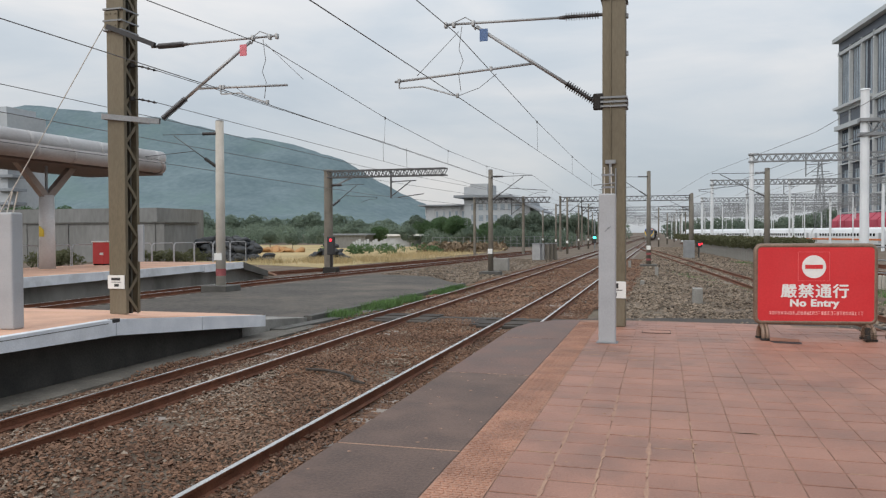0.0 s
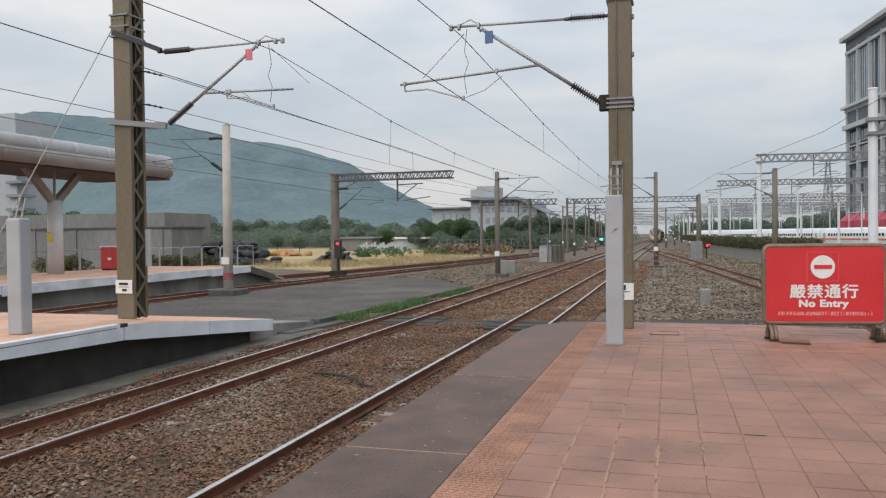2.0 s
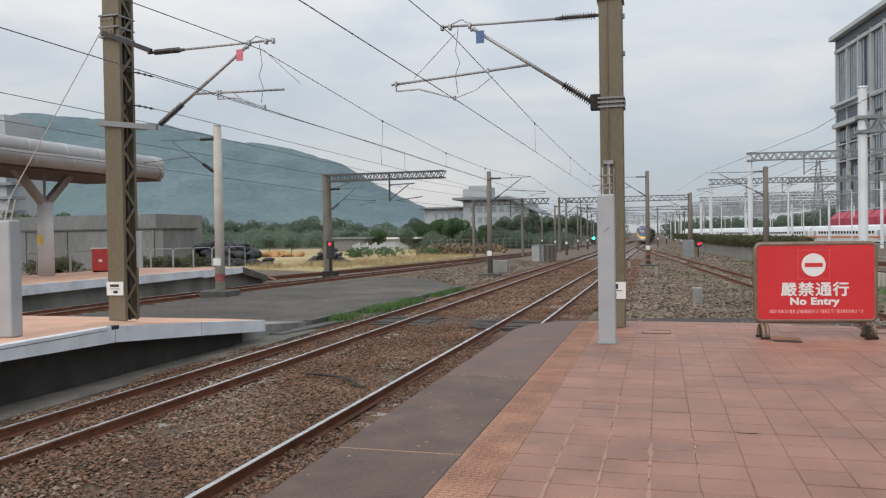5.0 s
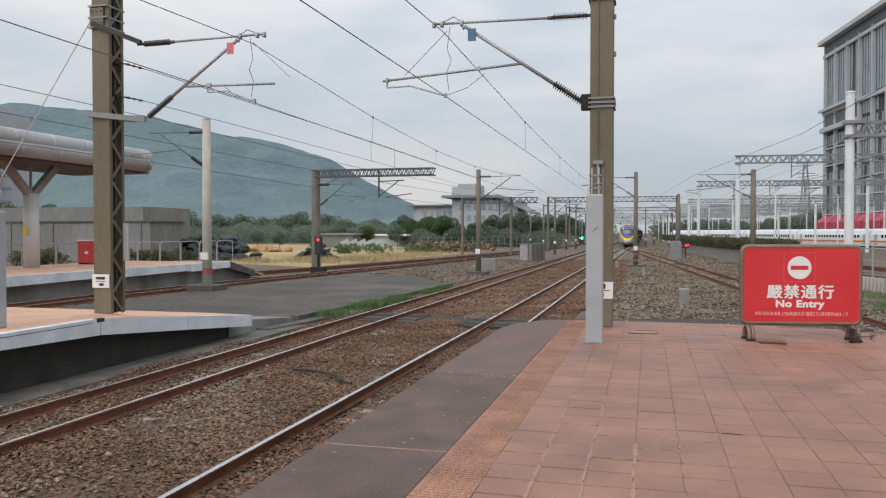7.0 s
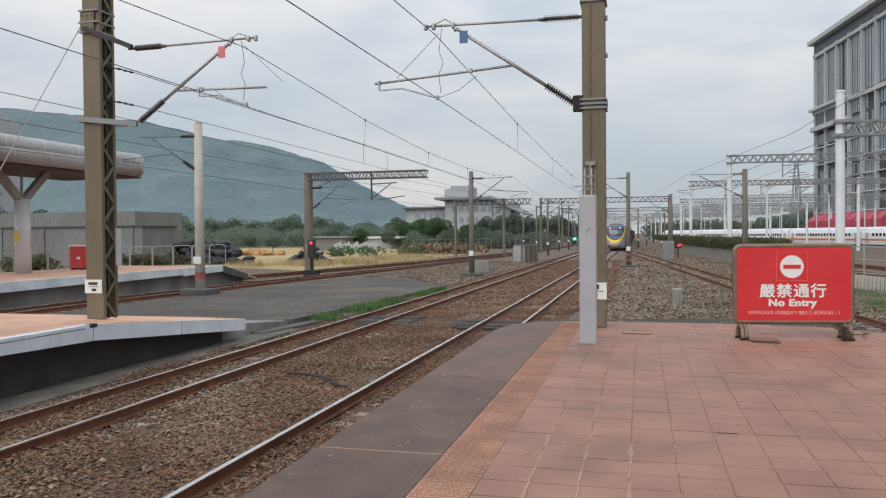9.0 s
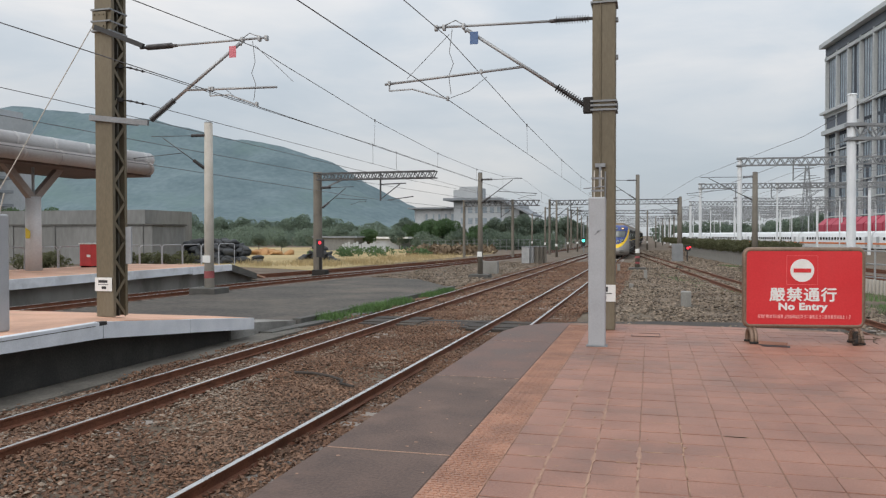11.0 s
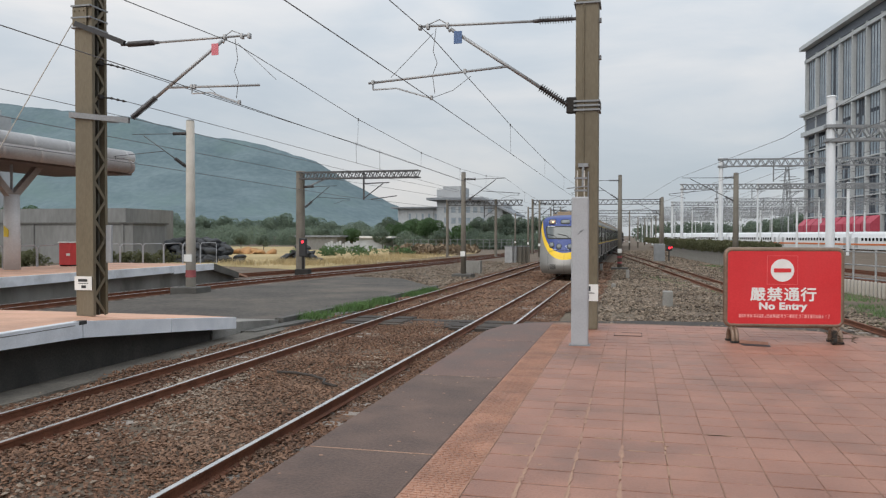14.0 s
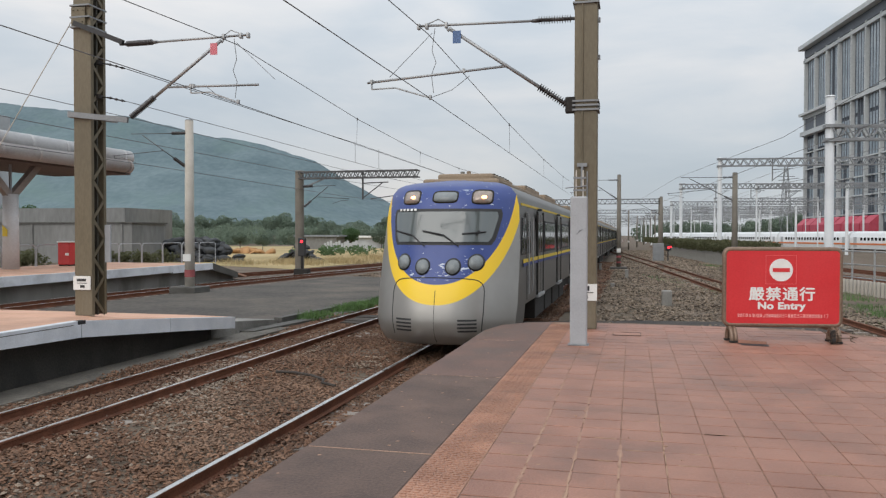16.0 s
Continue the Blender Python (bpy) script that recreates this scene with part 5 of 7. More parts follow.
# ---- far side platforms ----
def left_platform():
    xe, top = -9.35, 0.0
    bm = B()
    # surface with the end ramp, in three long panels across
    ys = [(-8, 0.0), (11.8, 0.0), (12.7, -0.045), (14.6, -0.235), (17.3, -0.48)]
    xs = [xe, -10.4, -13, -17.6]
    rows = [[bm.verts.new((x, y, z if k == 0 or y < 12 else (z + (0.05 if y < 13 else 0.02)))) for k, x in enumerate(xs)] for y, z in ys]
    for a, b in zip(rows, rows[1:]):
        for i in range(3):
            bm.faces.new((a[i], a[i + 1], b[i + 1], b[i]))
    low = bmesh.ops.extrude_face_region(bm, geom=bm.faces[:])["geom"]
    bmesh.ops.translate(bm, verts=[v for v in low if isinstance(v, bmesh.types.BMVert)], vec=(0, 0, -0.12))
    bmesh.ops.recalc_face_normals(bm, faces=bm.faces[:])
    p = solid("platform_far", bm, mat("orange_paving", (0.54, 0.30, 0.195), (0.70, 0.43, 0.31), 1.2, 40, 0.75, bump=0.15, stain=(0.26, 0.17, 0.13), stain_amt=0.5), "opposite platform paved in orange tiles with an end ramp", "platform", kind="structure")
    for (ya, za, ta), (yb, zb, tb) in zip([(-8, 0, .2), (3, 0, .2), (6, 0, .21), (9, 0, .22), (11.8, 0, .28), (14.5, -0.235, .27)], [(3, 0, .2), (6, 0, .21), (9, 0, .22), (11.8, 0, .28), (14.5, -0.235, .27), (17.25, -0.485, .26)]):
        bm = B()
        v = [bm.verts.new(c) for c in ((xe + 0.05, ya + 0.01, za + 0.012), (xe + 0.05, yb - 0.01, zb + 0.012), (xe + 0.05, yb - 0.01, zb - tb), (xe + 0.05, ya + 0.01, za - ta), (xe - 0.12, ya + 0.01, za + 0.012), (xe - 0.12, yb - 0.01, zb + 0.012), (xe - 0.12, yb - 0.01, zb - tb), (xe - 0.12, ya + 0.01, za - ta))]
        for f in ((0, 1, 2, 3), (4, 5, 6, 7), (0, 1, 5, 4), (3, 2, 6, 7), (0, 3, 7, 4), (1, 2, 6, 5)):
            bm.faces.new([v[i] for i in f])
        bmesh.ops.recalc_face_normals(bm, faces=bm.faces[:])
        part("edge_block", bm, M_WEDGE, p, "white painted concrete edge block")
    bm = B()
    box(bm, xe - 0.06, xe + 0.054, 11.7, 11.9, -0.05, 0.016, 0.004)
    part("broken_corner", bm, M_BLACK, p, "dark chipped gap in the edge")
    for ya, yb in ((3.05, 5.95), (6.05, 8.95), (9.05, 11.6)):
        bm = B()
        box(bm, xe + 0.046, xe + 0.0535, ya, yb, -0.052, -0.04)
        part("edge_groove", bm, M_DCONC, p, "dark groove along the edge")
    # near-black base puts the shade under the platform edge into the colour
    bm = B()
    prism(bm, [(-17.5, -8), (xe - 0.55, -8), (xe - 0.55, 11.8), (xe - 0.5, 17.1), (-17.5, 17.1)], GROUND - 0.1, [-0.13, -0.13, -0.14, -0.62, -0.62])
    solid("platform_wall_far", bm, mat("shade_dark_concrete", (0.04, 0.039, 0.036), (0.085, 0.08, 0.072), 1.1, 30, 0.85, bump=0.3, stain=(0.02, 0.02, 0.02), stain_amt=0.7), "stained concrete wall under the opposite platform, coloured for shade", "wall", kind="structure")
    bm = B()
    prism(bm, [(xe - 0.45, 17.0), (xe - 0.35, 20.4), (-13.2, 20.4), (-17.4, 17.0)], GROUND - 0.1, [-0.6, -0.87, -0.87, -0.6])
    solid("ramp_toe", bm, M_CONC, "worn grey brown concrete toe of the platform ramp", "ramp", kind="structure")
    bm = B()
    prism(bm, [(xe - 0.3, -8), (xe + 0.38, -8), (xe + 0.46, 19.5), (xe - 0.3, 19.5)], GROUND - 0.05, RAIL - 0.13)
    solid("drain_kerb", bm, mat("stained_drain_shelf", (0.09, 0.082, 0.069), (0.2, 0.18, 0.153), 1.3, 24, 0.9, bump=0.5, stain=(0.04, 0.036, 0.03), stain_amt=0.85), "long dark concrete drain kerb beside the track", "kerb", kind="structure")
    bm = B()
    prism(bm, [(xe - 0.4, 18.3), (xe - 0.0, 18.3), (xe + 0.7, 24), (xe + 0.3, 24)], GROUND - 0.1, RAIL - 0.1)
    solid("concrete_kerb", bm, M_DCONC, "worn concrete kerb at the end of the ramp", "kerb", kind="structure")
    b = thing("guard_post", (-10.05, 10.25, 0), "pale grey painted metal guard casing on the opposite platform", "post")
    bm = B()
    box(bm, -0.14, 0.14, -0.12, 0.12, 0, 1.87, 0.03)
    part("casing", bm, M_GREYPOST, b)
    bm = B()
    rod(bm, (-0.06, 0, 1.87), (0.05, 0, 2.2), 0.012)
    rod(bm, (0.06, 0, 1.87), (0.16, 0, 2.2), 0.012)
    part("cable_end", bm, M_POLEC, b)
    w = thing("anchor_stay", (0, 0, 0), "thin inclined stay wire of the lattice mast", "stay wire")
    bm = B()
    rod(bm, (-10.27, 13.09, 5.93), (-12.76, 11.39, 0.0), 0.009)
    part("stay", bm, M_POLEC, w)
    # lattice mast plates
    m = bpy.data.objects["lattice_mast"]
    bm = B()
    box(bm, -0.2, 0.1, -0.262, -0.225, 5.46, 5.8, 0.008)
    for x in (-0.15, -0.05, 0.05):
        for z in (5.52, 5.74):
            rod(bm, (x, -0.285, z), (x, -0.26, z), 0.014, seg=6)
    part("clamp_plate", bm, M_OLIVE, m, "bolted olive clamp plate")
    # strain fittings of the two anchor wires
    for z in (4.8, 4.16):
        bm = B()
        box(bm, 0.14, 0.24, -0.06, 0.06, z - 0.04, z + 0.04, 0.008)
        rod(bm, (0.22, 0, z), (0.34, 0.2, z - 0.01), 0.012, seg=6)
        fit = part("strain_bracket", bm, M_UNDER, m)
        bm = B()
        insulator(bm, (0.3, 0.1, z), (0.37, 0.55, z - 0.005), 3, 0.028, 0.014)
        part("strain_insulator", bm, M_INS, fit, "small dark strain insulator", True)
    bm = B()
    box(bm, -0.2, 0.17, -0.245, -0.232, 0.49, 0.75)
    pl = part("number_plate", bm, M_WHITE, m, "white number plate with black marks")
    bm = B()
    for x0, x1, z0, z1 in ((-0.12, 0.08, 0.65, 0.70), (-0.12, 0.1, 0.61, 0.62), (-0.05, 0.05, 0.53, 0.58)):
        box(bm, x0, x1, -0.25, -0.2455, z0, z1)
    part("black_mark", bm, M_BLACK, pl)
    for z in (5.42, 5.6, 5.82):
        bm = B()
        box(bm, -0.23, 0.19, -0.27, 0.25, z, z + 0.03)
        part("clamp_band", bm, M_TRUSS, m)
    bm = B()
    bar(bm, (-0.26, -0.27, 3.80), (0.96, -0.2, 3.66), 0.06, 0.1)
    bar(bm, (-0.26, 0.27, 3.80), (0.4, 0.27, 3.73), 0.05, 0.08)
    box(bm, -0.26, -0.21, -0.3, 0.3, 3.74, 3.85)
    part("lower_outrigger", bm, M_TRUSS, m, "grey steel outrigger arm strapped round the mast")
    bm = B()
    bar(bm, (-0.12, -0.28, 5.5), (0.87, -0.2, 5.1), 0.07, 0.09)
    part("upper_outrigger", bm, M_BLACK, m, "dark steel outrigger arm")
    bm = B()
    box(bm, 0.26, 0.38, 0.05, 0.1, 1.0, 1.72, 0.01)
    part("white_panel", bm, M_GREYPOST, m, "narrow pale panel")


def far_platform():
    xe = -21.4
    bm = B()
    rows = []
    for y, z in ((-20, 0), (37.2, 0), (39.9, -0.6), (41, -0.82)):
        rows.append([bm.verts.new((x, y, z)) for x in (xe, -27.8)])
    for a, b in zip(rows, rows[1:]):
        bm.faces.new((a[0], a[1], b[1], b[0]))
    low = bmesh.ops.extrude_face_region(bm, geom=bm.faces[:])["geom"]
    bmesh.ops.translate(bm, verts=[v for v in low if isinstance(v, bmesh.types.BMVert)], vec=(0, 0, -0.1))
    bmesh.ops.recalc_face_normals(bm, faces=bm.faces[:])
    p = solid("platform_third", bm, bpy.data.materials["orange_paving"], "third platform with orange paving behind the tracks", "platform", kind="structure")
    segs = [(-20, 0), (0, 0), (8, 0), (15, 0), (21, 0), (27, 0), (33.5, 0), (37.2, 0), (39.9, -0.6)]
    for (ya, za), (yb, zb) in zip(segs, segs[1:]):
        bm = B()
        v = [bm.verts.new((x, y, z + dz)) for x in (xe + 0.06, xe - 0.1) for y, z, dz in ((ya + .01, za, 0.02), (yb - .01, zb, 0.02), (yb - .01, zb, -0.3), (ya + .01, za, -0.36))]
        for f in ((0, 1, 2, 3), (4, 5, 6, 7), (0, 1, 5, 4), (3, 2, 6, 7), (0, 3, 7, 4), (1, 2, 6, 5)):
            bm.faces.new([v[i] for i in f])
        bmesh.ops.recalc_face_normals(bm, faces=bm.faces[:])
        part("edge_block", bm, M_WEDGE if zb == 0 else M_DCONC, p, "pale blue grey concrete edge block" if zb == 0 else "dark bare concrete ramp edge")
    bm = B()
    prism(bm, [(-27.7, -20), (xe - 0.5, -20), (xe - 0.5, 37.2), (xe - 0.4, 40.2), (-27.7, 40.2)], GROUND - 0.1, [-0.1, -0.1, -0.1, -0.75, -0.75])
    solid("platform_wall_third", bm, M_CONC, "stained concrete wall under the third platform", "wall", kind="structure")
    # hooped railing along its back
    for i in range(16):
        y = 16 + i * 2.05
        r = thing("hoop_railing", (-27.2, y, 0 if y < 36 else -0.12 if y < 38 else -0.6), "pale tubular hoop railing along the platform back", "railing", "hoop railings")
        h = 1.02 if y < 36 else 1.14 if y < 38 else 1.6
        bm = B()
        pipe(bm, [(0, -0.98, 0), (0, -0.98, h - 0.12), (0, -0.86, h), (0, 0.86, h), (0, 0.98, h - 0.12), (0, 0.98, 0)], 0.024, 8)
        part("hoop", bm, M_GREYPOST, r)
        for k in range(0 if y > 27 else 5):
            bm = B()
            rod(bm, (0, -0.7 + k * 0.3, 0.0), (0, -0.7 + k * 0.3, h), 0.012, seg=6)
            part("baluster", bm, M_TRUSS, r)
    b = thing("red_box", (-26.45, 32.6, 0), "red painted metal fire equipment box", "box")
    bm = B()
    box(bm, -0.32, 0.32, -0.3, 0.3, 0.06, 1.12, 0.03)
    part("body", bm, M_REDB, b)
    bm = B()
    box(bm, -0.36, 0.36, -0.34, 0.34, 1.12, 1.18, 0.02)
    part("lid", bm, M_WHITE, b)
    bm = B()
    box(bm, 0.1, 0.3, -0.315, -0.3, 0.5, 0.62)
    part("latch", bm, M_WHITE, b)
    for x in (-0.25, 0.25):
        bm = B()
        box(bm, x - 0.05, x + 0.05, -0.25, 0.25, 0, 0.07)
        part("foot", bm, M_UNDER, b)
    # shelter
    s = thing("platform_shelter", (0, 0, 0), "platform canopy with pale tube beams on branching columns", "canopy")
    # lower tube, struts and soffit have darker, browner base colours than the upper tube
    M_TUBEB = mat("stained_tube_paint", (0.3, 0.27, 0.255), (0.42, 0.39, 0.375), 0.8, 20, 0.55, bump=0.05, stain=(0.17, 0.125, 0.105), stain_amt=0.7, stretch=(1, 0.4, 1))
    M_STRUT = mat("grey_brown_strut_paint", (0.2, 0.165, 0.145), (0.3, 0.26, 0.235), 0.9, 20, 0.7, bump=0.1)
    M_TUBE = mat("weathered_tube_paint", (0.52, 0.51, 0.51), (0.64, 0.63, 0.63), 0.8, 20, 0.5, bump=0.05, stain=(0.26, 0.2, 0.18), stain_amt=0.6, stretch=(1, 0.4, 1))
    for x, z, r in ((-25.15, 5.45, 0.35), (-24.75, 4.93, 0.31)):
        bm = B()
        rod(bm, (x, -20, z), (x, 35.5 if z > 5.4 else 34.6, z), r, seg=24)
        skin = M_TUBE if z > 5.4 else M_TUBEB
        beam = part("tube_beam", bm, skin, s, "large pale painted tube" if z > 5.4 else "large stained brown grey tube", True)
        for y in (x * 2.1 + 1.2 for x in range(1, 17)):
            bm = B()
            rod(bm, (x, y, z), (x, y + 0.16, z), r + 0.012, seg=20)
            part("collar", bm, skin, beam)
    bm = B()
    prism(bm, [(-24.95, -20), (-24.95, 35.4), (-29.5, 35.4), (-29.5, -20)], 4.55, [4.9, 4.9, 5.3, 5.3])
    part("roof_deck", bm, mat("dark_brown_soffit", (0.07, 0.05, 0.043), (0.12, 0.09, 0.078), 0.7, 20, 0.8, bump=0.1), s, "dark brown soffit")
    for y in (8.5, 28.75):
        bm = B()
        rod(bm, (-26.2, y, 0), (-26.2, y, 3.25), 0.34, 0.31, seg=20)
        col = part("column", bm, M_TUBE, s, "round pale concrete column", True)
        for dx, dy in ((0.0, -1.75), (0.0, 1.75)):
            bm = B()
            bar(bm, (-26.2, y, 3.1), (-26.2 + dx, y + dy, 4.75), 0.26, 0.3)
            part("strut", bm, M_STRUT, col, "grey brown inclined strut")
        bm = B()
        rod(bm, (-26.2, y, 3.2), (-26.2, y, 4.7), 0.06)
        part("drain_pipe", bm, M_TRUSS, col)
        bm = B()
        prism(bm, [(0.02, 0), (0.26, 0), (0.26, 0.02), (0.02, 0.02)], 1.42, [1.9, 1.72, 1.72, 1.9])
        part("notice", bm, M_YEL, col, "faded yellow notice", at=(-26.3, y - 0.38, 0))


# ---- asphalt yard, verges ----
def yard():
    bm = B()
    prism(bm, [(-10.0, 18.5), (-9.35, 25), (-9.0, 35.5), (-12.5, 42), (-16.3, 43.5), (-18.1, 30), (-18.6, 18), (-18.6, 5), (-18, 5), (-18, 18.5)], GROUND - 0.05, -0.9)
    solid("asphalt_yard", bm, M_ASPH, "worn dark asphalt yard between the tracks", "asphalt", kind="structure")
    bm = B()
    prism(bm, [(-9.85, 20.5), (-9.6, 20.5), (-9.2, 27), (-8.85, 35.7), (-9.05, 35.7), (-9.4, 27)], GROUND - 0.05, -0.83)
    solid("yard_kerb", bm, M_DCONC, "dark concrete kerb of the asphalt yard", "kerb", kind="structure")


def drain_cover():
    c = thing("drain_cover", (-0.06, 12.35, 0.004), "thin metal rimmed drain cover in the paving", "drain cover")
    bm = B()
    box(bm, -0.2, 0.2, -0.17, 0.17, -0.004, 0.0)
    part("lid", bm, M_TILE_REST, c)
    for x0, x1, y0, y1 in ((-0.21, 0.21, -0.19, -0.178), (-0.1, 0.21, 0.178, 0.188), (-0.21, -0.202, -0.17, 0.05), (0.202, 0.21, -0.17, 0.17)):
        bm = B()
        box(bm, x0, x1, y0, y1, -0.004, 0.006)
        part("rim", bm, M_SLAB, c)


pave()
drain_cover()
broken_tile()
main_mast()
no_entry_sign()
left_platform()
far_platform()
yard()
stones("yard_gravel", 26000, bed_place(-1.3, 7.5, 14.6, 60, GROUND + 0.02, 1.5), (0.03, 0.075), M_GSTONE, "grey brown gravel stones of the yard", 8)
stones("yard_gravel", 15000, bed_place(-1.6, 10.5, 58, 135, GROUND + 0.03, 1.4), (0.06, 0.12), M_GSTONE, "brown grey gravel stones further up the yard", 10)
stones("verge_gravel", 6000, bed_place(-16.5, -9.2, 36, 75, GROUND + 0.02, 1.3), (0.05, 0.08), M_GSTONE, "grey gravel stones beside the tracks", 9)


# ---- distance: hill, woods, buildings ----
# forest green mixed with blue-grey: distance haze painted into the base colour
M_HILL = mat("haze_tinted_forest_hill", (0.082, 0.126, 0.145), (0.137, 0.19, 0.208), 0.012, 0.09, 0.95, bump=0.0, stain=(0.115, 0.178, 0.168), stain_amt=0.6)
M_LEAF = leaf_mat("tree_leaf", (0.075, 0.13, 0.06), (0.13, 0.2, 0.095), 0.2, 0.16)
# the next two leaf colours are paled and greyed to paint in distance haze
M_LEAF_D = leaf_mat("haze_paled_tree_leaf", (0.12, 0.162, 0.128), (0.185, 0.228, 0.165), 0.15, 0.12)
M_LEAF_H = leaf_mat("haze_grey_tree_leaf", (0.165, 0.215, 0.17), (0.22, 0.275, 0.2), 0.05, 0.06)
M_BARK = mat("grey_bark", (0.09, 0.075, 0.06), (0.15, 0.13, 0.10), 3, 30, 0.9, bump=0.3)
M_DRY = mat("dry_grass_field", (0.34, 0.25, 0.115), (0.46, 0.35, 0.18), 0.12, 6, 0.95, bump=0.5, stain=(0.19, 0.20, 0.075), stain_amt=0.7)
M_DRYB = mat("dry_grass_blade", (0.30, 0.24, 0.12), (0.46, 0.36, 0.2), 0.3, 5, 0.9, bump=0.0, island=0.3)
M_GRASS = mat("green_grass_blade", (0.055, 0.115, 0.03), (0.12, 0.21, 0.065), 0.6, 5, 0.8, bump=0.0, island=0.35)
M_BLD = mat("pale_building_wall", (0.38, 0.40, 0.42), (0.48, 0.50, 0.52), 0.1, 1.5, 0.9, bump=0.0, stain=(0.30, 0.31, 0.32), stain_amt=0.4)
M_BLDG2 = mat("grey_building_wall", (0.36, 0.385, 0.41), (0.44, 0.465, 0.49), 0.1, 1.5, 0.9, bump=0.0)
M_SLATE = mat("grey_roof_sheet", (0.18, 0.2, 0.22), (0.25, 0.27, 0.295), 0.2, 3, 0.7, bump=0.0)
M_WALLG = mat("stained_grey_wall", (0.165, 0.165, 0.16), (0.24, 0.24, 0.235), 0.15, 3, 0.9, bump=0.1, stain=(0.10, 0.10, 0.095), stain_amt=0.6, stretch=(1, 1, 0.3))
M_TARP = mat("black_netting", (0.02, 0.022, 0.025), (0.045, 0.048, 0.052), 0.8, 8, 0.7, bump=0.4, island=0.3)
M_ORANGE = mat("orange_soil", (0.33, 0.17, 0.065), (0.44, 0.25, 0.11), 0.6, 6, 0.9, bump=0.3)
M_HEDGE = leaf_mat("ivy_leaf", (0.1, 0.105, 0.055), (0.16, 0.16, 0.09), 0.3, 0.16)
M_FACADE = mat("pale_facade_panel", (0.42, 0.445, 0.455), (0.52, 0.545, 0.555), 0.1, 2, 0.7, bump=0.0)
M_FDARK = mat("dark_facade_panel", (0.085, 0.10, 0.125), (0.125, 0.14, 0.165), 0.1, 2, 0.6, bump=0.0)
M_FGLASS = glass("blue_grey_curtain_glass", (0.1, 0.12, 0.145), 0.1, 0.6, 0.2)
M_FBLIND = mat("pale_blind_behind_glass", (0.2, 0.245, 0.285), (0.34, 0.39, 0.43), 0.3, 2, 0.2, bump=0.0)
M_HSR = mat("white_train_paint", (0.72, 0.74, 0.76), (0.80, 0.82, 0.84), 0.3, 3, 0.35, bump=0.0)
M_HSRO = mat("orange_train_stripe", (0.60, 0.17, 0.05), (0.66, 0.21, 0.07), 0.3, 3, 0.4, bump=0.0)
M_CANOPY = mat("crimson_canopy", (0.42, 0.05, 0.085), (0.52, 0.08, 0.12), 0.3, 3, 0.6, bump=0.0)
M_RLAMP = glow("red_signal_light", (1.0, 0.03, 0.05), 1.8)
M_GLAMP = glow("green_signal_light", (0.05, 0.95, 0.62), 5.0)


def hill():
    # crest heights over the plain, as a smooth run from the far end to the foot
    crest = [(-3153.9, 255), (-2104.88, 262), (-1424.7, 303.57), (-1054.86, 257.67), (-917.07, 222.47), (-720.24, 185.66), (-644.62, 156.91), (-570.69, 119.62), (-498.4, 80.9), (-427.68, 47.5), (-358.5, 20), (-246.45, 4), (-138.31, -3)]
    bm = B()
    x0, x1, nx, ny = crest[0][0], crest[-1][0], 190, 22
    rows = []
    for j in range(ny + 1):
        f = j / ny
        y = 980 + 520 * f + (0 if f < 1 else 0)
        row = []
        for i in range(nx + 1):
            x = x0 + (x1 - x0) * i / nx
            h = along(crest, x)
            up = f ** 1.25 * h
            n = noise.noise(Vector((x * 0.012, y * 0.012, 0))) * 14 + noise.noise(Vector((x * 0.05, y * 0.05, 3))) * 5 + noise.noise(Vector((x * 0.16, y * 0.16, 5))) * 2.5
            row.append(bm.verts.new((x, y, max(-3, up + n * min(1, h / 60) * (0.25 + 0.75 * f * (1.0 if f < 1 else 0.35)) - 2))))
        rows.append(row)
    for x_row in (rows[-1],):
        rows.append([bm.verts.new((v.co.x, 1750, v.co.z * 0.5 - 2)) for v in x_row])
        rows.append([bm.verts.new((v.co.x, 2000, -3)) for v in x_row])
    for a, b in zip(rows, rows[1:]):
        for i in range(nx):
            bm.faces.new((a[i], a[i + 1], b[i + 1], b[i]))
    solid("hill", bm, M_HILL, "long forested hill behind the station, painted in haze colours", "hill", kind="structure", smooth=True)


def leaf_cloud(name, centres, material, n, size, seed, flat=0.8):
    """A crown of many small leaf blades gathered round clump centres (x, y, z, radius)."""
    rng = np.random.default_rng(seed)
    c = np.array(centres, float)
    pick = rng.integers(0, len(c), n)
    d = rng.normal(size=(n, 3))
    d /= np.linalg.norm(d, axis=1)[:, None]
    r = rng.uniform(0.35, 1.0, n) ** 0.5 * c[pick, 3]
    p = c[pick, :3] + d * r[:, None] * np.array([1, 1, flat])
    a = rng.normal(size=(n, 3))
    a /= np.linalg.norm(a, axis=1)[:, None]
    b = np.cross(a, rng.normal(size=(n, 3)))
    b /= np.linalg.norm(b, axis=1)[:, None]
    s = rng.uniform(0.6, 1.3, (n, 1)) * size
    quad = np.stack([p - a * s, p + b * s * 0.55, p + a * s, p - b * s * 0.55], 1).reshape(-1, 3)
    me = bpy.data.meshes.new(name)
    me.from_pydata(quad.tolist(), [], (np.arange(4)[None] + 4 * np.arange(n)[:, None]).tolist())
    me.materials.append(material)
    return me


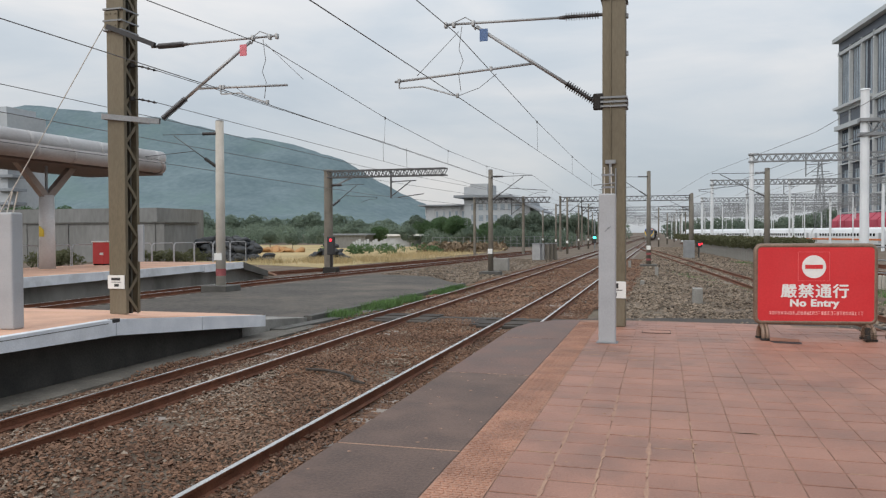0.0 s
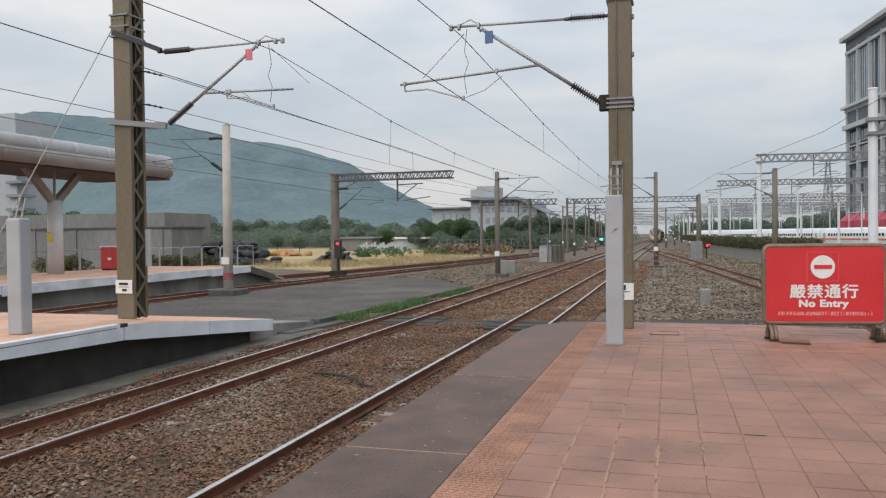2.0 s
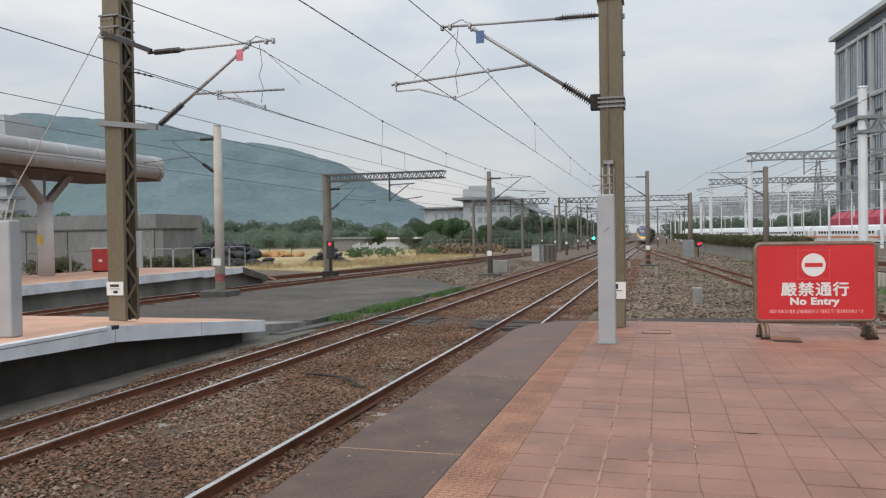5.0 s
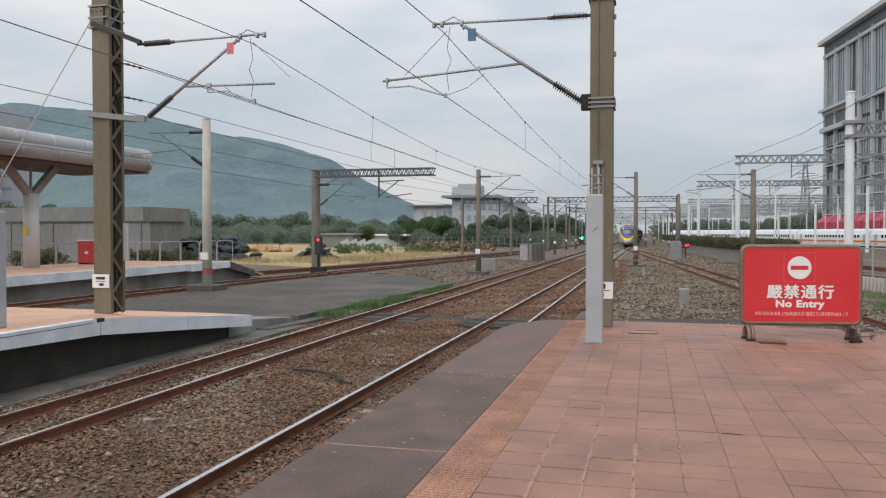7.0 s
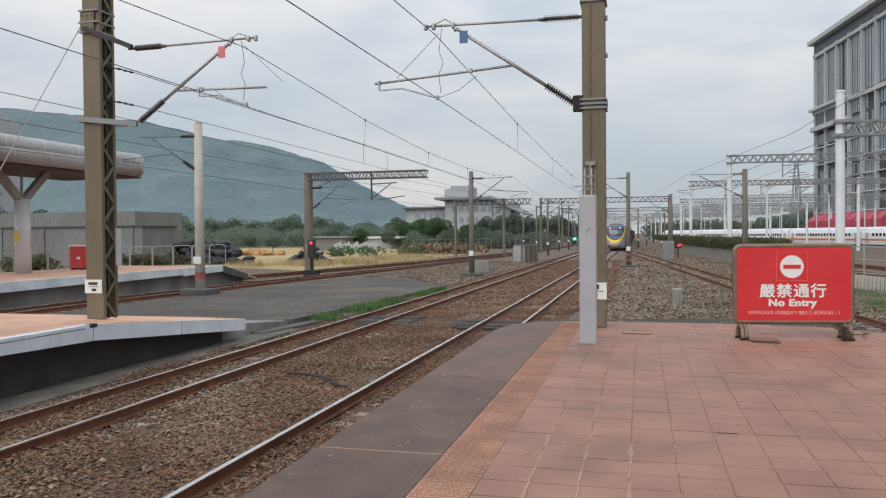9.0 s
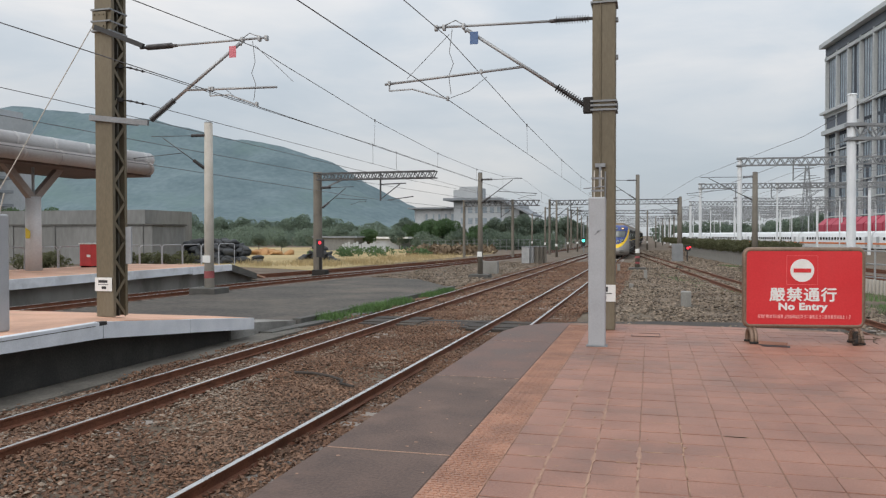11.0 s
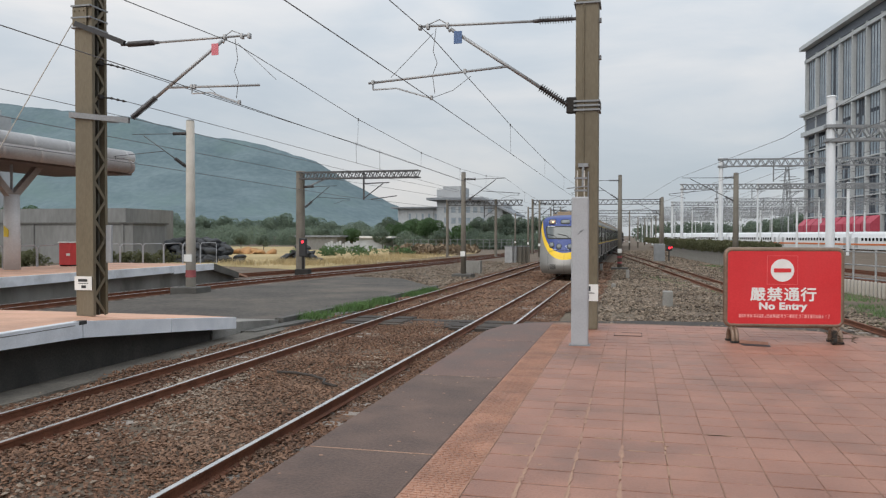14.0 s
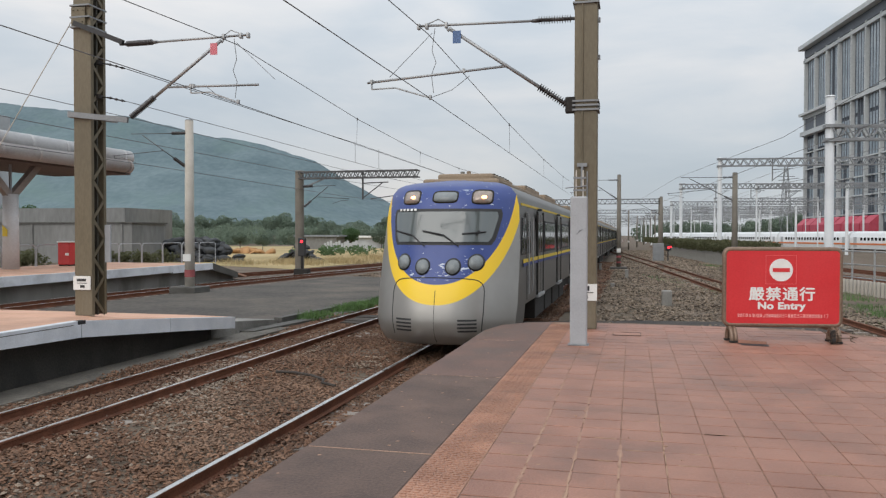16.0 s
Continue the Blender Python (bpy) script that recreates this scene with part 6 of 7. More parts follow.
def tree(seed, h, w, material, label, leaf=0.22, n=1500):
    rng = random.Random(seed)
    t = thing("tree", (0, 0, 0), label, "tree", "trees")
    bm = B()
    rod(bm, (0, 0, -0.2), (0, 0, h * 0.4), h * 0.028, h * 0.018, 8)
    clumps = []
    for i in range(9):
        a = 2 * math.pi * i / 9 + rng.uniform(-0.4, 0.4)
        r = w * rng.uniform(0.12, 0.36)
        top = (r * math.cos(a), r * math.sin(a), h * rng.uniform(0.42, 0.82))
        rod(bm, (0, 0, h * rng.uniform(0.25, 0.4)), top, h * 0.011, h * 0.004, 5)
        clumps.append((*top, w * rng.uniform(0.14, 0.24)))
    clumps.append((0, 0, h * 0.86, w * 0.2))
    part("trunk", bm, M_BARK, t)
    ob = new("crown", leaf_cloud("crown", clumps, material, n, leaf, seed))
    ob.parent = t
    return t


def woods():
    base = [tree(11, 7.0, 8.0, M_LEAF, "leafy green tree at the edge of the yard", 0.17, 7000), tree(12, 8.0, 9.0, M_LEAF_D, "broadleaf tree behind the yard, green paled for haze", 0.19, 7000), tree(13, 9.0, 11.0, M_LEAF_H, "hazy grey green tree in the distance", 0.26, 5000), tree(14, 6.0, 8.0, M_LEAF_D, "low spreading tree, green paled for haze", 0.18, 6000)]
    rng = random.Random(7)
    spots = []
    for px, y, k, s in ((720, 150, 0, 0.8), (745, 165, 0, 0.95), (770, 150, 0, 1.0), (800, 170, 1, 0.72), (830, 165, 0, 0.74), (860, 170, 1, 0.78), (885, 165, 1, 0.82), (910, 175, 1, 0.95), (935, 180, 1, 1.0), (958, 190, 1, 0.98), (985, 230, 1, 1.1), (1010, 240, 1, 1.0), (700, 190, 1, 1.0), (735, 215, 1, 0.9), (765, 210, 3, 1.0), (690, 140, 3, 0.6), (660, 150, 3, 0.55), (635, 130, 0, 0.55), (612, 135, 3, 0.6), (585, 160, 3, 0.7), (520, 210, 2, 0.95), (560, 220, 2, 0.9), (490, 230, 2, 0.8), (450, 220, 2, 0.85), (410, 230, 2, 0.8), (370, 220, 2, 0.9), (330, 240, 2, 0.9), (600, 240, 2, 0.8), (650, 250, 2, 0.85), (630, 260, 2, 0.7), (300, 230, 2, 1.0), (260, 240, 2, 1.0), (220, 230, 2, 0.9), (170, 220, 2, 1.0), (120, 210, 2, 1.0), (70, 200, 2, 0.9), (35, 95, 0, 0.95), (-20, 100, 0, 1.0), (480, 120, 3, 0.45), (440, 130, 3, 0.45), (545, 150, 3, 0.7), (820, 140, 0, 0.6), (850, 145, 3, 0.75), (790, 135, 3, 0.7), (1370, 330, 2, 1.0), (1400, 340, 2, 1.15), (1345, 350, 2, 1.0), (1425, 330, 2, 1.1), (1300, 360, 2, 0.8), (1260, 380, 2, 1.0)):
        t = (px - 784) / 1390
        spots.append((y * (t - 0.2512) / (1 + 0.2512 * t), y, k, s))
    first = set()
    for x, y, k, s in spots:
        m = pose(x, y, GROUND, 0, 0, rng.uniform(0, 360))
        if k not in first:
            base[k].matrix_basis, ob = m, base[k]
            first.add(k)
        else:
            ob = copy_thing(base[k], m)
        f = s * rng.uniform(0.9, 1.1) * (1.0 if k == 2 else 0.92)
        ob.scale = (f, f, f * rng.uniform(0.9, 1.1))
    # far belt of scrub, and dry brush by the line
    rng2 = np.random.default_rng(5)
    cl = [(x, 250 + 50 * rng2.random(), GROUND + 1.6 + 1.8 * rng2.random(), 4.5 + 3 * rng2.random()) for x in np.linspace(-330, -15, 110)]
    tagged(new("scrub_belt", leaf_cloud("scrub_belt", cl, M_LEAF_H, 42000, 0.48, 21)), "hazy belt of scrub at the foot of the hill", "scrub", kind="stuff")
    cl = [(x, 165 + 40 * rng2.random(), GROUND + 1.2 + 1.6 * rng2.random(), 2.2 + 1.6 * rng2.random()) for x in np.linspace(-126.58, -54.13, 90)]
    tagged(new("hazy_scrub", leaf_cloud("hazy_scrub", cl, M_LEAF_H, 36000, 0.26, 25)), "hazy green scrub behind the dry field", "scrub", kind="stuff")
    cl = [(x, 98 + 14 * rng2.random(), GROUND + 0.25, 0.8 + 0.7 * rng2.random()) for x in np.linspace(-31.41, -22.08, 26)]
    tagged(new("dry_brush", leaf_cloud("dry_brush", cl, mat("dry_brush", (0.16, 0.115, 0.075), (0.25, 0.19, 0.13), 0.4, 4, 0.9, bump=0.0, island=0.3), 4200, 0.28, 22)), "brown dry brush beside the tracks", "brush", kind="stuff")
    cl = [(x, 88 + 30 * rng2.random(), GROUND + 0.3, 0.8 + 0.5 * rng2.random()) for x in np.linspace(-40.83, -25.62, 26)]
    tagged(new("low_shrubs", leaf_cloud("low_shrubs", cl, M_LEAF, 2600, 0.2, 23)), "low green shrubs in the dry field", "shrubs", kind="stuff")
    cl = [(x, 300 + 30 * rng2.random(), GROUND + 2 + 2.5 * rng2.random(), 4 + 2 * rng2.random()) for x in np.linspace(4.0, 83.48, 50)]
    tagged(new("far_woods", leaf_cloud("far_woods", cl, M_LEAF_D, 22000, 0.5, 24)), "distant trees beyond the yard", "woods", kind="stuff")


def wall_shrubs():
    rng = random.Random(61)
    for a, b, n, y in ((-40.78, -35.36, 5, 52), (-38.52, -37.78, 1, 58), (-46.46, -42.91, 4, 50)):
        for i in range(n):
            x = a + (b - a) * (i + 0.5) / n
            s = thing("shrub", (x, y + rng.uniform(-1, 1), GROUND), "low green shrub growing against the grey wall", "shrub", "shrubs by the wall")
            cl = [(rng.uniform(-1, 1), rng.uniform(-0.5, 0.5), rng.uniform(0.3, 1.0), rng.uniform(0.45, 0.65)) for k in range(8)]
            me = leaf_cloud("foliage", cl, M_HEDGE, 700, 0.11, 70 + i)
            ob = new("foliage", me)
            ob.parent = s
            bm = B()
            for k in range(4):
                rod(bm, (0, 0, -0.02), (cl[k][0], cl[k][1], cl[k][2]), 0.03, 0.012, 6)
            part("stem", bm, M_BARK, s)
    rng2 = np.random.default_rng(6)
    cl = [(x, 138 + 14 * rng2.random(), GROUND + 0.8 + 0.9 * rng2.random(), 1.5 + 0.9 * rng2.random()) for x in np.linspace(-42.47, -16.99, 46)]
    tagged(new("undergrowth", leaf_cloud("undergrowth", cl, M_LEAF_D, 24000, 0.18, 26)), "dense undergrowth below the trees, green paled for haze", "undergrowth", kind="stuff")


def blades(name, n, place, h, material, label, seed):
    rng = np.random.default_rng(seed)
    p = place(rng, n)
    n = len(p)
    a = rng.uniform(0, 6.28, n)
    hh = rng.uniform(0.5, 1.2, n) * h
    lean = rng.normal(0, 0.35, (n, 2)) * hh[:, None]
    w = 0.006 + 0.03 * hh
    dx, dy = np.cos(a) * w, np.sin(a) * w
    z = np.zeros(n)
    v = np.stack([np.stack([p[:, 0] - dx, p[:, 1] - dy, p[:, 2]], -1), np.stack([p[:, 0] + dx, p[:, 1] + dy, p[:, 2]], -1), np.stack([p[:, 0] + lean[:, 0], p[:, 1] + lean[:, 1], p[:, 2] + hh], -1)], 1)
    me = bpy.data.meshes.new(name)
    me.from_pydata(v.reshape(-1, 3).tolist(), [], (np.arange(3)[None] + 3 * np.arange(n)[:, None]).tolist())
    me.materials.append(material)
    tagged(new(name, me), label, "grass", kind="stuff")


def verge_line(pts, wide, z):
    def place(rng, n):
        k = rng.uniform(0, len(pts) - 1, n)
        i = np.minimum(k.astype(int), len(pts) - 2)
        f = (k - i)[:, None]
        q = np.array(pts, float)
        c = q[i] * (1 - f) + q[i + 1] * f + rng.normal(0, wide, (n, 2))
        keep = (np.sin(c[:, 1] * 2.1) + np.sin(c[:, 1] * 0.67 + c[:, 0]) + rng.normal(0, 0.45, n)) > 0.0
        c = c[keep]
        return np.concatenate([c, np.full((len(c), 1), z)], 1)
    return place


def dry_field():
    bm = B()
    prism(bm, [(-36.24, 60), (-24.09, 53.5), (-22.78, 78), (-21.32, 108), (-29.08, 150), (-60, 160), (-120, 150), (-90, 70)], GROUND - 0.05, GROUND + 0.03)
    solid("dry_field", bm, M_DRY, "field of dry yellow grass beyond the tracks", "field", kind="structure")
    blades("dry_grass", 14000, verge_line([(-31.36, 62), (-25.39, 66), (-25.66, 92)], 2.6, GROUND + 0.02), 0.5, M_DRYB, "dry yellow grass tufts", 31)
    blades("track_weeds", 10000, verge_line([(-9.35, 20.6), (-9.1, 24), (-8.8, 29), (-8.6, 33.5)], 0.2, GROUND + 0.06), 0.23, M_GRASS, "green weeds along the yard kerb", 32)
    blades("gravel_weeds", 2600, verge_line([(4.6, 31), (4.9, 33), (4.2, 36), (2.6, 40), (0.8, 52)], 0.35, GROUND), 0.12, M_GRASS, "thin low weeds in the gravel", 34)
    blades("fence_grass", 8000, verge_line([(7.6, 22), (8.2, 28), (8.6, 36), (7.0, 60), (6.2, 70)], 0.55, GROUND), 0.16, M_GRASS, "green grass along the yard fence", 33)


def heap(name, at, n, size, spread, material, label, seed, flat=0.45):
    rng = random.Random(seed)
    t = thing(name, at, label, name.split("_")[-1])
    for i in range(n):
        bm = B()
        a, r = rng.uniform(0, 6.28), rng.random() ** 0.5
        x, y = spread[0] * r * math.cos(a), spread[1] * r * math.sin(a)
        z = spread[2] * (1 - r * r) * rng.uniform(0.3, 1.0)
        m = Matrix.Translation((x, y, z)) @ Euler((rng.uniform(-0.5, 0.5), rng.uniform(-0.5, 0.5), rng.uniform(0, 6))).to_matrix().to_4x4() @ Matrix.Diagonal((size * rng.uniform(0.7, 1.5), size * rng.uniform(0.6, 1.1), size * flat * rng.uniform(0.7, 1.3), 1))
        bmesh.ops.create_icosphere(bm, subdivisions=2, radius=1, matrix=m)
        for v in bm.verts:
            v.co += noise.noise_vector(v.co * 1.3 + Vector((seed, i, 0))) * size * 0.3
            v.co.z = max(v.co.z, 0)
        part("heap_lump", bm, material, t, smooth=True)


def window_rows(parent, x0, x1, y, z0, z1, nx, nz, fill=0.55, material=None, high=0.55):
    for i in range(nx):
        for j in range(nz):
            cx, cz = x0 + (x1 - x0) * (i + 0.5) / nx, z0 + (z1 - z0) * (j + 0.5) / nz
            w, h = (x1 - x0) / nx * fill / 2, (z1 - z0) / nz * high / 2
            bm = B()
            box(bm, cx - w - 0.1, cx + w + 0.1, y - 0.12, y + 0.05, cz - h - 0.1, cz + h + 0.1)
            win = part("window", bm, M_BLD, parent)
            bm = B()
            box(bm, cx - w, cx + w, y - 0.16, y, cz - h, cz + h)
            part("pane", bm, material or M_GLASS, win)


def grey_block():
    b = thing("office_building", (0, 262, GROUND), "grey multi storey building with a dark overhanging roof", "building")
    xa, xb, xc, xd = -79.2, -63.61, -64.61, -42.09
    bm = B()
    box(bm, xa, xb, 0, 16, 0, 11.8)
    part("wing_wall", bm, M_BLD, b)
    bm = B()
    box(bm, xa - 2.2, xb + 0.5, -2, 18, 11.8, 12.3)
    part("wing_roof", bm, M_SLATE, b)
    bm = B()
    box(bm, xc, xd, -3, 18, 0, 13.6)
    part("main_wall", bm, M_BLDG2, b)
    bm = B()
    sec = [(xc - 3, 15.2), (xd - 6, 15.2), (xd + 4.5, 9.6), (xd + 4.5, 9.0), (xd - 6.4, 14.4), (xc - 3, 14.4)]
    f = [bm.verts.new((x, -6, z)) for x, z in sec]
    k = [bm.verts.new((x, 20, z)) for x, z in sec]
    bm.faces.new(f)
    bm.faces.new(k[::-1])
    for i in range(6):
        bm.faces.new((f[i], f[(i + 1) % 6], k[(i + 1) % 6], k[i]))
    bmesh.ops.recalc_face_normals(bm, faces=bm.faces[:])
    part("roof", bm, M_SLATE, b, "dark pitched overhanging roof")
    bm = B()
    box(bm, -65.2, -59.5, -1, 14, 13.5, 18.2)
    box(bm, -62.8, -56.8, -2, 13, 13.5, 19.2)
    part("stair_tower", bm, M_BLD, b, "pale roof tower")
    window_rows(b, xa + 3, xb - 1, 0, 6.5, 11.0, 5, 1, 0.35, M_FBLIND)
    window_rows(b, xc + 2, xd - 3, -3, 2.0, 13.0, 7, 3, 0.6, M_FBLIND)
    for i in range(6):
        bm = B()
        x = xa + (xb - xa) * i / 5
        box(bm, x - 0.15, x + 0.15, -0.25, 0, 8.6, 11.8)
        part("fin", bm, M_BLD, b)


def back_walls():
    b = thing("storage_building", (0, 60, GROUND), "long low stained grey concrete building behind the railing", "building")
    bm = B()
    box(bm, -85, -47.2, 6, 14, 0, 5.1)
    part("upper_wall", bm, M_WALLG, b)
    bm = B()
    box(bm, -85, -42.2, 0, 5, 0, 3.5)
    part("lower_wall", bm, M_WALLG, b)
    bm = B()
    box(bm, -85, -42.0, -0.15, 5.1, 3.5, 3.62)
    part("coping", bm, M_DCONC, b)
    for i in range(9):
        bm = B()
        x = -80 + i * 4.6
        box(bm, x - 0.12, x + 0.12, -0.1, 0, 0, 3.45)
        part("pilaster", bm, M_WALLG, b)
    t = thing("apartment_tower", (-151.14, 150, GROUND), "hazy apartment tower with protruding balcony slabs", "building")
    bm = B()
    box(bm, -9, 3.6, 0, 12, 0, 30.05 + 1.1)
    part("wall", bm, M_BLDG2, t)
    for k in range(8):
        bm = B()
        box(bm, 1.5, 6.2, -1.2, 3, 3.2 * k + 3, 3.2 * k + 3.7, 0.05)
        part("balcony", bm, M_SLATE, t)
    bm = B()
    box(bm, -8, 2.5, 1, 10, 30.05 + 1.1, 31.6 + 1.1)
    part("roof_house", bm, M_BLDG2, t)
    s = thing("shed", (-48.75, 140, GROUND), "low pale shed with a light sheet roof", "shed")
    bm = B()
    box(bm, -6.5, 3.6, 0, 6, 0, 2.0)
    part("wall", bm, M_BLD, s)
    bm = B()
    box(bm, -4, 5.2, -0.6, 7, 2.0, 2.35)
    part("roof", bm, M_WHITE, s)
    g = thing("site_container", (-47.56, 125, GROUND), "dark flat roofed hut beside the field", "hut")
    bm = B()
    box(bm, -8, -1, 0, 4, 0, 2.2)
    part("body", bm, M_WALLG, g)
    bm = B()
    box(bm, -8.6, -0.4, -0.5, 4.5, 2.2, 2.5)
    part("roof", bm, M_SLATE, g)
    for i in range(16):
        px = 590 + i * 5.0
        t = (px - 784) / 1390
        x = 118 * (t - 0.2512) / (1 + 0.2512 * t)
        f = thing("site_hoarding", (x, 118, GROUND), "pale weathered site fence panel", "fence panel", "site fence panels")
        bm = B()
        box(bm, -0.2, 0.2, 0, 0.05, 0, 1.2 + 0.4 * ((i * 7) % 3) / 2)
        part("panel", bm, M_BLD, f)
    # wire fence along the far side of the field
    for i in range(26):
        px = 730 + i * 9
        t = (px - 784) / 1390
        f = thing("fence_bay", (112 * (t - 0.2512) / (1 + 0.2512 * t), 112 + i * 1.6, GROUND), "grey wire fence bay along the railway", "fence", "wire fence bays")
        bm = B()
        rod(bm, (0, 0, 0), (0, 0, 1.9), 0.05)
        part("post", bm, M_TRUSS, f)
        bm = B()
        for z in (0.7, 1.3, 1.85):
            rod(bm, (0, 0, z), (0.95, 1.6, z), 0.025, seg=5)
        part("rail", bm, M_TRUSS, f)


def truss(bm, a, b, deep, n, r=0.05, wide=0.5):
    """A lattice girder between two upper points."""
    a, b = Vector(a), Vector(b)
    d = (b - a).normalized()
    side = Vector((-d.y, d.x, 0)) * wide / 2
    for s in (side, -side):
        bar(bm, a + s, b + s, r * 1.6, r * 1.6)
        bar(bm, a + s - Vector((0, 0, deep)), b + s - Vector((0, 0, deep)), r * 1.6, r * 1.6)
        for i in range(n):
            p, q = a.lerp(b, i / n) + s, a.lerp(b, (i + 1) / n) + s
            m = (p + q) / 2 - Vector((0, 0, deep))
            bar(bm, p, m, r, r)
            bar(bm, m, q, r, r)


def portal(posts, y, top, beam, material, label, r=0.17, deep=0.75, end=None, skew=0.0, drops=(), thick=0.05):
    """A frame of upright posts carrying a lattice girder, with drop tubes and brackets below."""
    p = thing("catenary_portal", (0, y, 0), label, "portal frame", "catenary portals")
    if material is M_WPOST:
        for z in (beam + 0.03, beam - deep):
            bm = B()
            box(bm, posts[0] - r - 0.05, posts[0] + r + 0.35, -0.3, 0.3, z - 0.09, z + 0.07, 0.01)
            part("clamp_plate", bm, M_TRUSS, p, "grey clamp plate round the post")
    for x in posts:
        bm = B()
        rod(bm, (x, skew * (x - posts[0]), GROUND - 0.1), (x, skew * (x - posts[0]), top), r, r * 0.92, 12)
        rod(bm, (x, skew * (x - posts[0]), top), (x, skew * (x - posts[0]), top + 0.06), r * 1.15, r * 0.9, 12)
        part("post", bm, material, p, smooth=False)
    bm = B()
    x1 = end if end is not None else posts[-1]
    truss(bm, (posts[0], 0, beam), (x1, skew * (x1 - posts[0]), beam), deep, max(4, int(abs(x1 - posts[0]) / (deep * 1.1))), thick)
    steel = M_DTUBE if material is M_BPOLE else M_TRUSS
    part("girder", bm, steel, p, "grey steel lattice girder")
    for x in drops:
        yy = skew * (x - posts[0])
        bm = B()
        rod(bm, (x, yy, beam), (x, yy, beam - deep - 1.4), 0.06, seg=6)
        pipe(bm, [(x, yy, beam - deep - 0.35), (x + 1.7, yy, beam - deep - 0.3)], 0.035)
        pipe(bm, [(x, yy, beam - deep - 1.3), (x + 1.3, yy, beam - deep - 0.35)], 0.035)
        pipe(bm, [(x + 0.5, yy, beam - deep - 1.35), (x + 2.2, yy, beam - deep - 1.15)], 0.03)
        part("drop_bracket", bm, steel, p)
    return p


def portals():
    g = portal([-21.05], 47.6, 5.62, 5.58, M_BPOLE, "brown mast with a cantilevered lattice girder over the yard tracks", 0.3, 0.42, end=-13.0, drops=(-16.7,))
    bm = B()
    bar(bm, (-20.7, 0, 4.6), (-19.2, 0, 5.2), 0.08, 0.08)
    part("brace", bm, M_TRUSS, g)
    cantilever((-20.85, 47.4, 0.1), 1, "dark bracket with insulators under the lattice girder", 2.4, 4.55, 3.2, 1.4, False)
    portal([-20.96, -15.24], 89, 5.6, 5.55, M_BPOLE, "brown masts with a lattice girder over the yard tracks", 0.17, 0.6, end=-12.16, drops=(-16.59,))
    for i, (y, xa) in enumerate(((105, -13.0), (150, -14.5), (196, -15), (242, -15.5), (300, -16), (370, -17))):
        portal([xa, 3.51 if i == 0 else 5.5], y, 6.3, 6.2, M_BPOLE, "brown masts with a lattice girder across the main tracks", 0.16, 0.6, drops=(-10.2, -6.2))
    top = ((40, 9.0, 8.0, 6.6), (75, 7.75, 8.5, 8.4), (111, 6.5, 8.5, 8.42), (146, 6.9, 7.6, 7.5), (180, 6.0, 7.9, 7.8), (216, 5.2, 8.2, 8.1), (255, 4.4, 8.4, 8.3), (300, 3.6, 8.6, 8.5), (350, 3, 8.8, 8.75))
    for y, x, h, beam in top:
        portal([x, x + 21, x + 42], y, h, beam, M_WPOST, "white painted posts carrying a grey lattice girder over the yard", 0.21, 0.62, skew=0.08, drops=(x + 4.5, x + 9, x + 13.5, x + 25, x + 30), thick=0.06)
    for px, y, h in ((1317, 57, 5.8), (1186, 95, 6.0)):
        t = (px - 784) / 1390
        x = y * (t - 0.2512) / (1 + 0.2512 * t)
        steel_mast((x, y, GROUND), h - GROUND, "brown steel mast beside the yard siding", 0.42, block=False)
        cantilever((x + 0.05, y, 0.5), -1, "thin dark bracket over the siding", 3.6, 5.0, 3.4, 1.4, False)
    for px, y, h in ((948, 110, 5.5), (968, 93, 5.7), (988, 118, 5.6), (1005, 125, 6.0), (1030, 140, 5.8), (925, 130, 5.2), (1143, 170, 5.6), (1128, 140, 5.8), (1155, 210, 6), (955, 160, 6), (1012, 180, 6), (1040, 230, 6)):
        t = (px - 784) / 1390
        x = y * (t - 0.2512) / (1 + 0.2512 * t)
        steel_mast((x, y, GROUND), h - GROUND, "distant brown overhead line mast", 0.28, block=False)
        cantilever((x, y - 0.1, 0.3), 1 if x < -8 else -1, "distant dark overhead line bracket", 2.4, 5.0, 3.6, 1.8, False)
    # thinner frames of the depot tracks behind
    for y, x in ((93, 13.5), (128, 12.5), (163, 11.5), (198, 10), (236, 8), (280, 6)):
        portal([x, x + 15, x + 30], y, 7.3, 7.2, M_WPOST, "thin white posts with a light lattice girder over the depot", 0.1, 0.5, skew=0.08, drops=(x + 3, x + 7, x + 11, x + 18, x + 23), thick=0.045)
    t = (1408 - 784) / 1390
    py = thing("transmission_pylon", (300 * (t - 0.2512) / (1 + 0.2512 * t), 300, GROUND), "distant grey lattice transmission pylon", "pylon")
    for sx, sy in ((-1, -1), (-1, 1), (1, -1), (1, 1)):
        bm = B()
        bar(bm, (sx * 2.2, sy * 2.2, 0), (sx * 0.5, sy * 0.5, 27), 0.17, 0.17)
        part("leg", bm, M_TRUSS, py)
    for k in range(7):
        z0, z1 = 27 * k / 7, 27 * (k + 1) / 7
        w0, w1 = 2.2 - 1.7 * k / 7, 2.2 - 1.7 * (k + 1) / 7
        bm = B()
        for y in (-1, 1):
            bar(bm, (-w0, y * w0, z0), (w1, y * w1, z1), 0.09, 0.09)
            bar(bm, (w0, y * w0, z0), (-w1, y * w1, z1), 0.09, 0.09)
        part("bracing", bm, M_TRUSS, py)
    for z in (20, 23.5, 27):
        bm = B()
        bar(bm, (-3.0, 0, z), (3.0, 0, z), 0.18, 0.22)
        part("cross_arm", bm, M_TRUSS, py)
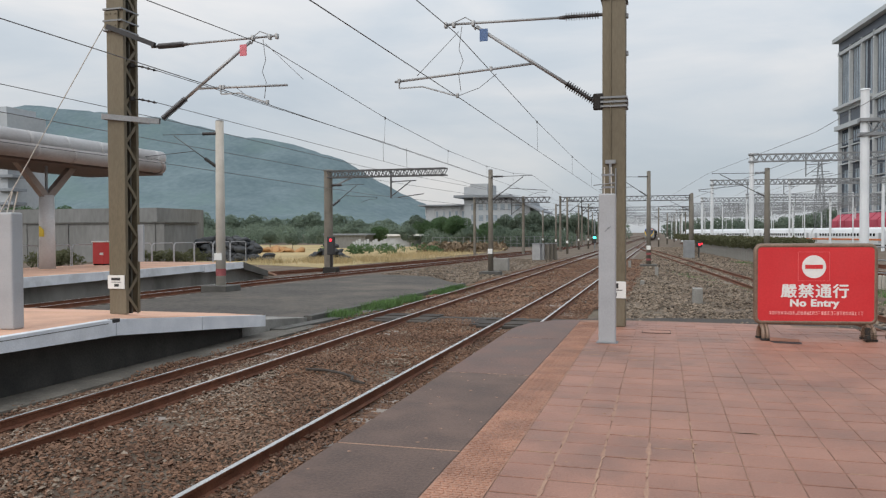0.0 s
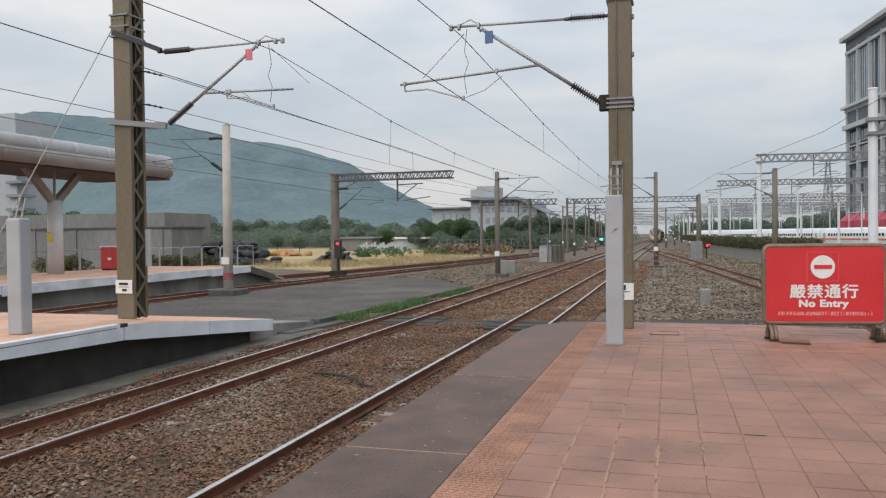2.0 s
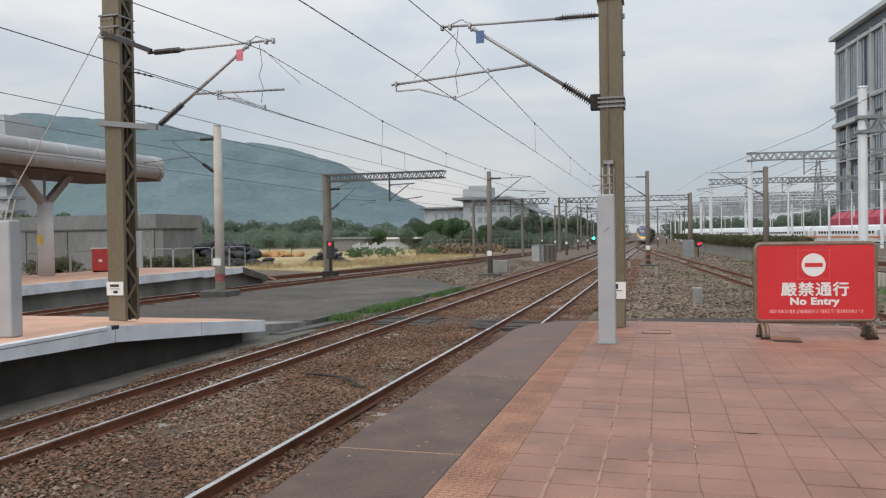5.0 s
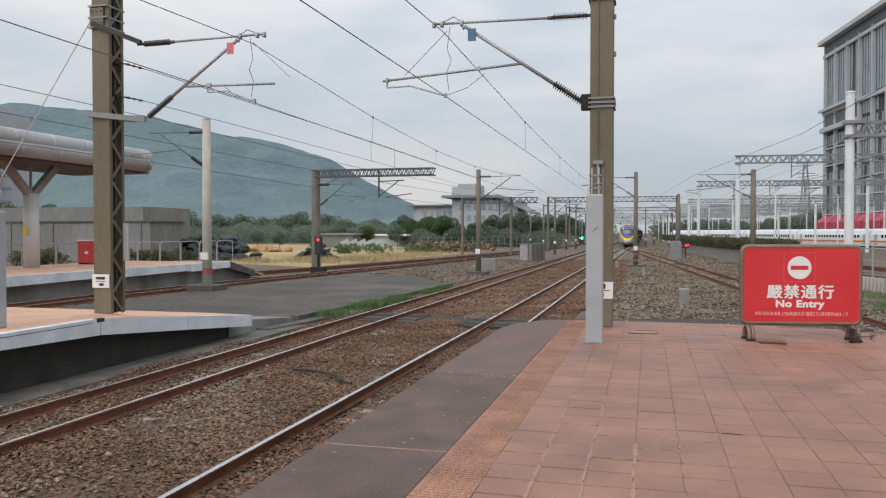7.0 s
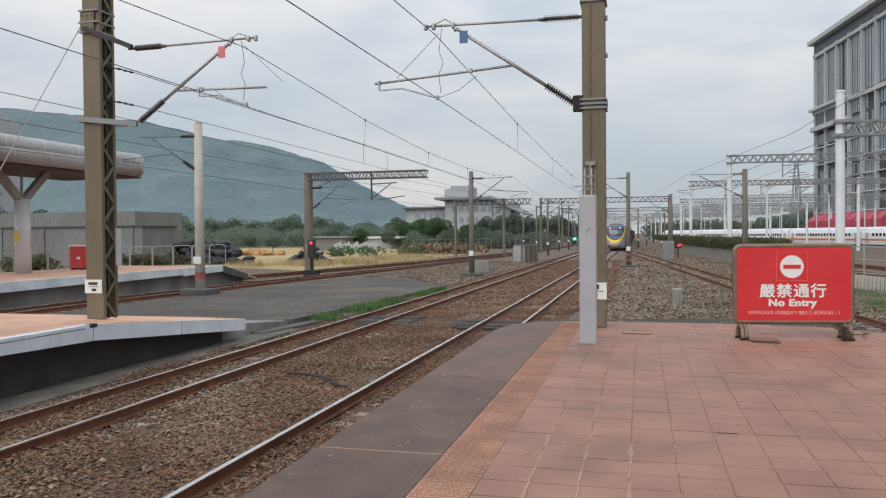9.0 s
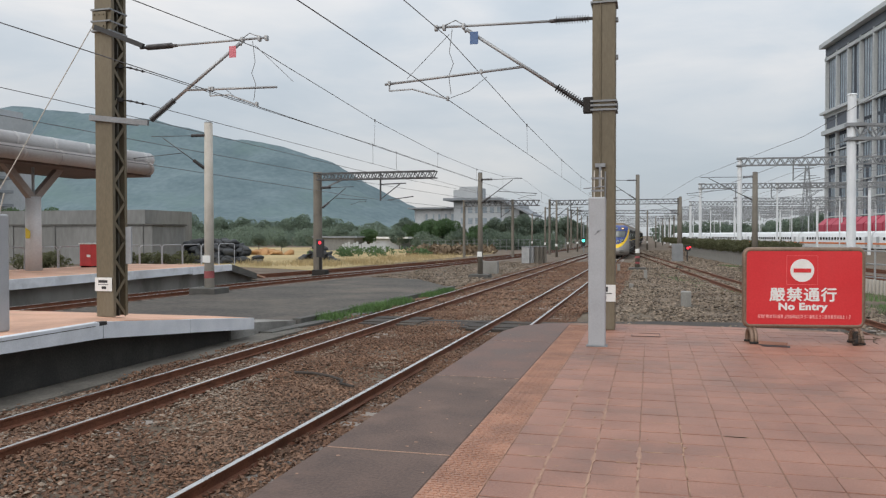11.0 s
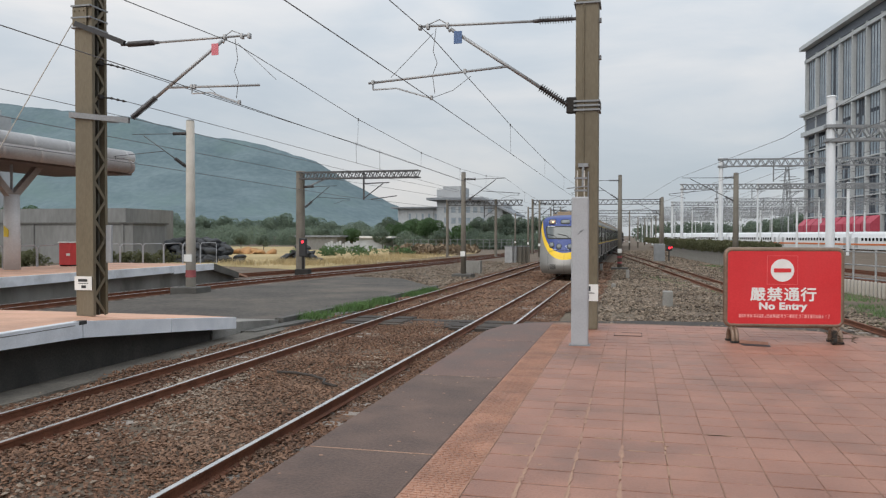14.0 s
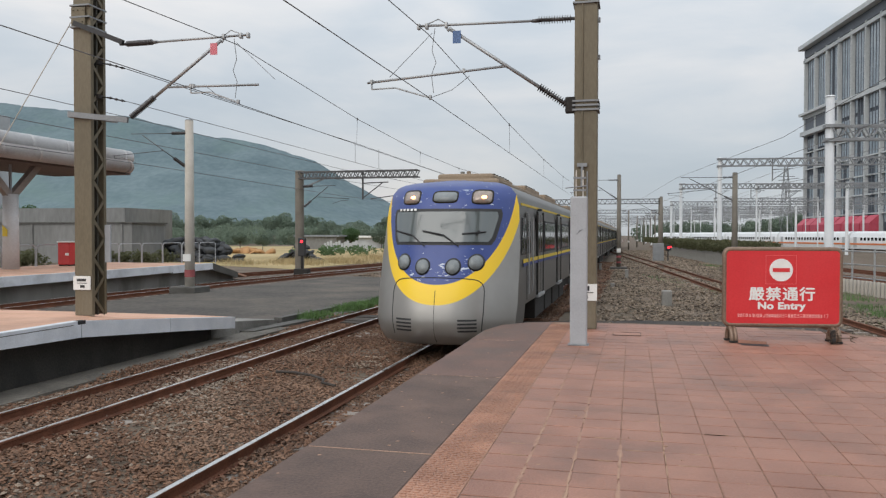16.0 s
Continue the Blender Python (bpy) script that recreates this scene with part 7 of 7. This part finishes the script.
    # yard wires
    for x0 in (13.5, 18, 22.5, 34, 39):
        for z in (6.0, 7.0):
            wire("yard_wire", [(x0 + 2.3, 10, z - 1.2), (x0, 40, z - 0.9), (x0 - 1.6, 75, z), (x0 - 2.8, 111, z), (x0 - 2.6, 146, z), (x0 - 4, 216, z), (x0 - 7, 350, z)], 0.013, M_WIRE, "overhead wire of the yard")
    wire("siding_wire", [(7.6, 0, 4.3), (4.9, 30, 4.2), (2.7, 57, 4.1), (-0.4, 95, 4.0), (-3.4, 133, 3.9)], 0.009, M_WIRE, "contact wire over the siding")
    wire("siding_wire", [(7.4, 0, 5.9), (5.2, 30, 5.0), (3.0, 57, 5.5), (-0.2, 95, 5.0), (-3.2, 133, 5.2)], 0.009, M_WIRE, "messenger wire over the siding")
    for z, dz in ((5.3, 0), (4.3, 0.1), (6.0, 0.2)):
        wire("yard_wire", [(-19.8, -20, z), (-19.6, 29, z + dz), (-18.0, 47.4, z - 0.3), (-15.5, 89, z - 0.3), (-14, 150, z - 0.3)], 0.013, M_WIRE, "overhead wire above the far platform track")


def signals():
    s = thing("ground_signal", (-20.0, 45.6, GROUND), "black ground signal showing a red light", "signal")
    bm = B()
    box(bm, -0.45, 0.45, -0.3, 0.3, 0, 0.42, 0.03)
    part("base", bm, M_UNDER, s)
    bm = B()
    rod(bm, (0, 0, 0.4), (0, 0, 1.5), 0.09)
    part("post", bm, M_UNDER, s)
    bm = B()
    box(bm, -0.24, 0.24, -0.12, 0.12, 1.2, 2.35, 0.05)
    head = part("head", bm, M_BLACK, s)
    bm = B()
    rod(bm, (0.02, -0.14, 2.12), (0.02, -0.12, 2.12), 0.09, seg=20)
    part("red_lens", bm, M_RLAMP, head, "lit red lens")
    s = thing("dwarf_signal", (2.75, 80, GROUND), "grey relay box with a lit red dwarf signal", "signal")
    bm = B()
    box(bm, -0.7, 0.35, -0.4, 0.4, 0, 1.75, 0.04)
    part("cabinet", bm, M_TRUSS, s)
    bm = B()
    rod(bm, (0.75, 0, 0), (0.75, 0, 1.2), 0.06)
    box(bm, 0.5, 1.05, -0.1, 0.1, 1.05, 1.6, 0.04)
    hd = part("head", bm, M_BLACK, s)
    bm = B()
    rod(bm, (0.8, -0.13, 1.34), (0.8, -0.1, 1.34), 0.12, seg=16)
    rod(bm, (1.05, -0.13, 1.42), (1.0, -0.1, 1.42), 0.08, seg=16)
    part("red_lens", bm, M_RLAMP, hd, "lit red lens")
    s = thing("line_signal", (-9.71, 120, GROUND), "slim mast signal showing a green light", "signal")
    bm = B()
    rod(bm, (0, 0, 0), (0, 0, 4.6), 0.09)
    part("post", bm, M_TRUSS, s)
    bm = B()
    box(bm, -0.25, 0.25, -0.1, 0.1, 0.9, 2.2, 0.05)
    hd = part("head", bm, M_BLACK, s)
    bm = B()
    rod(bm, (0.0, -0.16, 1.78), (0.0, -0.11, 1.78), 0.18, seg=16)
    part("green_lens", bm, M_GLAMP, hd, "lit green lens")
    for k in range(5):
        c = thing("relay_cabinet", (-10.94 + k * 0.28 + (0.1 if k > 1 else 0), 71 + k * 0.55, GROUND), "grey metal trackside relay cabinet" if k < 2 else "brown metal trackside relay cabinet", "cabinet", "relay cabinets")
        bm = B()
        box(bm, -0.36, 0.36, -0.25, 0.25, 0.05, 1.5, 0.03)
        part("body", bm, M_GALV if k < 2 else M_BPOLE, c)
        bm = B()
        box(bm, -0.4, 0.4, -0.3, 0.3, 1.5, 1.56)
        part("lid", bm, M_TRUSS, c)
        bm = B()
        box(bm, -0.33, 0.33, -0.22, 0.22, 0, 0.06)
        part("plinth", bm, M_DCONC, c)
    for x, y, w, h in ((-10.35, 51.5, 0.55, 0.85), (1.25, 29.4, 0.17, 0.55)):
        bm = B()
        box(bm, -w, w, -0.3, 0.3, 0, h, 0.03)
        solid("concrete_marker", bm, M_CONC, "weathered concrete trackside block standing in gravel", "block", "trackside blocks", at=(x, y, GROUND))


def fences():
    # ivy grown fence along the yard: posts below, leaves above
    pts = [(3.1, 190), (4.6, 104), (6.2, 82), (7.5, 66), (9.0, 48), (9.6, 40)]
    k = 0
    for (x0, y0), (x1, y1) in zip(pts[1:-1], pts[2:]):
        n = int((y0 - y1) / 0.75)
        for i in range(n):
            f = i / n
            q = thing("fence_post", (x0 + f * (x1 - x0), y0 + f * (y1 - y0), GROUND), "weathered concrete picket of the yard fence", "fence post", "yard fence posts")
            bm = B()
            box(bm, -0.09, 0.09, -0.07, 0.07, -0.05, 1.35 + 0.1 * ((k * 5) % 3), 0.02)
            part("picket", bm, M_CONC, q)
            k += 1
    rng = np.random.default_rng(3)
    cl = []
    for (x0, y0), (x1, y1) in zip(pts[:3], [pts[1], pts[2], (8.65, 52)]):
        for f in np.linspace(0, 1, 60):
            for z in (1.4, 1.65, 1.88):
                cl.append((x0 + f * (x1 - x0) + rng.normal(0, 0.1), y0 + f * (y1 - y0), GROUND + z + rng.normal(0, 0.06), 0.34))
    tagged(new("ivy", leaf_cloud("ivy", cl, M_HEDGE, 52000, 0.09, 8)), "dense dark green ivy over the yard fence", "hedge", kind="stuff")
    for i in range(10):
        x, y = 9.1 + i * 0.42, 43.5 - i * 1.9
        r = thing("pipe_fence", (x, y, -0.55), "grey galvanised pipe fence beside the yard", "fence", "pipe fence bays")
        bm = B()
        rod(bm, (0, 0, -0.5), (0, 0, 1.45), 0.045)
        part("post", bm, M_GALV, r)
        for z in (0.15, 0.75, 1.35):
            bm = B()
            rod(bm, (0, 0, z), (0.42, -1.9, z), 0.03, seg=6)
            part("rail", bm, M_GALV, r)
    for i in range(56):
        x, y = 8.35 + i * 0.068, 43 - i * 0.32
        q = thing("low_picket", (x, y, GROUND), "pale concrete picket of a low retaining fence", "picket", "low fence pickets")
        bm = B()
        box(bm, -0.05, 0.05, -0.09, 0.09, -0.05, 0.62, 0.01)
        part("stake", bm, M_POLEC, q)
    bm = B()
    prism(bm, [(8.45, 43.2), (12.6, 24.0), (13.0, 24.2), (8.8, 43.4)], GROUND - 0.05, -0.52)
    solid("retaining_kerb", bm, M_CONC, "low concrete kerb above the pickets", "kerb", kind="structure")


def tower_block():
    """Glazed office tower beyond the yard, its long front running along the rails."""
    a = 7.7
    t = thing("glass_tower", (47.0, 236.0, GROUND + 0.95), "tall office tower with pale piers and grey glazing", "building", turn=a)
    # local -y runs towards the viewer along the front at x = 0
    top, n, bay = 54.0, 8, 7.75
    L = bay * n
    bm = B()
    box(bm, 0.4, 40, -L, 0.0, 0, top - 3.4)
    part("glazing", bm, M_FGLASS, t, "blue grey curtain wall glass")
    bm = B()
    box(bm, -0.7, 40.2, -L - 60.2, 0.4, -1.0, 0.0)
    part("plinth", bm, M_CONC, t, "low concrete plinth")
    bm = B()
    box(bm, -0.6, 40, -L - 60, -L, 0, top + 3)
    part("pale_wing", bm, M_FACADE, t, "plain pale panelled wing")
    for k in range(14):
        bm = B()
        box(bm, -0.64, -0.6, -L - 60, -L, 4 + k * 3.9, 4.12 + k * 3.9)
        part("panel_joint", bm, M_FDARK, t)
    for i in range(n + 1):
        bm = B()
        w = 0.27 if i < n else 1.6
        box(bm, -0.6, 0.9, -i * bay - w, -i * bay + w, 0, top - (3.3 if i < n else 1.8))
        part("pier", bm, M_FACADE, t, "pale vertical pier")
    rng = random.Random(9)
    for i in range(n):
        for j in range(4):
            y = -i * bay - 1.2 - j * 1.5
            for z0, z1 in ((35.2, top - 4.6), (30.5, 34) if i >= 3 else (25.2, 28.0), (19.0, 29.6) if i >= 3 else (20.5, 24.0), (4.6, 18)):
                if rng.random() < 0.8:
                    bm = B()
                    box(bm, 0.1, 0.39, y - 1.35, y - 0.15, z0, z1)
                    part("blind", bm, M_FBLIND, t, "pale blind behind the glass")
            bm = B()
            box(bm, 0.0, 0.4, y - 0.1, y + 0.06, 0, top - 3.4)
            part("mullion", bm, M_FDARK, t)
    for z, i0, i1, h, out in ((34.2, 0, 8, 1.0, 0.7), (29.6, 0, 3, 1.2, 1.4), (24.4, 0, 8, 0.3, 0.3), (19.8, 0, 8, 0.3, 0.3), (15.4, 0, 8, 0.3, 0.3), (11, 0, 8, 0.3, 0.3), (6.6, 0, 8, 0.3, 0.3), (top - 4.2, 0, 8, 0.9, 0.6), (34.9, 0, 3, 0.7, 1.8)):
        bm = B()
        box(bm, -out, 0.45, -i1 * bay, -i0 * bay + 0.9, z - h / 2, z + h / 2)
        part("ledge", bm, M_FACADE, t)
    bm = B()
    box(bm, -0.3, 0.5, -3 * bay, 0.5, 30.2, 33.7)
    part("dark_band", bm, M_FDARK, t, "dark panel band")
    bm = B()
    box(bm, -2.0, 40, -L, 1.2, top - 1.1, top)
    part("roof_slab", bm, M_FACADE, t, "thin projecting pale roof slab")
    bm = B()
    box(bm, -0.4, 40, -L, 0.6, top - 3.4, top - 1.2)
    part("parapet", bm, M_FDARK, t)
    for i in range(9):
        bm = B()
        y0 = -0.6 - i * 5.2
        prism(bm, [(-2.6, y0 - 4.6), (-0.6, y0 - 4.6), (-0.6, y0), (-2.6, y0)], 2.6, [4.4, 6.2, 6.2, 4.4])
        part("canopy", bm, M_CANOPY, t, "crimson sloping canopy")


def express_train():
    """A white express stabled beyond the yard."""
    ang = math.degrees(math.atan2(23 - 41, 205 - 150))
    first = None
    for k in range(6):
        d = -46 + k * 25.4
        x, y = 41 + (23 - 41) / 57.9 * d, 150 + 55 / 57.9 * d
        m = pose(x, y, GROUND - 0.2, 0, 0, -ang)
        if first is None:
            c = first = thing("express_car", (0, 0, 0), "white express train car with an orange stripe and dark windows", "train", "express train cars")
            c.matrix_basis = m
            bm = B()
            sec = [(1.55, 0.4), (1.68, 1.2), (1.66, 2.4), (1.4, 3.15), (0.8, 3.5), (-0.8, 3.5), (-1.4, 3.15), (-1.66, 2.4), (-1.68, 1.2), (-1.55, 0.4)]
            f = [bm.verts.new((u, 0.2, w)) for u, w in sec]
            b = [bm.verts.new((u, 25.0, w)) for u, w in sec]
            bm.faces.new(f)
            bm.faces.new(b[::-1])
            for i in range(len(sec)):
                bm.faces.new((f[i], f[(i + 1) % 10], b[(i + 1) % 10], b[i]))
            bmesh.ops.recalc_face_normals(bm, faces=bm.faces[:])
            part("body", bm, M_HSR, c)
            bm = B()
            box(bm, -1.72, -1.6, 0.3, 24.9, 1.12, 1.42)
            part("stripe", bm, M_HSRO, c, "orange stripe")
            bm = B()
            box(bm, -1.5, 1.5, 0.6, 24.6, 0.0, 0.5)
            part("skirt", bm, M_UNDER, c)
            for i in range(19):
                bm = B()
                y0 = 3.0 + i * 1.02
                box(bm, -1.71, -1.6, y0, y0 + 0.55, 1.9, 2.4)
                part("window", bm, M_GLASS, c)
            for y0 in (1.0, 23.0):
                bm = B()
                box(bm, -1.70, -1.6, y0, y0 + 0.9, 0.7, 2.5)
                part("door", bm, M_BLD, c)
        else:
            copy_thing(first, m)


hill()
woods()
dry_field()
grey_block()
back_walls()
wall_shrubs()
heap("black_pile", (-40.2, 66, GROUND), 150, 0.62, (5.6, 1.7, 2.5), M_TARP, "large pile of black netting and sheeting in the dry field", 3)
heap("orange_pile", (-50.3, 96, GROUND), 16, 0.9, (3.6, 1.2, 0.5), M_ORANGE, "low heap of orange soil in the field", 4)
heap("dark_pile", (-31.84, 72, GROUND), 22, 0.55, (2.0, 1.0, 1.5), M_TARP, "pile of dark sheets and scrap in the field", 5)
portals()
signals()
fences()
tower_block()
express_train()
for stub_x, stub_y, stub_h in ((-0.26, 47, 0.55), (-2.19, 58, 0.5), (-0.88, 39, 0.22)):
    stub = thing("marker_post", (stub_x, stub_y, GROUND), "short weathered concrete marker post in the gravel", "post", "marker posts")
    bm = B()
    box(bm, -0.1, 0.1, -0.1, 0.1, -0.05, stub_h, 0.02)
    part("stub", bm, M_CONC, stub)
bm = B()
pipe(bm, [(-6.2, 13.0, BED + 0.06), (-5.8, 12.9, BED + 0.08), (-5.4, 12.7, BED + 0.08), (-5.05, 12.4, BED + 0.08), (-4.95, 12.1, BED + 0.08), (-4.7, 12.05, BED + 0.05)], 0.024, 8)
solid("rubber_hose", bm, M_XING, "bent dark rubber hose lying on the ballast", "hose")


def motions():
    for car, back in TRAIN:
        walk(car, [(t, pose(TRACK_A, y + back, RAIL)) for t, y in TRAIN_ROWS])


motions()
